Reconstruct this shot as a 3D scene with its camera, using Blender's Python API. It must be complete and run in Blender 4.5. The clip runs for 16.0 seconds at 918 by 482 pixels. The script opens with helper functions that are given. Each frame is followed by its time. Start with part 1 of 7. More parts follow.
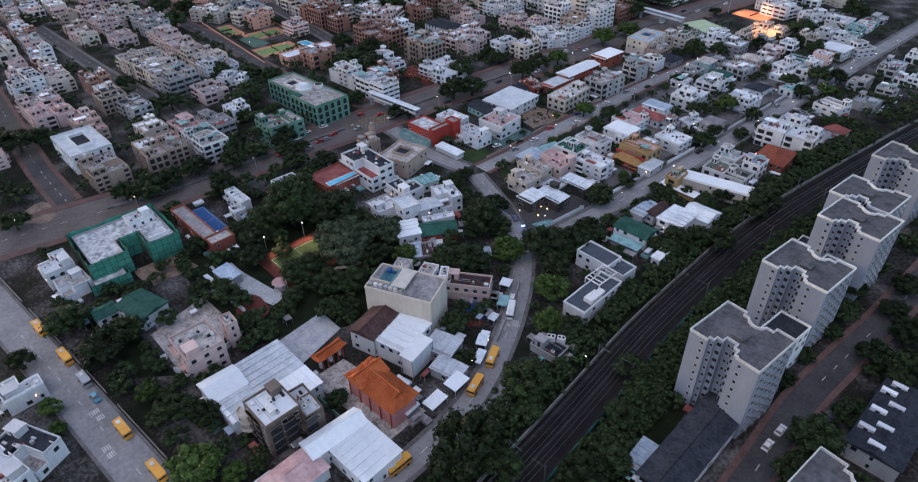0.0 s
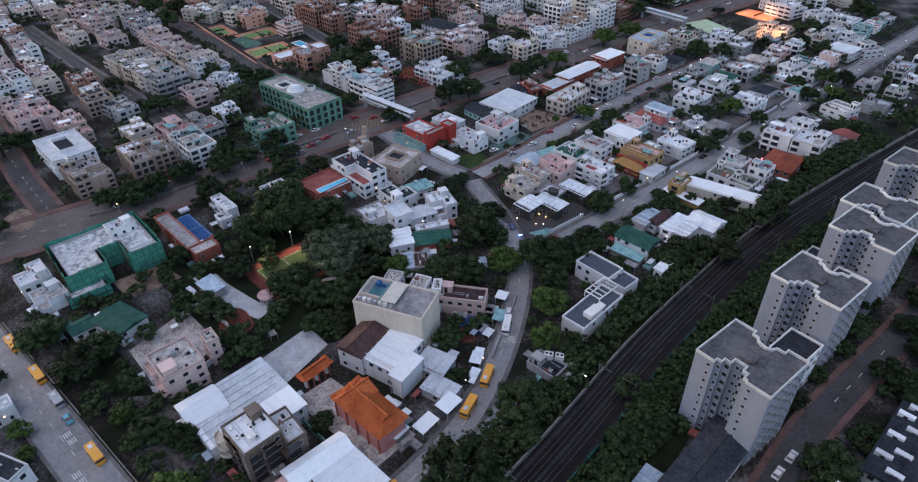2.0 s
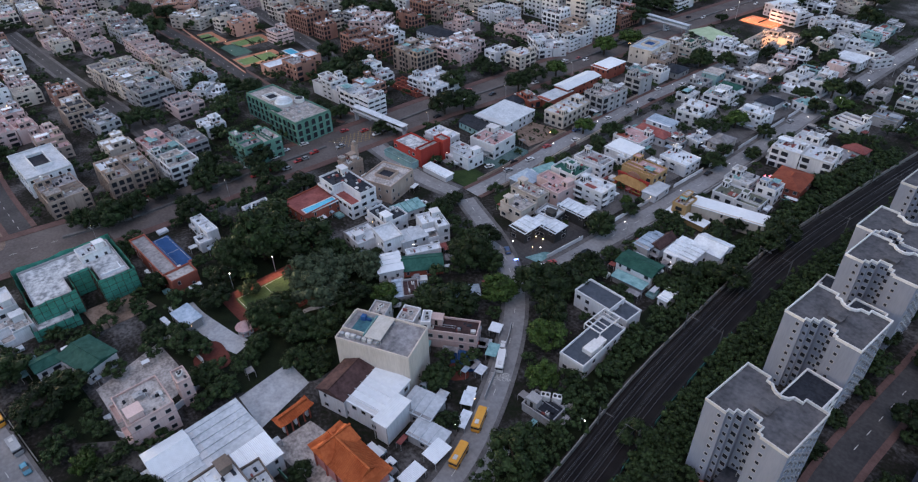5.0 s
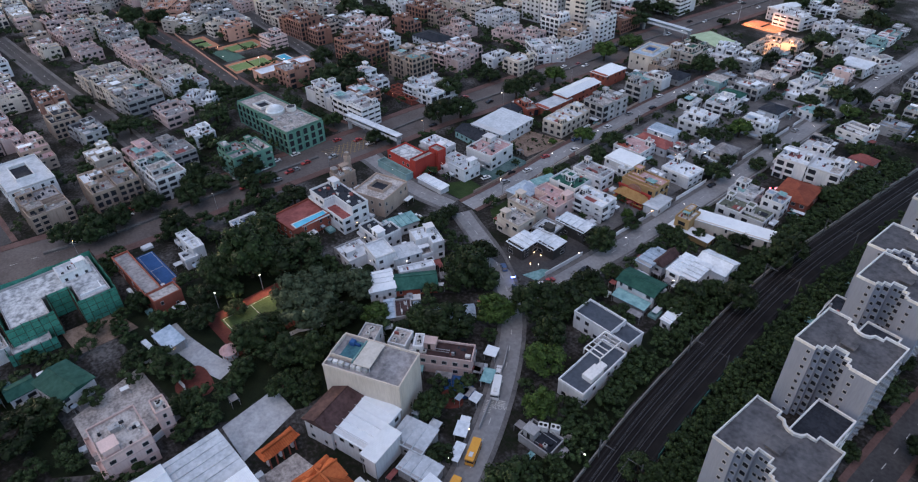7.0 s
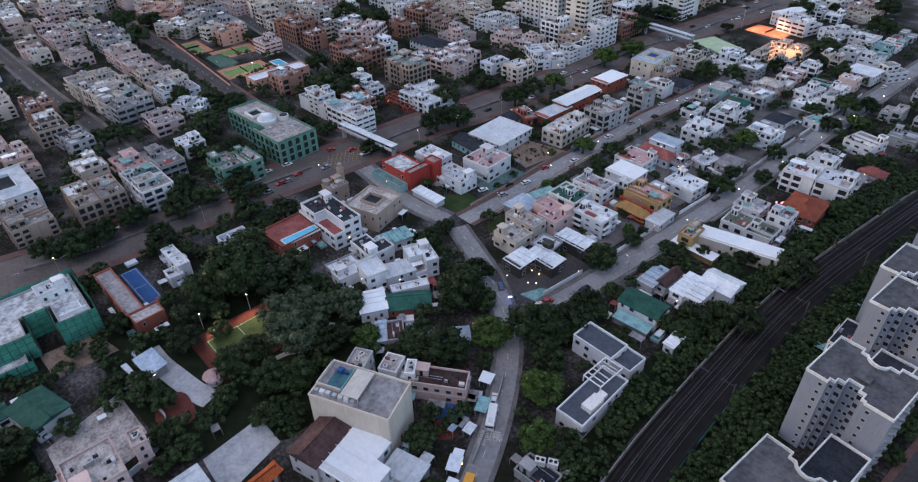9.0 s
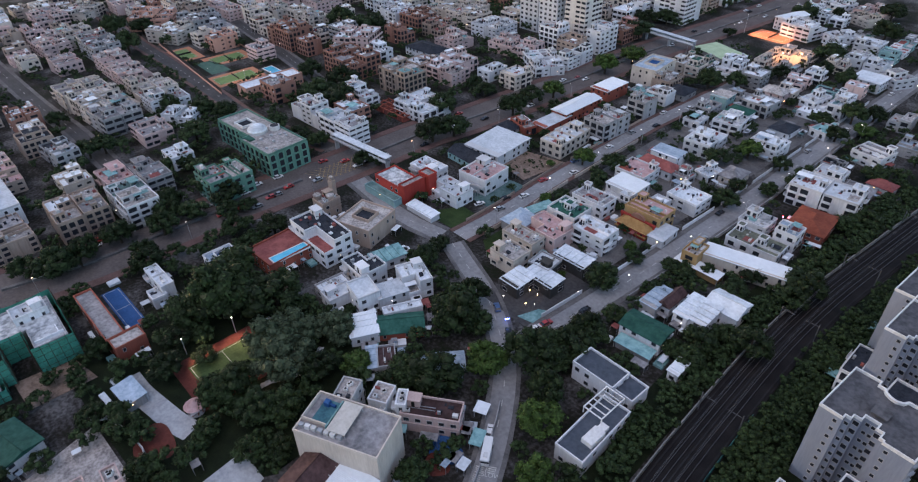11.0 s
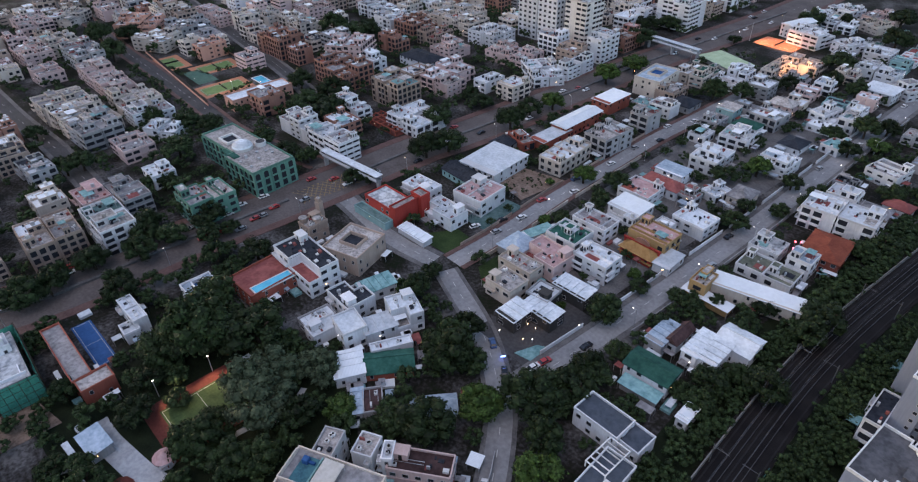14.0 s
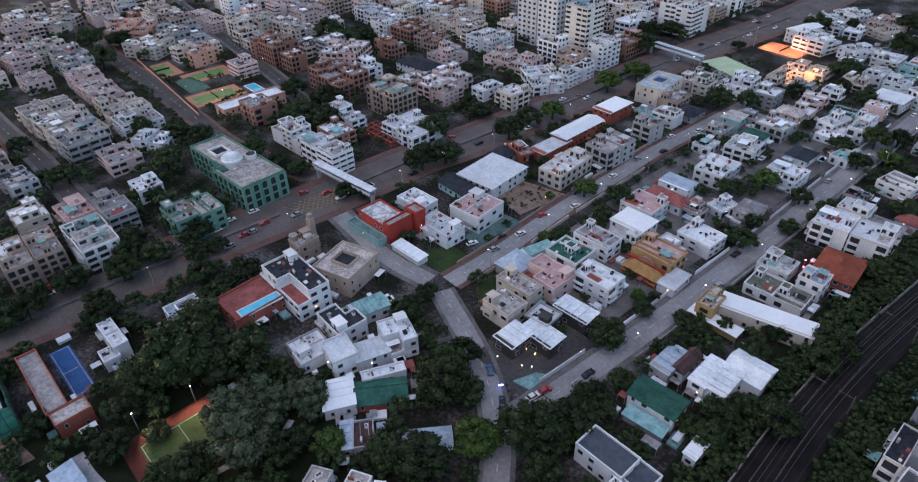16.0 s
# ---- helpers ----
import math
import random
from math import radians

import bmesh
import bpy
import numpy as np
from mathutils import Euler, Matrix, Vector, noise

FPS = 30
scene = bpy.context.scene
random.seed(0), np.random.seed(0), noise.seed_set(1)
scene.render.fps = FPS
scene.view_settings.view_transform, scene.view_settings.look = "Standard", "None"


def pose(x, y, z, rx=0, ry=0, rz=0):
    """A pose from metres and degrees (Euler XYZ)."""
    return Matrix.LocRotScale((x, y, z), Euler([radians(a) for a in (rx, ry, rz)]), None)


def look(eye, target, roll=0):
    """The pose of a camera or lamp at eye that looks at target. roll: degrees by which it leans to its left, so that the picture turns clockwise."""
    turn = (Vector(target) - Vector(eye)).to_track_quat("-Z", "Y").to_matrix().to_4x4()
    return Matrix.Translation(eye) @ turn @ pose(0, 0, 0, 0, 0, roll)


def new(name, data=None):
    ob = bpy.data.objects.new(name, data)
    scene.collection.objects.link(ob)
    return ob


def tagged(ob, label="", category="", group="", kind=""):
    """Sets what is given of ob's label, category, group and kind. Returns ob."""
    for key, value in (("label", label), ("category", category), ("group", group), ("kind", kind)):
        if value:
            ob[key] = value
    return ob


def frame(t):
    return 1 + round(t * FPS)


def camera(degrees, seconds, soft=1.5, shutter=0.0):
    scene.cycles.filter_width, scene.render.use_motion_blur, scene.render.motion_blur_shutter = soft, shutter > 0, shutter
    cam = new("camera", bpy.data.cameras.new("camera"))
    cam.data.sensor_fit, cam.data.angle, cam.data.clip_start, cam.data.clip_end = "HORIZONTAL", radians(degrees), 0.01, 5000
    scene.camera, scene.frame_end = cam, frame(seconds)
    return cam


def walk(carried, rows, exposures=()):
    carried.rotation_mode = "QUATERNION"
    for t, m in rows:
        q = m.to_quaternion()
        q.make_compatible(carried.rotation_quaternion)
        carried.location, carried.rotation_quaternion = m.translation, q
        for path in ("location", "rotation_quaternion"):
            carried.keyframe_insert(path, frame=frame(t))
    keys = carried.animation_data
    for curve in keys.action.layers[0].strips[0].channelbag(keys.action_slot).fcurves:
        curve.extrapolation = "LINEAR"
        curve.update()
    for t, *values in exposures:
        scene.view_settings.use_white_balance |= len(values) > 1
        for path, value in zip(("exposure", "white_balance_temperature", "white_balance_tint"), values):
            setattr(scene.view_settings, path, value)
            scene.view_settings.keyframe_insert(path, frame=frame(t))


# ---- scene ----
cam = camera(72.1, 16.0, soft=1.2)
EXPO, KELVIN, TINT = 1.38, 6750, 20
PATH = [
    (0, (58.058, -120.128, 142.107), (56.773, -119.141, 140.935), -1.4),
    (0.5, (56.492, -118.161, 141.644), (55.208, -117.174, 140.471), -1.3),
    (1, (54.85, -116.178, 141.112), (53.566, -115.192, 139.937), -1.4),
    (1.5, (53.22, -114.039, 140.262), (51.935, -113.054, 139.087), -1.4),
    (2, (51.484, -112.171, 139.558), (50.199, -111.186, 138.384), -1.4),
    (2.5, (49.603, -110.314, 139.367), (48.319, -109.327, 138.192), -1.3),
    (3, (47.757, -108.208, 139.197), (46.474, -107.222, 138.023), -1.3),
    (3.5, (46.056, -106.155, 139.166), (44.772, -105.17, 137.992), -1.4),
    (4, (44.409, -104.253, 138.973), (43.123, -103.267, 137.8), -1.4),
    (6.5, (35.792, -94.791, 138.87), (34.506, -93.804, 137.699), -1.4),
    (7, (34.079, -92.889, 138.693), (32.793, -91.901, 137.522), -1.4),
    (7.5, (32.388, -90.921, 138.543), (31.1, -89.934, 137.373), -1.4),
    (8, (30.719, -89.128, 138.843), (29.433, -88.141, 137.672), -1.3),
    (8.5, (28.933, -87.084, 138.812), (27.646, -86.097, 137.641), -1.3),
    (9, (27.195, -85.123, 138.814), (25.908, -84.136, 137.642), -1.3),
    (11.5, (18.084, -75.301, 138.762), (16.797, -74.314, 137.592), -1.4),
    (12, (16.106, -73.382, 138.944), (14.82, -72.396, 137.772), -1.3),
    (12.5, (14.129, -71.378, 138.893), (12.844, -70.391, 137.721), -1.4),
    (13, (12.232, -69.407, 138.935), (10.946, -68.42, 137.763), -1.4),
    (13.5, (10.508, -67.411, 138.797), (9.221, -66.424, 137.626), -1.4),
    (14, (8.455, -65.469, 138.823), (7.169, -64.481, 137.651), -1.4),
    (14.5, (6.425, -63.567, 138.618), (5.139, -62.579, 137.448), -1.4),
    (15, (4.44, -61.565, 138.683), (3.154, -60.577, 137.512), -1.4),
    (15.5, (2.572, -59.708, 138.687), (1.286, -58.719, 137.518), -1.4),
    (16, (0.671, -57.566, 138.606), (-0.616, -56.578, 137.436), -1.5),
]
walk(cam, [(t, look(eye, target, roll)) for t, eye, target, roll in PATH], [(0, EXPO, KELVIN, TINT), (16, EXPO, KELVIN, TINT)])

# ---- sky, light, exposure ----
world = bpy.data.worlds.new("dusk_sky")
scene.world = world
world.use_nodes = True
wn = world.node_tree
sky = wn.nodes.new("ShaderNodeTexSky")
sky.sky_type = "NISHITA"
sky.sun_disc = False
sky.sun_elevation = radians(9)
sky.sun_rotation = radians(250)
sky.air_density, sky.dust_density, sky.ozone_density = 1.0, 1.0, 2.0
wn.links.new(sky.outputs[0], wn.nodes["Background"].inputs[0])
wn.nodes["Background"].inputs[1].default_value = 0.15

sun = bpy.data.lights.new("sun", "SUN")
sun.energy, sun.angle, sun.color = 0.5, radians(60), (1.0, 0.95, 0.97)
new("sun", sun).matrix_world = look((0, 0, 300), (-60, 110, 0))


# ---- materials ----
def shade(name, dark, light, rough=0.8, grain=1.5, broad=0.12, bump=0.25, metal=0.0, spread=0.25, streak=False):
    """A weathered surface: broad stains, fine grain, a little relief, and a tint that differs from thing to thing."""
    m = bpy.data.materials.new(name)
    m.use_nodes = True
    n, l = m.node_tree.nodes, m.node_tree.links
    b = n["Principled BSDF"]
    b.inputs["Roughness"].default_value, b.inputs["Metallic"].default_value = rough, metal
    b.inputs["Specular IOR Level"].default_value = 0.5 if rough < 0.5 else 0.12
    co = n.new("ShaderNodeNewGeometry").outputs["Position"]
    if streak:
        mp = n.new("ShaderNodeMapping")
        mp.inputs["Scale"].default_value = (1.6, 1.6, 0.22)
        l.new(co, mp.inputs["Vector"])
        co = mp.outputs[0]
    a = n.new("ShaderNodeTexNoise")
    a.inputs["Scale"].default_value, a.inputs["Detail"].default_value = broad, 5
    l.new(co, a.inputs["Vector"])
    g = n.new("ShaderNodeTexNoise")
    g.inputs["Scale"].default_value, g.inputs["Detail"].default_value = grain, 4
    l.new(co, g.inputs["Vector"])
    r = n.new("ShaderNodeValToRGB")
    r.color_ramp.elements[0].position, r.color_ramp.elements[1].position = (0.22, 0.66) if streak else (0.36, 0.62)
    r.color_ramp.elements[0].color, r.color_ramp.elements[1].color = (*dark, 1), (*light, 1)
    s = n.new("ShaderNodeMath")
    s.operation = "MULTIPLY_ADD"
    s.inputs[1].default_value = 0.55
    l.new(a.outputs[0], s.inputs[0])
    q = n.new("ShaderNodeMath")
    q.operation = "MULTIPLY"
    q.inputs[1].default_value = 0.45
    l.new(g.outputs[0], q.inputs[0])
    l.new(q.outputs[0], s.inputs[2])
    l.new(s.outputs[0], r.inputs[0])
    info = n.new("ShaderNodeObjectInfo")
    k = n.new("ShaderNodeMapRange")
    k.inputs["To Min"].default_value, k.inputs["To Max"].default_value = 1 - spread, 1 + spread * 0.5
    l.new(info.outputs["Random"], k.inputs[0])
    h = n.new("ShaderNodeHueSaturation")
    l.new(k.outputs[0], h.inputs["Value"])
    l.new(r.outputs[0], h.inputs["Color"])
    l.new(h.outputs[0], b.inputs["Base Color"])
    if bump:
        p = n.new("ShaderNodeBump")
        p.inputs["Strength"].default_value, p.inputs["Distance"].default_value = bump, 0.1
        l.new(g.outputs[0], p.inputs["Height"])
        l.new(p.outputs[0], b.inputs["Normal"])
    return m


def ribbed(name, dark, light, pitch=0.4):
    """Sheet metal with standing ribs."""
    m = shade(name, dark, light, rough=0.5, grain=0.8, broad=0.2, bump=0.1, spread=0.12)
    n, l = m.node_tree.nodes, m.node_tree.links
    w = n.new("ShaderNodeTexWave")
    w.bands_direction = "Y"
    w.inputs["Scale"].default_value = 0.31 / pitch
    l.new(n.new("ShaderNodeTexCoord").outputs["Object"], w.inputs["Vector"])
    p = n.new("ShaderNodeBump")
    p.inputs["Strength"].default_value, p.inputs["Distance"].default_value = 0.5, 0.12
    l.new(w.outputs[0], p.inputs["Height"])
    l.new(p.outputs[0], n["Principled BSDF"].inputs["Normal"])
    return m


def glow(name, colour, strength):
    m = bpy.data.materials.new(name)
    m.use_nodes = True
    b = m.node_tree.nodes["Principled BSDF"]
    b.inputs["Emission Color"].default_value, b.inputs["Emission Strength"].default_value = (*colour, 1), strength
    return m


WALL = {
    "w": shade("white_render", (0.44, 0.45, 0.47), (0.72, 0.73, 0.76), streak=True),
    "c": shade("cream_render", (0.38, 0.325, 0.28), (0.60, 0.53, 0.47), streak=True),
    "p": shade("pink_render", (0.40, 0.285, 0.27), (0.60, 0.45, 0.43), streak=True),
    "g": shade("grey_render", (0.20, 0.20, 0.21), (0.38, 0.38, 0.39), streak=True),
    "b": shade("red_brick", (0.19, 0.055, 0.04), (0.34, 0.10, 0.07), streak=True),
    "r": shade("brown_brick", (0.20, 0.10, 0.075), (0.34, 0.18, 0.14), streak=True),
    "t": shade("bare_concrete", (0.10, 0.10, 0.095), (0.24, 0.235, 0.225), streak=True),
    "o": shade("salmon_render", (0.46, 0.23, 0.17), (0.64, 0.37, 0.29), streak=True),
    "y": shade("yellow_render", (0.33, 0.205, 0.09), (0.45, 0.305, 0.155), streak=True),
    "s": shade("sandstone", (0.22, 0.165, 0.135), (0.40, 0.31, 0.26), streak=True),
    "n": shade("brown_stone", (0.07, 0.055, 0.05), (0.17, 0.135, 0.115), streak=True),
    "d": shade("dark_cladding", (0.025, 0.024, 0.024), (0.06, 0.058, 0.056), streak=True),
    "e": shade("green_tile", (0.06, 0.165, 0.132), (0.13, 0.275, 0.222), streak=True),
    "a": shade("blue_green_render", (0.12, 0.24, 0.25), (0.25, 0.40, 0.41), streak=True),
    "v": shade("vivid_red_render", (0.28, 0.035, 0.028), (0.42, 0.06, 0.048), streak=True),
    "k": shade("pale_tower_tile", (0.38, 0.36, 0.34), (0.62, 0.59, 0.56), streak=True),
}
ROOF = {
    "L": shade("pale_grey_roof", (0.44, 0.485, 0.53), (0.64, 0.685, 0.735), grain=1.0, broad=0.25),
    "W": ribbed("white_sheet_roof", (0.66, 0.70, 0.74), (0.74, 0.78, 0.82)),
    "C": shade("stained_concrete_roof", (0.17, 0.158, 0.155), (0.46, 0.43, 0.415), grain=1.2, broad=0.3),
    "G": shade("grey_roof", (0.13, 0.127, 0.134), (0.31, 0.30, 0.31), grain=1.0, broad=0.3),
    "D": shade("dark_slate_roof", (0.014, 0.017, 0.024), (0.036, 0.041, 0.052), grain=1.2, broad=0.3),
    "T": shade("green_roof", (0.012, 0.060, 0.048), (0.032, 0.112, 0.088), grain=1.0, broad=0.3),
    "A": shade("teal_roof", (0.09, 0.21, 0.22), (0.24, 0.42, 0.43), grain=1.0, broad=0.3),
    "B": shade("blue_grey_roof", (0.20, 0.27, 0.34), (0.38, 0.46, 0.55), grain=1.0, broad=0.3),
    "N": shade("dark_brown_roof", (0.035, 0.02, 0.02), (0.085, 0.05, 0.05), grain=1.0, broad=0.3),
    "R": shade("red_roof", (0.17, 0.05, 0.05), (0.30, 0.10, 0.09), grain=1.0, broad=0.3),
    "P": shade("pink_roof", (0.34, 0.21, 0.21), (0.52, 0.35, 0.35), grain=1.0, broad=0.3),
    "Y": shade("yellow_tile_roof", (0.30, 0.16, 0.06), (0.44, 0.26, 0.11), grain=1.0, broad=0.3),
    "S": shade("stained_slab", (0.20, 0.215, 0.23), (0.56, 0.58, 0.60), grain=0.8, broad=0.4),
    "M": shade("mossy_roof", (0.07, 0.085, 0.065), (0.18, 0.19, 0.155), grain=1.0, broad=0.3),
    "E": shade("pale_green_roof", (0.30, 0.40, 0.26), (0.44, 0.54, 0.36), grain=1.0, broad=0.3),
    "Q": shade("dark_teal_roof", (0.05, 0.11, 0.11), (0.14, 0.22, 0.22), grain=1.0, broad=0.3),
    "H": shade("brick_red_tile_roof", (0.17, 0.045, 0.028), (0.29, 0.080, 0.048), grain=1.5, broad=0.3),
    "U": shade("slate_blue_roof", (0.050, 0.062, 0.080), (0.085, 0.100, 0.125), grain=1.0, broad=0.3),
    "O": shade("orange_tile_roof", (0.30, 0.065, 0.022), (0.46, 0.125, 0.045), grain=1.5, broad=0.3),
}
WALL_WORD = dict(w="white", c="cream", p="pale pink", g="grey", b="red brick", r="brown brick", t="bare concrete", o="orange", y="yellow",
                 s="sand-coloured", n="dark brown stone", d="black-clad", e="green-tiled", a="blue-green", k="pale tiled", v="vivid red")
ROOF_WORD = dict(L="pale grey", W="white metal", C="stained concrete", G="grey", D="dark slate-grey", T="dark green", A="teal", B="blue-grey",
                 N="dark brown", R="red", P="pink", Y="yellow-tiled", S="patchy white", M="mossy grey", E="pale green", Q="dark teal", O="orange-tiled", U="slate-blue", H="brick-red tiled")
GLASS = bpy.data.materials.new("window_glass")
GLASS.use_nodes = True
gb = GLASS.node_tree.nodes["Principled BSDF"]
gb.inputs["Base Color"].default_value, gb.inputs["Roughness"].default_value = (0.022, 0.025, 0.032, 1), 0.12
gb.inputs["Specular IOR Level"].default_value = 0.5
FRAME = shade("window_frame_paint", (0.30, 0.30, 0.31), (0.48, 0.48, 0.49), spread=0.1)
METAL = shade("galvanised_metal", (0.30, 0.31, 0.33), (0.50, 0.51, 0.53), rough=0.45, metal=0.4)
PLASTIC = shade("white_plastic", (0.50, 0.50, 0.50), (0.68, 0.68, 0.68), rough=0.5)
BLACK = shade("black_rubber", (0.012, 0.012, 0.012), (0.025, 0.025, 0.025))
NET = shade("green_netting", (0.028, 0.18, 0.135), (0.07, 0.33, 0.255), grain=2.5, broad=0.4, bump=0.8, spread=0.05)
ASPHALT = shade("asphalt", (0.040, 0.039, 0.041), (0.078, 0.076, 0.078), grain=1.0, broad=0.09, spread=0.0)
CONCRETE_ROAD = shade("concrete_road", (0.160, 0.161, 0.168), (0.262, 0.262, 0.270), grain=0.8, broad=0.08, spread=0.0)
PAVING = shade("paving", (0.075, 0.073, 0.076), (0.155, 0.15, 0.15), grain=1.5, broad=0.2, spread=0.05)
RED_PAVING = shade("red_paving", (0.085, 0.050, 0.045), (0.145, 0.088, 0.080), grain=1.5, broad=0.2, spread=0.05)
PLAZA = shade("pale_paving", (0.27, 0.285, 0.305), (0.43, 0.45, 0.475), grain=1.0, broad=0.3, spread=0.05)
PAINT = shade("road_paint", (0.32, 0.32, 0.31), (0.60, 0.60, 0.58), grain=2.0, broad=0.6, spread=0.0)
HATCH = shade("faded_yellow_paint", (0.20, 0.13, 0.06), (0.34, 0.24, 0.12), grain=2.0, broad=0.6, spread=0.0)
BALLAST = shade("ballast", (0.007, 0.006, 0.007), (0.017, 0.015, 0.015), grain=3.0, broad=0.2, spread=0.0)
RAIL = shade("rail_steel", (0.055, 0.05, 0.05), (0.095, 0.087, 0.087), rough=0.4, metal=0.3, spread=0.0)
BARK = shade("bark", (0.03, 0.022, 0.016), (0.08, 0.06, 0.045))
GRASS = shade("grass", (0.014, 0.028, 0.009), (0.036, 0.060, 0.020), grain=2.0, broad=0.15, spread=0.0)
EARTH = shade("earth", (0.12, 0.085, 0.065), (0.26, 0.19, 0.155), grain=1.2, broad=0.3, spread=0.05)
WATER = shade("pool_water", (0.05, 0.36, 0.55), (0.09, 0.50, 0.68), rough=0.08, grain=0.6, bump=0.1, spread=0.0)
LEAF = [shade("leaves_a", (0.007, 0.014, 0.006), (0.032, 0.054, 0.020), rough=0.6, grain=1.2, broad=0.5, spread=0.45),
        shade("leaves_b", (0.016, 0.034, 0.008), (0.062, 0.108, 0.026), rough=0.6, grain=1.2, broad=0.5, spread=0.35),
        shade("leaves_c", (0.024, 0.040, 0.021), (0.072, 0.096, 0.056), rough=0.6, grain=1.2, broad=0.5, spread=0.2)]
for leaf in LEAF:
    n, l = leaf.node_tree.nodes, leaf.node_tree.links
    hsv = [x for x in n if x.bl_idname == "ShaderNodeHueSaturation"][0]
    mix = n.new("ShaderNodeHueSaturation")
    rr = n.new("ShaderNodeMapRange")
    rr.inputs["To Min"].default_value, rr.inputs["To Max"].default_value = 0.6, 1.35
    l.new(n.new("ShaderNodeNewGeometry").outputs["Random Per Island"], rr.inputs[0])
    l.new(rr.outputs[0], mix.inputs["Value"])
    l.new(hsv.outputs[0], mix.inputs["Color"])
    l.new(mix.outputs[0], n["Principled BSDF"].inputs["Base Color"])
LAMP = glow("lamp_white", (1.0, 0.93, 0.80), 4)
LAMP_WARM = glow("lamp_warm", (1.0, 0.55, 0.22), 8)
LAMP_RED = glow("lantern_red", (1.0, 0.05, 0.08), 5)
LAMP_BLUE = glow("sign_blue", (0.10, 0.20, 1.0), 5)
# Near-black: the shade beneath trees is put into this ground colour.
SHADED_UNDERGROWTH = shade("shaded_undergrowth", (0.004, 0.007, 0.003), (0.012, 0.019, 0.008), grain=2.0, broad=0.3, spread=0.0)
MAST = shade("dull_mast_steel", (0.07, 0.072, 0.078), (0.13, 0.133, 0.14))
AVENUE = shade("worn_brown_asphalt", (0.075, 0.064, 0.062), (0.135, 0.117, 0.112), grain=1.0, broad=0.09, spread=0.0)
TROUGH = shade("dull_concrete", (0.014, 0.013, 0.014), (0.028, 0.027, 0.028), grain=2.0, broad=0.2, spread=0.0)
TOWER_WALL = shade("lavender_grey_render", (0.185, 0.212, 0.270), (0.270, 0.300, 0.365), spread=0.06, streak=True)
TOWER_ROOF = shade("dark_grey_roof_felt", (0.050, 0.050, 0.056), (0.120, 0.118, 0.126), grain=0.9, broad=0.25, spread=0.1)
PITCH = shade("worn_pitch", (0.035, 0.060, 0.024), (0.070, 0.110, 0.042), spread=0.0, broad=0.3)
RED_COURT = shade("red_court", (0.085, 0.026, 0.020), (0.14, 0.042, 0.034), spread=0.0, broad=0.3)
CLAY = shade("clay_court", (0.36, 0.15, 0.085), (0.46, 0.21, 0.13), spread=0.0, broad=0.3)
GREEN_COURT = shade("green_court", (0.10, 0.17, 0.06), (0.15, 0.23, 0.09), spread=0.0, broad=0.3)
DARK_GREEN_COURT = shade("dark_green_court", (0.04, 0.09, 0.07), (0.07, 0.14, 0.11), spread=0.0, broad=0.3)
PLAY_MAT = shade("teal_play_mat", (0.03, 0.09, 0.12), (0.06, 0.17, 0.20), spread=0.0, broad=0.4)
AWNING = shade("beige_canvas", (0.38, 0.36, 0.33), (0.50, 0.48, 0.45), spread=0.0, broad=0.3)
BLUE_COURT = shade("blue_court", (0.018, 0.065, 0.18), (0.03, 0.10, 0.26), spread=0.0, broad=0.3)


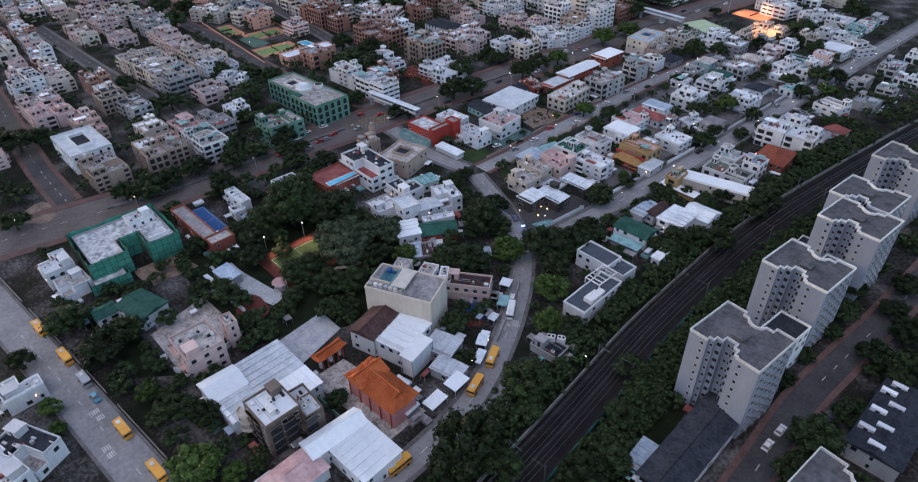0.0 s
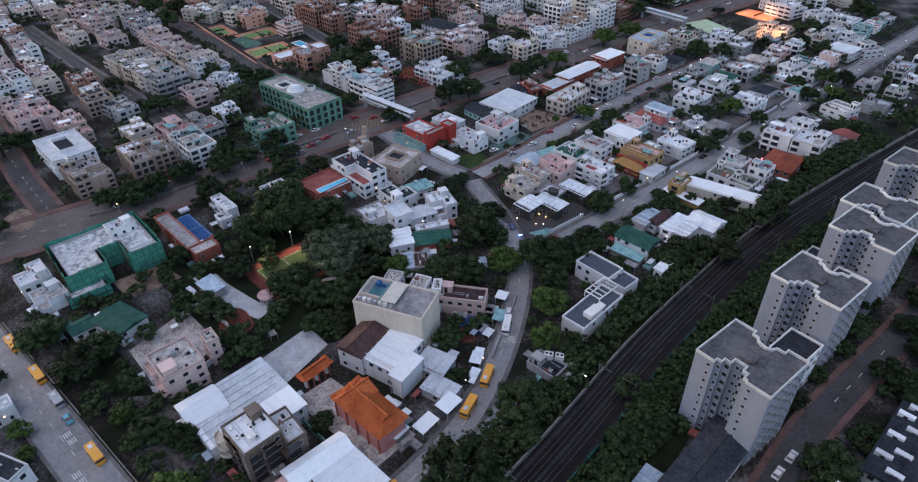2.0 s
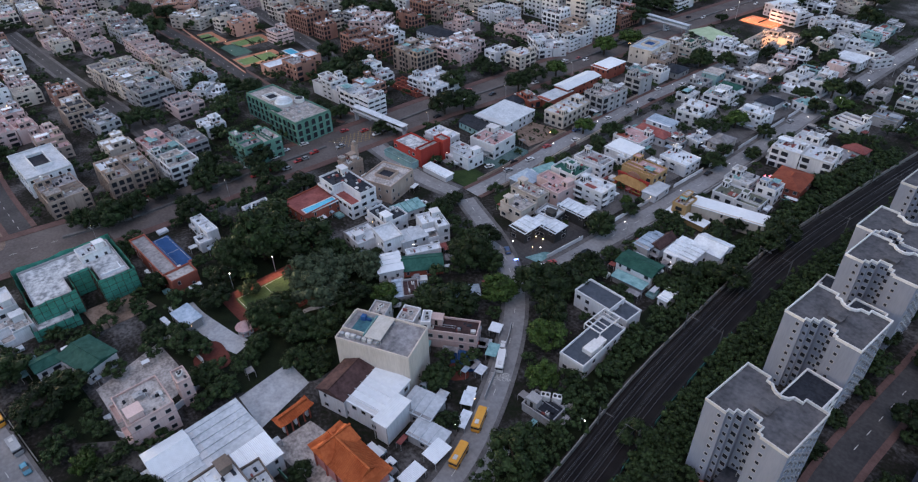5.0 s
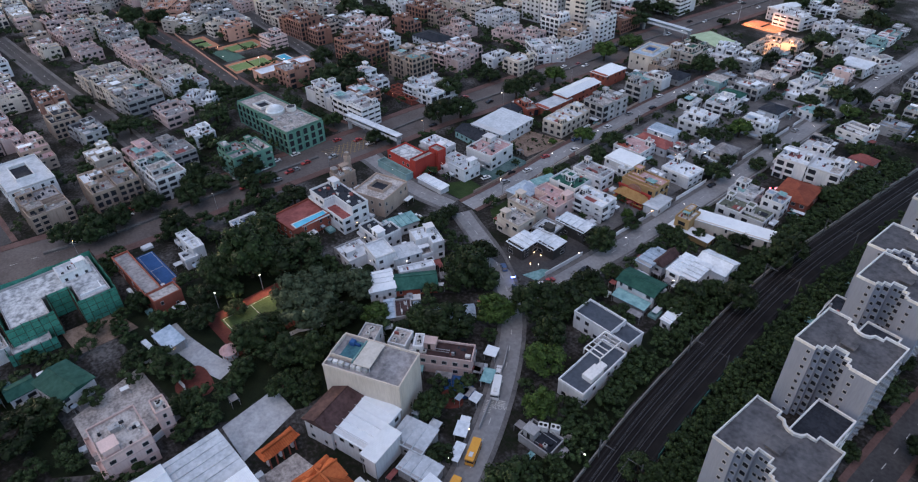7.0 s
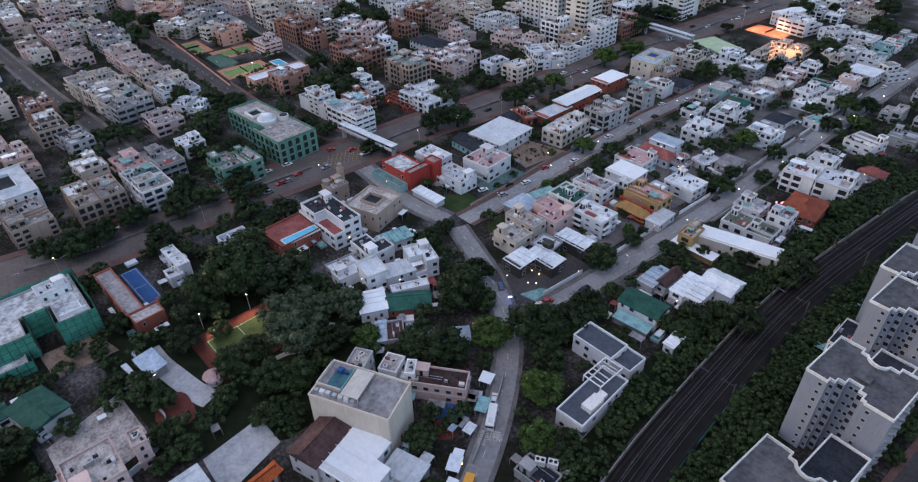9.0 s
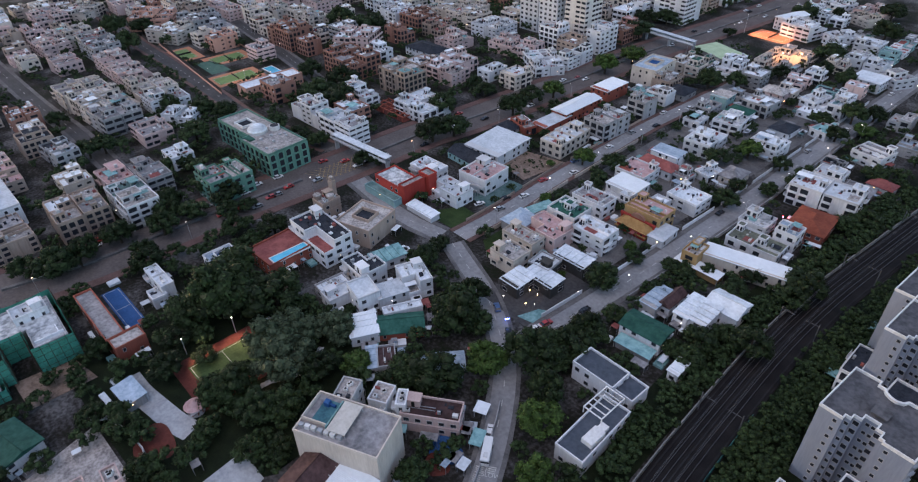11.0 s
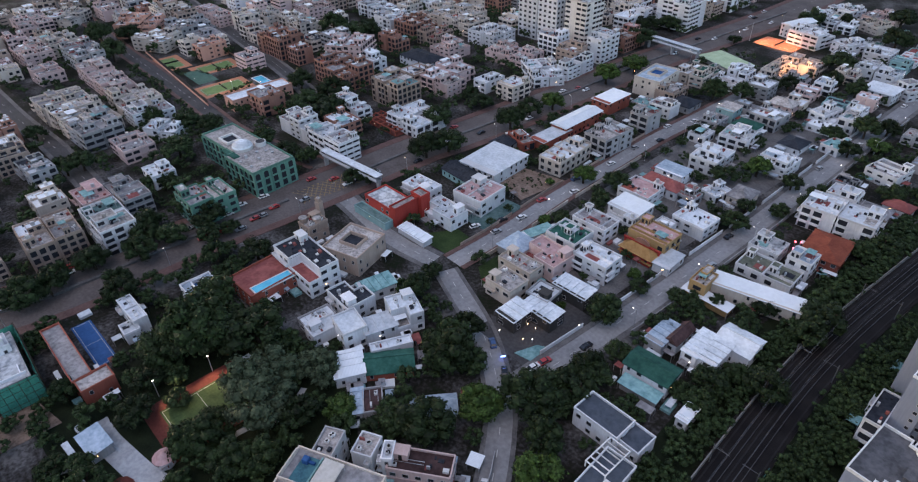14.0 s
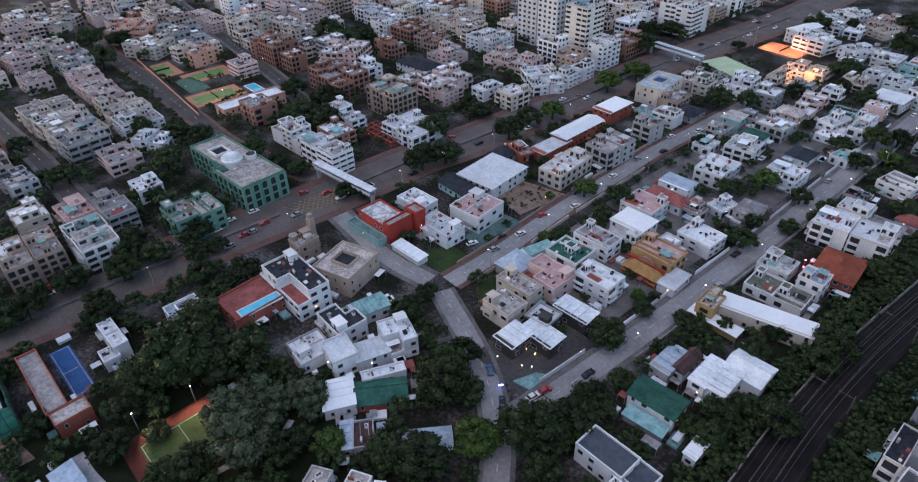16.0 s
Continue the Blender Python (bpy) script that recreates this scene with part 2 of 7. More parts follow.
# ---- mesh helpers ----
class Shape:
    """Gathers boxes, prisms and quads into one mesh; a face keeps the number of its material."""

    def __init__(self):
        self.v, self.f, self.k = [], [], []

    def faces(self, pts, faces, k=0):
        n = len(self.v)
        self.v += [tuple(p) for p in pts]
        self.f += [tuple(n + i for i in f) for f in faces]
        self.k += [k] * len(faces)
        return self

    def box(self, x0, y0, z0, x1, y1, z1, k=0, bottom=True):
        fs = [(4, 5, 6, 7), (0, 1, 5, 4), (1, 2, 6, 5), (2, 3, 7, 6), (3, 0, 4, 7)]
        if bottom:
            fs.append((3, 2, 1, 0))
        return self.faces([(x0, y0, z0), (x1, y0, z0), (x1, y1, z0), (x0, y1, z0), (x0, y0, z1), (x1, y0, z1), (x1, y1, z1), (x0, y1, z1)], fs, k)

    def ring(self, x0, y0, x1, y1, z0, z1, t, k=0):
        """A parapet: a closed rectangular ring."""
        c = [(x0, y0), (x1, y0), (x1, y1), (x0, y1)]
        i = [(x0 + t, y0 + t), (x1 - t, y0 + t), (x1 - t, y1 - t), (x0 + t, y1 - t)]
        pts = [(*q, z) for ring, z in ((c, z0), (c, z1), (i, z1), (i, z0)) for q in ring]
        return self.faces(pts, [(4 * r + j, 4 * r + (j + 1) % 4, 4 * ((r + 1) % 4) + (j + 1) % 4, 4 * ((r + 1) % 4) + j) for r in range(4) for j in range(4)], k)

    def poly_ring(self, pts, z0, z1, t, k=0):
        """A parapet along a right-angled outline that runs anticlockwise."""
        n, inner = len(pts), []
        for i, (x, y) in enumerate(pts):
            (ax, ay), (bx, by) = pts[i - 1], pts[(i + 1) % n]
            p, q = math.hypot(x - ax, y - ay), math.hypot(bx - x, by - y)
            inner.append((x - t * ((y - ay) / p + (by - y) / q), y + t * ((x - ax) / p + (bx - x) / q)))
        loops = [(*q, z) for ring, z in ((pts, z0), (pts, z1), (inner, z1), (inner, z0)) for q in ring]
        return self.faces(loops, [(n * r + j, n * r + (j + 1) % n, n * ((r + 1) % 4) + (j + 1) % n, n * ((r + 1) % 4) + j) for r in range(4) for j in range(n)], k)

    def prism(self, pts, z0, z1, k=0):
        n = len(pts)
        return self.faces([(x, y, z0) for x, y in pts] + [(x, y, z1) for x, y in pts],
                          [tuple(range(n, 2 * n)), tuple(range(n - 1, -1, -1))] + [(i, (i + 1) % n, n + (i + 1) % n, n + i) for i in range(n)], k)

    def tube(self, x, y, z0, z1, r0, r1=None, n=10, k=0):
        r1 = r0 if r1 is None else r1
        c = [(math.cos(i * math.tau / n), math.sin(i * math.tau / n)) for i in range(n)]
        return self.faces([(x + r0 * a, y + r0 * b, z0) for a, b in c] + [(x + r1 * a, y + r1 * b, z1) for a, b in c],
                          [tuple(range(n, 2 * n)), tuple(range(n - 1, -1, -1))] + [(i, (i + 1) % n, n + (i + 1) % n, n + i) for i in range(n)], k)

    def bar(self, p, q, t, k=0):
        """A square bar from p to q."""
        p, q = Vector(p), Vector(q)
        d = (q - p).normalized()
        a = d.orthogonal().normalized() * t / 2
        b = d.cross(a)
        c = [a + b, a - b, -a - b, -a + b]
        return self.faces([p + e for e in c] + [q + e for e in c], [(0, 1, 5, 4), (1, 2, 6, 5), (2, 3, 7, 6), (3, 0, 4, 7), (3, 2, 1, 0), (4, 5, 6, 7)], k)

    def mesh(self, name, *mats):
        me = bpy.data.meshes.new(name)
        me.from_pydata(self.v, [], self.f)
        for m in mats:
            me.materials.append(m)
        if len(mats) > 1:
            me.polygons.foreach_set("material_index", self.k)
        me.update()
        return me


def part(name, shape, mats, parent, label="", m=None):
    me = shape if isinstance(shape, bpy.types.Mesh) else shape.mesh(name, *(mats if isinstance(mats, (tuple, list)) else (mats,)))
    ob = new(name, me)
    ob.parent = parent
    if m is not None:
        ob.matrix_basis = m
    return tagged(ob, label)


def thing(name, x, y, z=0, rot=0, label="", category="", group="", kind=""):
    ob = new(name)
    ob.empty_display_size = 1
    ob.matrix_basis = pose(x, y, z, 0, 0, rot)
    return tagged(ob, label, category, group, kind)


def setting(name, shape, mat, label, category, kind="structure"):
    return tagged(new(name, shape.mesh(name, mat)), label, category, kind=kind)


def near_line(x, y, pts):
    best = 1e9
    for (ax, ay), (bx, by) in zip(pts, pts[1:]):
        dx, dy = bx - ax, by - ay
        t = max(0, min(1, ((x - ax) * dx + (y - ay) * dy) / (dx * dx + dy * dy)))
        best = min(best, math.hypot(x - ax - t * dx, y - ay - t * dy))
    return best


def offset(pts, d):
    """The polyline shifted d metres to its left."""
    out = []
    for i, (x, y) in enumerate(pts):
        ax, ay = pts[max(i - 1, 0)]
        bx, by = pts[min(i + 1, len(pts) - 1)]
        n = math.hypot(bx - ax, by - ay)
        out.append((x - (by - ay) / n * d, y + (bx - ax) / n * d))
    return out


def smooth(pts, step=6):
    """A rounded line through pts (Catmull-Rom)."""
    p = [np.array(q, float) for q in pts]
    p = [2 * p[0] - p[1]] + p + [2 * p[-1] - p[-2]]
    out = []
    for a, b, c, d in zip(p, p[1:], p[2:], p[3:]):
        n = max(1, int(np.linalg.norm(c - b) / step))
        for i in range(n):
            t = i / n
            out.append(tuple(0.5 * (2 * b + (c - a) * t + (2 * a - 5 * b + 4 * c - d) * t * t + (3 * b - a - 3 * c + d) * t ** 3)))
    return out + [tuple(p[-2])]


def strip(pts, left, right, z0, z1, shape=None):
    """One long slab along the line, from right to left of it."""
    s = shape or Shape()
    a, b = offset(pts, left), offset(pts, right)
    n = len(pts)
    v = [(*q, z1) for q in a] + [(*q, z1) for q in b] + [(*q, z0) for q in b] + [(*q, z0) for q in a]
    f = [(r * n + i + 1, r * n + i, ((r + 1) % 4) * n + i, ((r + 1) % 4) * n + i + 1) for r in range(4) for i in range(n - 1)]
    f += [(0, 3 * n, 2 * n, n), (n - 1, 2 * n - 1, 3 * n - 1, 4 * n - 1)]
    return s.faces(v, f)


# ---- ground, roads, railway ----
GROUND = bpy.data.materials.new("town_ground")
GROUND.use_nodes = True
_n, _l = GROUND.node_tree.nodes, GROUND.node_tree.links
_p = _n.new("ShaderNodeNewGeometry")
_a = _n.new("ShaderNodeTexNoise")
_a.inputs["Scale"].default_value, _a.inputs["Detail"].default_value = 0.06, 6
_b = _n.new("ShaderNodeTexNoise")
_b.inputs["Scale"].default_value, _b.inputs["Detail"].default_value = 0.9, 5
_r = _n.new("ShaderNodeValToRGB")
for _i, (_pos, _col) in enumerate([(0.40, (0.008, 0.012, 0.006)), (0.48, (0.020, 0.018, 0.016)), (0.55, (0.052, 0.050, 0.050)), (0.64, (0.125, 0.122, 0.122))]):
    _e = _r.color_ramp.elements[_i] if _i < 2 else _r.color_ramp.elements.new(_pos)
    _e.position, _e.color = _pos, (*_col, 1)
_m = _n.new("ShaderNodeMix")
_m.inputs[0].default_value = 0.35
_l.new(_p.outputs[0], _a.inputs["Vector"])
_l.new(_p.outputs[0], _b.inputs["Vector"])
_l.new(_a.outputs[0], _m.inputs[2])
_l.new(_b.outputs[0], _m.inputs[3])
_l.new(_m.outputs[0], _r.inputs[0])
_l.new(_r.outputs[0], _n["Principled BSDF"].inputs["Base Color"])
_n["Principled BSDF"].inputs["Roughness"].default_value = 0.9
_n["Principled BSDF"].inputs["Specular IOR Level"].default_value = 0.1
setting("ground", Shape().faces([(-2600, -1800, 0), (1500, -1800, 0), (1500, 2600, 0), (-2600, 2600, 0)], [(0, 1, 2, 3)]), GROUND,
        "flat town ground of concrete yards, soil and grass", "ground")

LANES = []


def road(pts, width, mat, label, pave=2.0, pave_mat=None, dashes=True, sides=(1, 1), level=0.05):
    line = smooth(pts)
    LANES.append((line, width / 2 + pave))
    level += 0.006 * len(LANES)
    setting("road", strip(line, width / 2, -width / 2, -0.05, level), mat, label, "road")
    for k, side in enumerate(sides):
        if side and pave:
            e = width / 2 if k == 0 else -width / 2
            o = e + pave if k == 0 else e - pave
            setting("pavement", strip(line, max(e, o), min(e, o), -0.05, 0.17 + 0.005 * (2 * len(LANES) + k)), pave_mat or PAVING, "raised pavement slabs beside the road", "pavement")
    if dashes:
        s, run = Shape(), 0.0
        for (ax, ay), (bx, by) in zip(line, line[1:]):
            n = math.hypot(bx - ax, by - ay)
            ux, uy = (bx - ax) / n, (by - ay) / n
            d = -run
            while d < n:
                if d >= 0 and d + 2.4 <= n + 0.5:
                    x, y = ax + ux * d, ay + uy * d
                    s.prism([(x + uy * 0.09, y - ux * 0.09), (x + ux * 2.4 + uy * 0.09, y + uy * 2.4 - ux * 0.09),
                             (x + ux * 2.4 - uy * 0.09, y + uy * 2.4 + ux * 0.09), (x - uy * 0.09, y + ux * 0.09)], level, level + 0.012)
                d += 7.0
            run = n - (d - 7.0)
            run = min(run, 7.0)
        setting("road_marking", s, PAINT, "worn white dashed lane line on asphalt", "road marking", "stuff")


road([(-77, 20), (-77, 75), (-79, 145), (-82, 200), (-87, 300), (-93, 430)], 7.5, CONCRETE_ROAD, "straight grey concrete street between houses")
road([(-27, -95), (-29, -71), (-34, -48), (-43, -29), (-57, -8), (-72, 9), (-84, 18), (-101, 27), (-123, 34), (-133, 37)], 6.6, CONCRETE_ROAD,
     "curving grey lane past the schools", pave=1.3)
road([(-140, 37), (-162, 33), (-199, 34)], 7, CONCRETE_ROAD, "short cross street toward the avenue", level=0.06)
road([(-135, 42), (-137, 69), (-142, 102), (-146, 144), (-149, 174), (-150, 212), (-151, 243), (-153, 300)], 7.5, CONCRETE_ROAD,
     "tree-lined grey street between villas", pave_mat=RED_PAVING)
road([(-215, -160), (-211, -108), (-208, -70), (-211, -27), (-212, 21), (-213, 48), (-215, 83), (-213, 114), (-214, 195), (-216, 250), (-215, 306), (-213, 409), (-222, 560)],
     23, AVENUE, "wide dual-carriageway avenue", pave=4, pave_mat=RED_PAVING)
road([(-420, -121), (-360, -119), (-294, -117), (-260, -115.3), (-227, -112)], 8, ASPHALT, "asphalt side road joining the avenue", pave_mat=RED_PAVING)
road([(-196, -151.4), (-160, -144.4), (-104, -133.4), (-68, -126.4), (-38, -120.4)], 10.6, CONCRETE_ROAD, "grey concrete road with bus bays", pave=0.9)
road([(-520, -75), (-386, -60), (-337, -52), (-287, -47), (-272, -46)], 7, ASPHALT, "narrow asphalt street among flats")
road([(-560, 12), (-453, 15), (-410, 18), (-330, 22), (-283, 25), (-232, 40)], 8, ASPHALT, "asphalt street beside the tennis courts", pave_mat=RED_PAVING)
road([(-560, 90), (-437, 84), (-355, 80), (-300, 74)], 7, ASPHALT, "asphalt street among flats")
road([(35, -60), (28.8, -9), (24.6, 24), (24, 50), (24, 80), (23, 113), (20, 200), (15, 330)], 7.6, ASPHALT, "two-lane road beside the towers", pave=1.7, pave_mat=RED_PAVING)

# median of the avenue
setting("road_median", strip(smooth([(-211, -100), (-208, -70), (-211, -27), (-212, 15)]), 0.7, -0.7, 0, 0.9), PAVING, "low concrete barrier along the avenue", "barrier")
setting("road_median", strip(smooth([(-213, 52), (-215, 83), (-213, 114), (-214, 195), (-216, 250), (-215, 306), (-213, 409)]), 0.7, -0.7, 0, 0.9), PAVING,
        "low concrete barrier along the avenue", "barrier")

WEST = smooth([(-6, -110), (-13, -60), (-19, -25), (-26, 11), (-31, 50), (-34, 81), (-35, 113), (-34, 150), (-32, 200), (-28, 260), (-20, 340)], 8)
LANES.append((offset(WEST, -6), 6))
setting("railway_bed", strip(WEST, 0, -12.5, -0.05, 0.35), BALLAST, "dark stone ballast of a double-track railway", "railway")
setting("railway_wall", strip(WEST, 0.3, -0.05, 0, 1.9), WALL["t"], "stained concrete wall along the railway", "wall")
for gauge in (3.2, 4.64, 7.4, 8.84):
    setting("rail", strip(WEST, -gauge + 0.07, -gauge - 0.07, 0.35, 0.55), RAIL, "rusty steel rail on ballast", "rail")
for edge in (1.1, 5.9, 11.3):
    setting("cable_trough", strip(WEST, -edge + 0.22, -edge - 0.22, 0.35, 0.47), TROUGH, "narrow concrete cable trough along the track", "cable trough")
for centre in (3.92, 8.12):
    setting("overhead_wire", strip(WEST, -centre + 0.02, -centre - 0.02, 5.75, 5.79), MAST, "thin overhead wire above the track", "wire")
    setting("overhead_wire", strip(WEST, -centre + 0.025, -centre - 0.025, 6.75, 6.8), MAST, "thin overhead wire above the track", "wire")
ties = Shape()
for centre in (3.92, 8.12):
    a = offset(WEST, -centre)
    for (ax, ay), (bx, by) in zip(a, a[1:]):
        n = math.hypot(bx - ax, by - ay)
        ux, uy = (bx - ax) / n, (by - ay) / n
        for i in range(int(n / 0.8)):
            x, y = ax + ux * i * 0.8, ay + uy * i * 0.8
            ties.prism([(x + uy * 1.25, y - ux * 1.25), (x + ux * 0.25 + uy * 1.25, y + uy * 0.25 - ux * 1.25),
                        (x + ux * 0.25 - uy * 1.25, y + uy * 0.25 + ux * 1.25), (x - uy * 1.25, y + ux * 1.25)], 0.35, 0.42)
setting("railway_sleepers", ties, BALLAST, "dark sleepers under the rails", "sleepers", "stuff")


# ---- kinds of building ----
PLOTS = []
WINDOWS = {}
BUDGET = [2300]


def window_mesh(w, h, dark=False):
    key = (round(w, 1), round(h, 1))
    if key not in WINDOWS:
        t, s = 0.08, Shape()
        o, i = (w / 2 + t, -t, h + t), (w / 2, 0, h)
        loops = [[(-a, y, z0), (a, y, z0), (a, y, z1), (-a, y, z1)] for (a, z0, z1), y in ((o, -0.03), (o, 0.09), (i, 0.09), (i, 0.03))]
        s.faces([p for loop in loops for p in loop], [(4 * r + (j + 1) % 4, 4 * r + j, 4 * r + 4 + j, 4 * r + 4 + (j + 1) % 4) for r in range(3) for j in range(4)])
        s.f.append((15, 14, 13, 12))
        s.k.append(1)
        WINDOWS[key] = s.mesh("window", FRAME, GLASS)
    return WINDOWS[key]


def in_cut(x, y, z, cut):
    """Whether a point lies over the terrace where the top storey is set back."""
    return cut is not None and z > cut[4] and cut[0] - 0.3 < x < cut[2] + 0.3 and cut[1] - 0.3 < y < cut[3] + 0.3


def windows(parent, w, d, h, rng, joined, base=0.0, wide=1.4, tall=1.3, cut=None):
    """Rows of windows on the four walls of a w by d block."""
    floors = max(1, round((h - base) / 3.1))
    step = (h - base) / floors
    spots = []
    for side, (length, reach) in enumerate(((w, d / 2), (d, w / 2), (w, d / 2), (d, w / 2))):
        bays = max(1, int(length / 3.1))
        for f in range(floors):
            for b in range(bays):
                if rng.random() < 0.62:
                    spots.append((side, (b + 0.5) / bays * length - length / 2, reach, base + f * step + step * 0.32))
    turns = [(0, -1, 180), (1, 0, -90), (0, 1, 0), (-1, 0, 90)]
    spots = [s for s in spots if not in_cut(turns[s[0]][0] * s[2] - turns[s[0]][1] * s[1], turns[s[0]][1] * s[2] + turns[s[0]][0] * s[1], s[3] + 1, cut)]
    if joined:
        s = Shape()
        for side, u, reach, z in spots:
            nx, ny, _ = turns[side]
            tx, ty = -ny, nx
            hw = wide / 2 * rng.uniform(0.45, 1.0)
            x, y = nx * reach + tx * u, ny * reach + ty * u
            s.box(*[min(x - abs(tx) * hw, x + nx * 0.06 - abs(tx) * hw) - 0.02 * abs(nx), min(y - abs(ty) * hw, y + ny * 0.06 - abs(ty) * hw) - 0.02 * abs(ny), z],
                  *[max(x + abs(tx) * hw, x + nx * 0.06 + abs(tx) * hw), max(y + abs(ty) * hw, y + ny * 0.06 + abs(ty) * hw), z + tall])
        if s.v:
            tagged(part("glazing", s, GLASS, parent), kind="stuff")
        return
    me = [window_mesh(wide, tall), window_mesh(wide * 1.5, tall), window_mesh(wide * 0.6, tall)]
    style = rng.choice([0, 0, 1, 2])
    for side, u, reach, z in spots:
        nx, ny, turn = turns[side]
        x, y = nx * reach - ny * u, ny * reach + nx * u
        BUDGET[0] -= 1
        part("window", me[style] if rng.random() < 0.8 else me[0], None, parent, m=pose(x, y, z, 0, 0, turn))


def air_unit(parent, x, y, z, rng):
    s = Shape().box(-0.5, -0.4, 0.12, 0.5, 0.4, 0.95).box(-0.42, -0.3, 0, -0.3, 0.3, 0.12).box(0.3, -0.3, 0, 0.42, 0.3, 0.12)
    s.tube(0, 0, 0.95, 1.02, 0.32, n=10, k=1)
    part("air_conditioner", s, (PLASTIC, BLACK), parent, "white outdoor air-conditioning unit", pose(x, y, z, 0, 0, rng.choice([0, 90])))


def roof_clutter(parent, w, d, z, wall, rng, rich=True, cut=None):
    """Stair hut, tanks, air units and pipes on a flat roof."""
    if w > 6 and d > 6:
        hw, hd, hh = rng.uniform(2.6, min(5.0, w * 0.4)), rng.uniform(2.6, min(4.5, d * 0.4)), rng.uniform(2.1, 2.7)
        sx, sy = rng.choice([-1, 1]), rng.choice([-1, 1])
        if cut:
            sx, sy = (-1 if cut[0] + cut[2] > 0 else 1), (-1 if cut[1] + cut[3] > 0 else 1)
        hx, hy = sx * (w / 2 - hw / 2 - 0.9), sy * (d / 2 - hd / 2 - 0.9)
        s = Shape().box(-hw / 2, -hd / 2, 0, hw / 2, hd / 2, hh).box(-hw / 2 - 0.25, -hd / 2 - 0.25, hh, hw / 2 + 0.25, hd / 2 + 0.25, hh + 0.22)
        s.box(-0.45, -hd / 2 - 0.03, 0, 0.45, -hd / 2, 1.95, 1)
        part("stair_hut", s, (wall, BLACK), parent, m=pose(hx, hy, z))
        if rich and w > 9 and d > 9 and not cut:
            s = Shape().box(-1.2, -0.9, 0, 1.2, 0.9, 1.5).box(-1.3, -1.0, 1.5, 1.3, 1.0, 1.62).tube(0.5, 0, 1.62, 1.9, 0.3)
            part("water_tank", s, rng.choice([PLASTIC, METAL, wall]), parent, m=pose(-hx * 0.6 + rng.uniform(-1, 1), hy * rng.uniform(-0.6, 0.3), z, 0, 0, rng.choice([0, 90])))
    s = Shape()
    for _ in range(0 if rich is None else int(w * d / (12 if rich else 26))):
        ux, uy = rng.uniform(-w / 2 + 0.9, w / 2 - 0.9), rng.uniform(-d / 2 + 0.9, d / 2 - 0.9)
        a, b, t = rng.uniform(0.15, 0.8), rng.uniform(0.15, 0.6), rng.uniform(0.2, 1.1)
        if not in_cut(ux - 0.5, uy, z, cut) and not in_cut(ux + 0.5, uy, z, cut):
            s.box(ux - a, uy - b, z, ux + a, uy + b, z + t, rng.randint(0, 3), False)
    if s.v:
        tagged(part("roof_clutter", s, (PLASTIC, ROOF["D"], METAL, ROOF["R"]), parent, "small crates, pots and ducts on the roof"), kind="stuff")
    if rich:
        for _ in range(rng.randint(1, 4)):
            ux, uy = rng.uniform(-w / 2 + 1.2, w / 2 - 1.2), rng.uniform(-d / 2 + 1.2, d / 2 - 1.2)
            if not in_cut(ux - 0.4, uy, z, cut) and not in_cut(ux + 0.4, uy, z, cut):
                air_unit(parent, ux, uy, z, rng)
        for _ in range(0 if cut else 2):
            y = rng.uniform(-d / 2 + 1, d / 2 - 1)
            part("roof_pipe", Shape().box(-w / 2 + 0.6, y, 0.1, rng.uniform(0, w / 2 - 1), y + 0.12, 0.22), METAL, parent, m=pose(0, 0, z))


ODDS = (PLASTIC, ROOF["D"], METAL, ROOF["R"], ROOF["A"], ROOF["C"], ROOF["W"], WALL["b"])


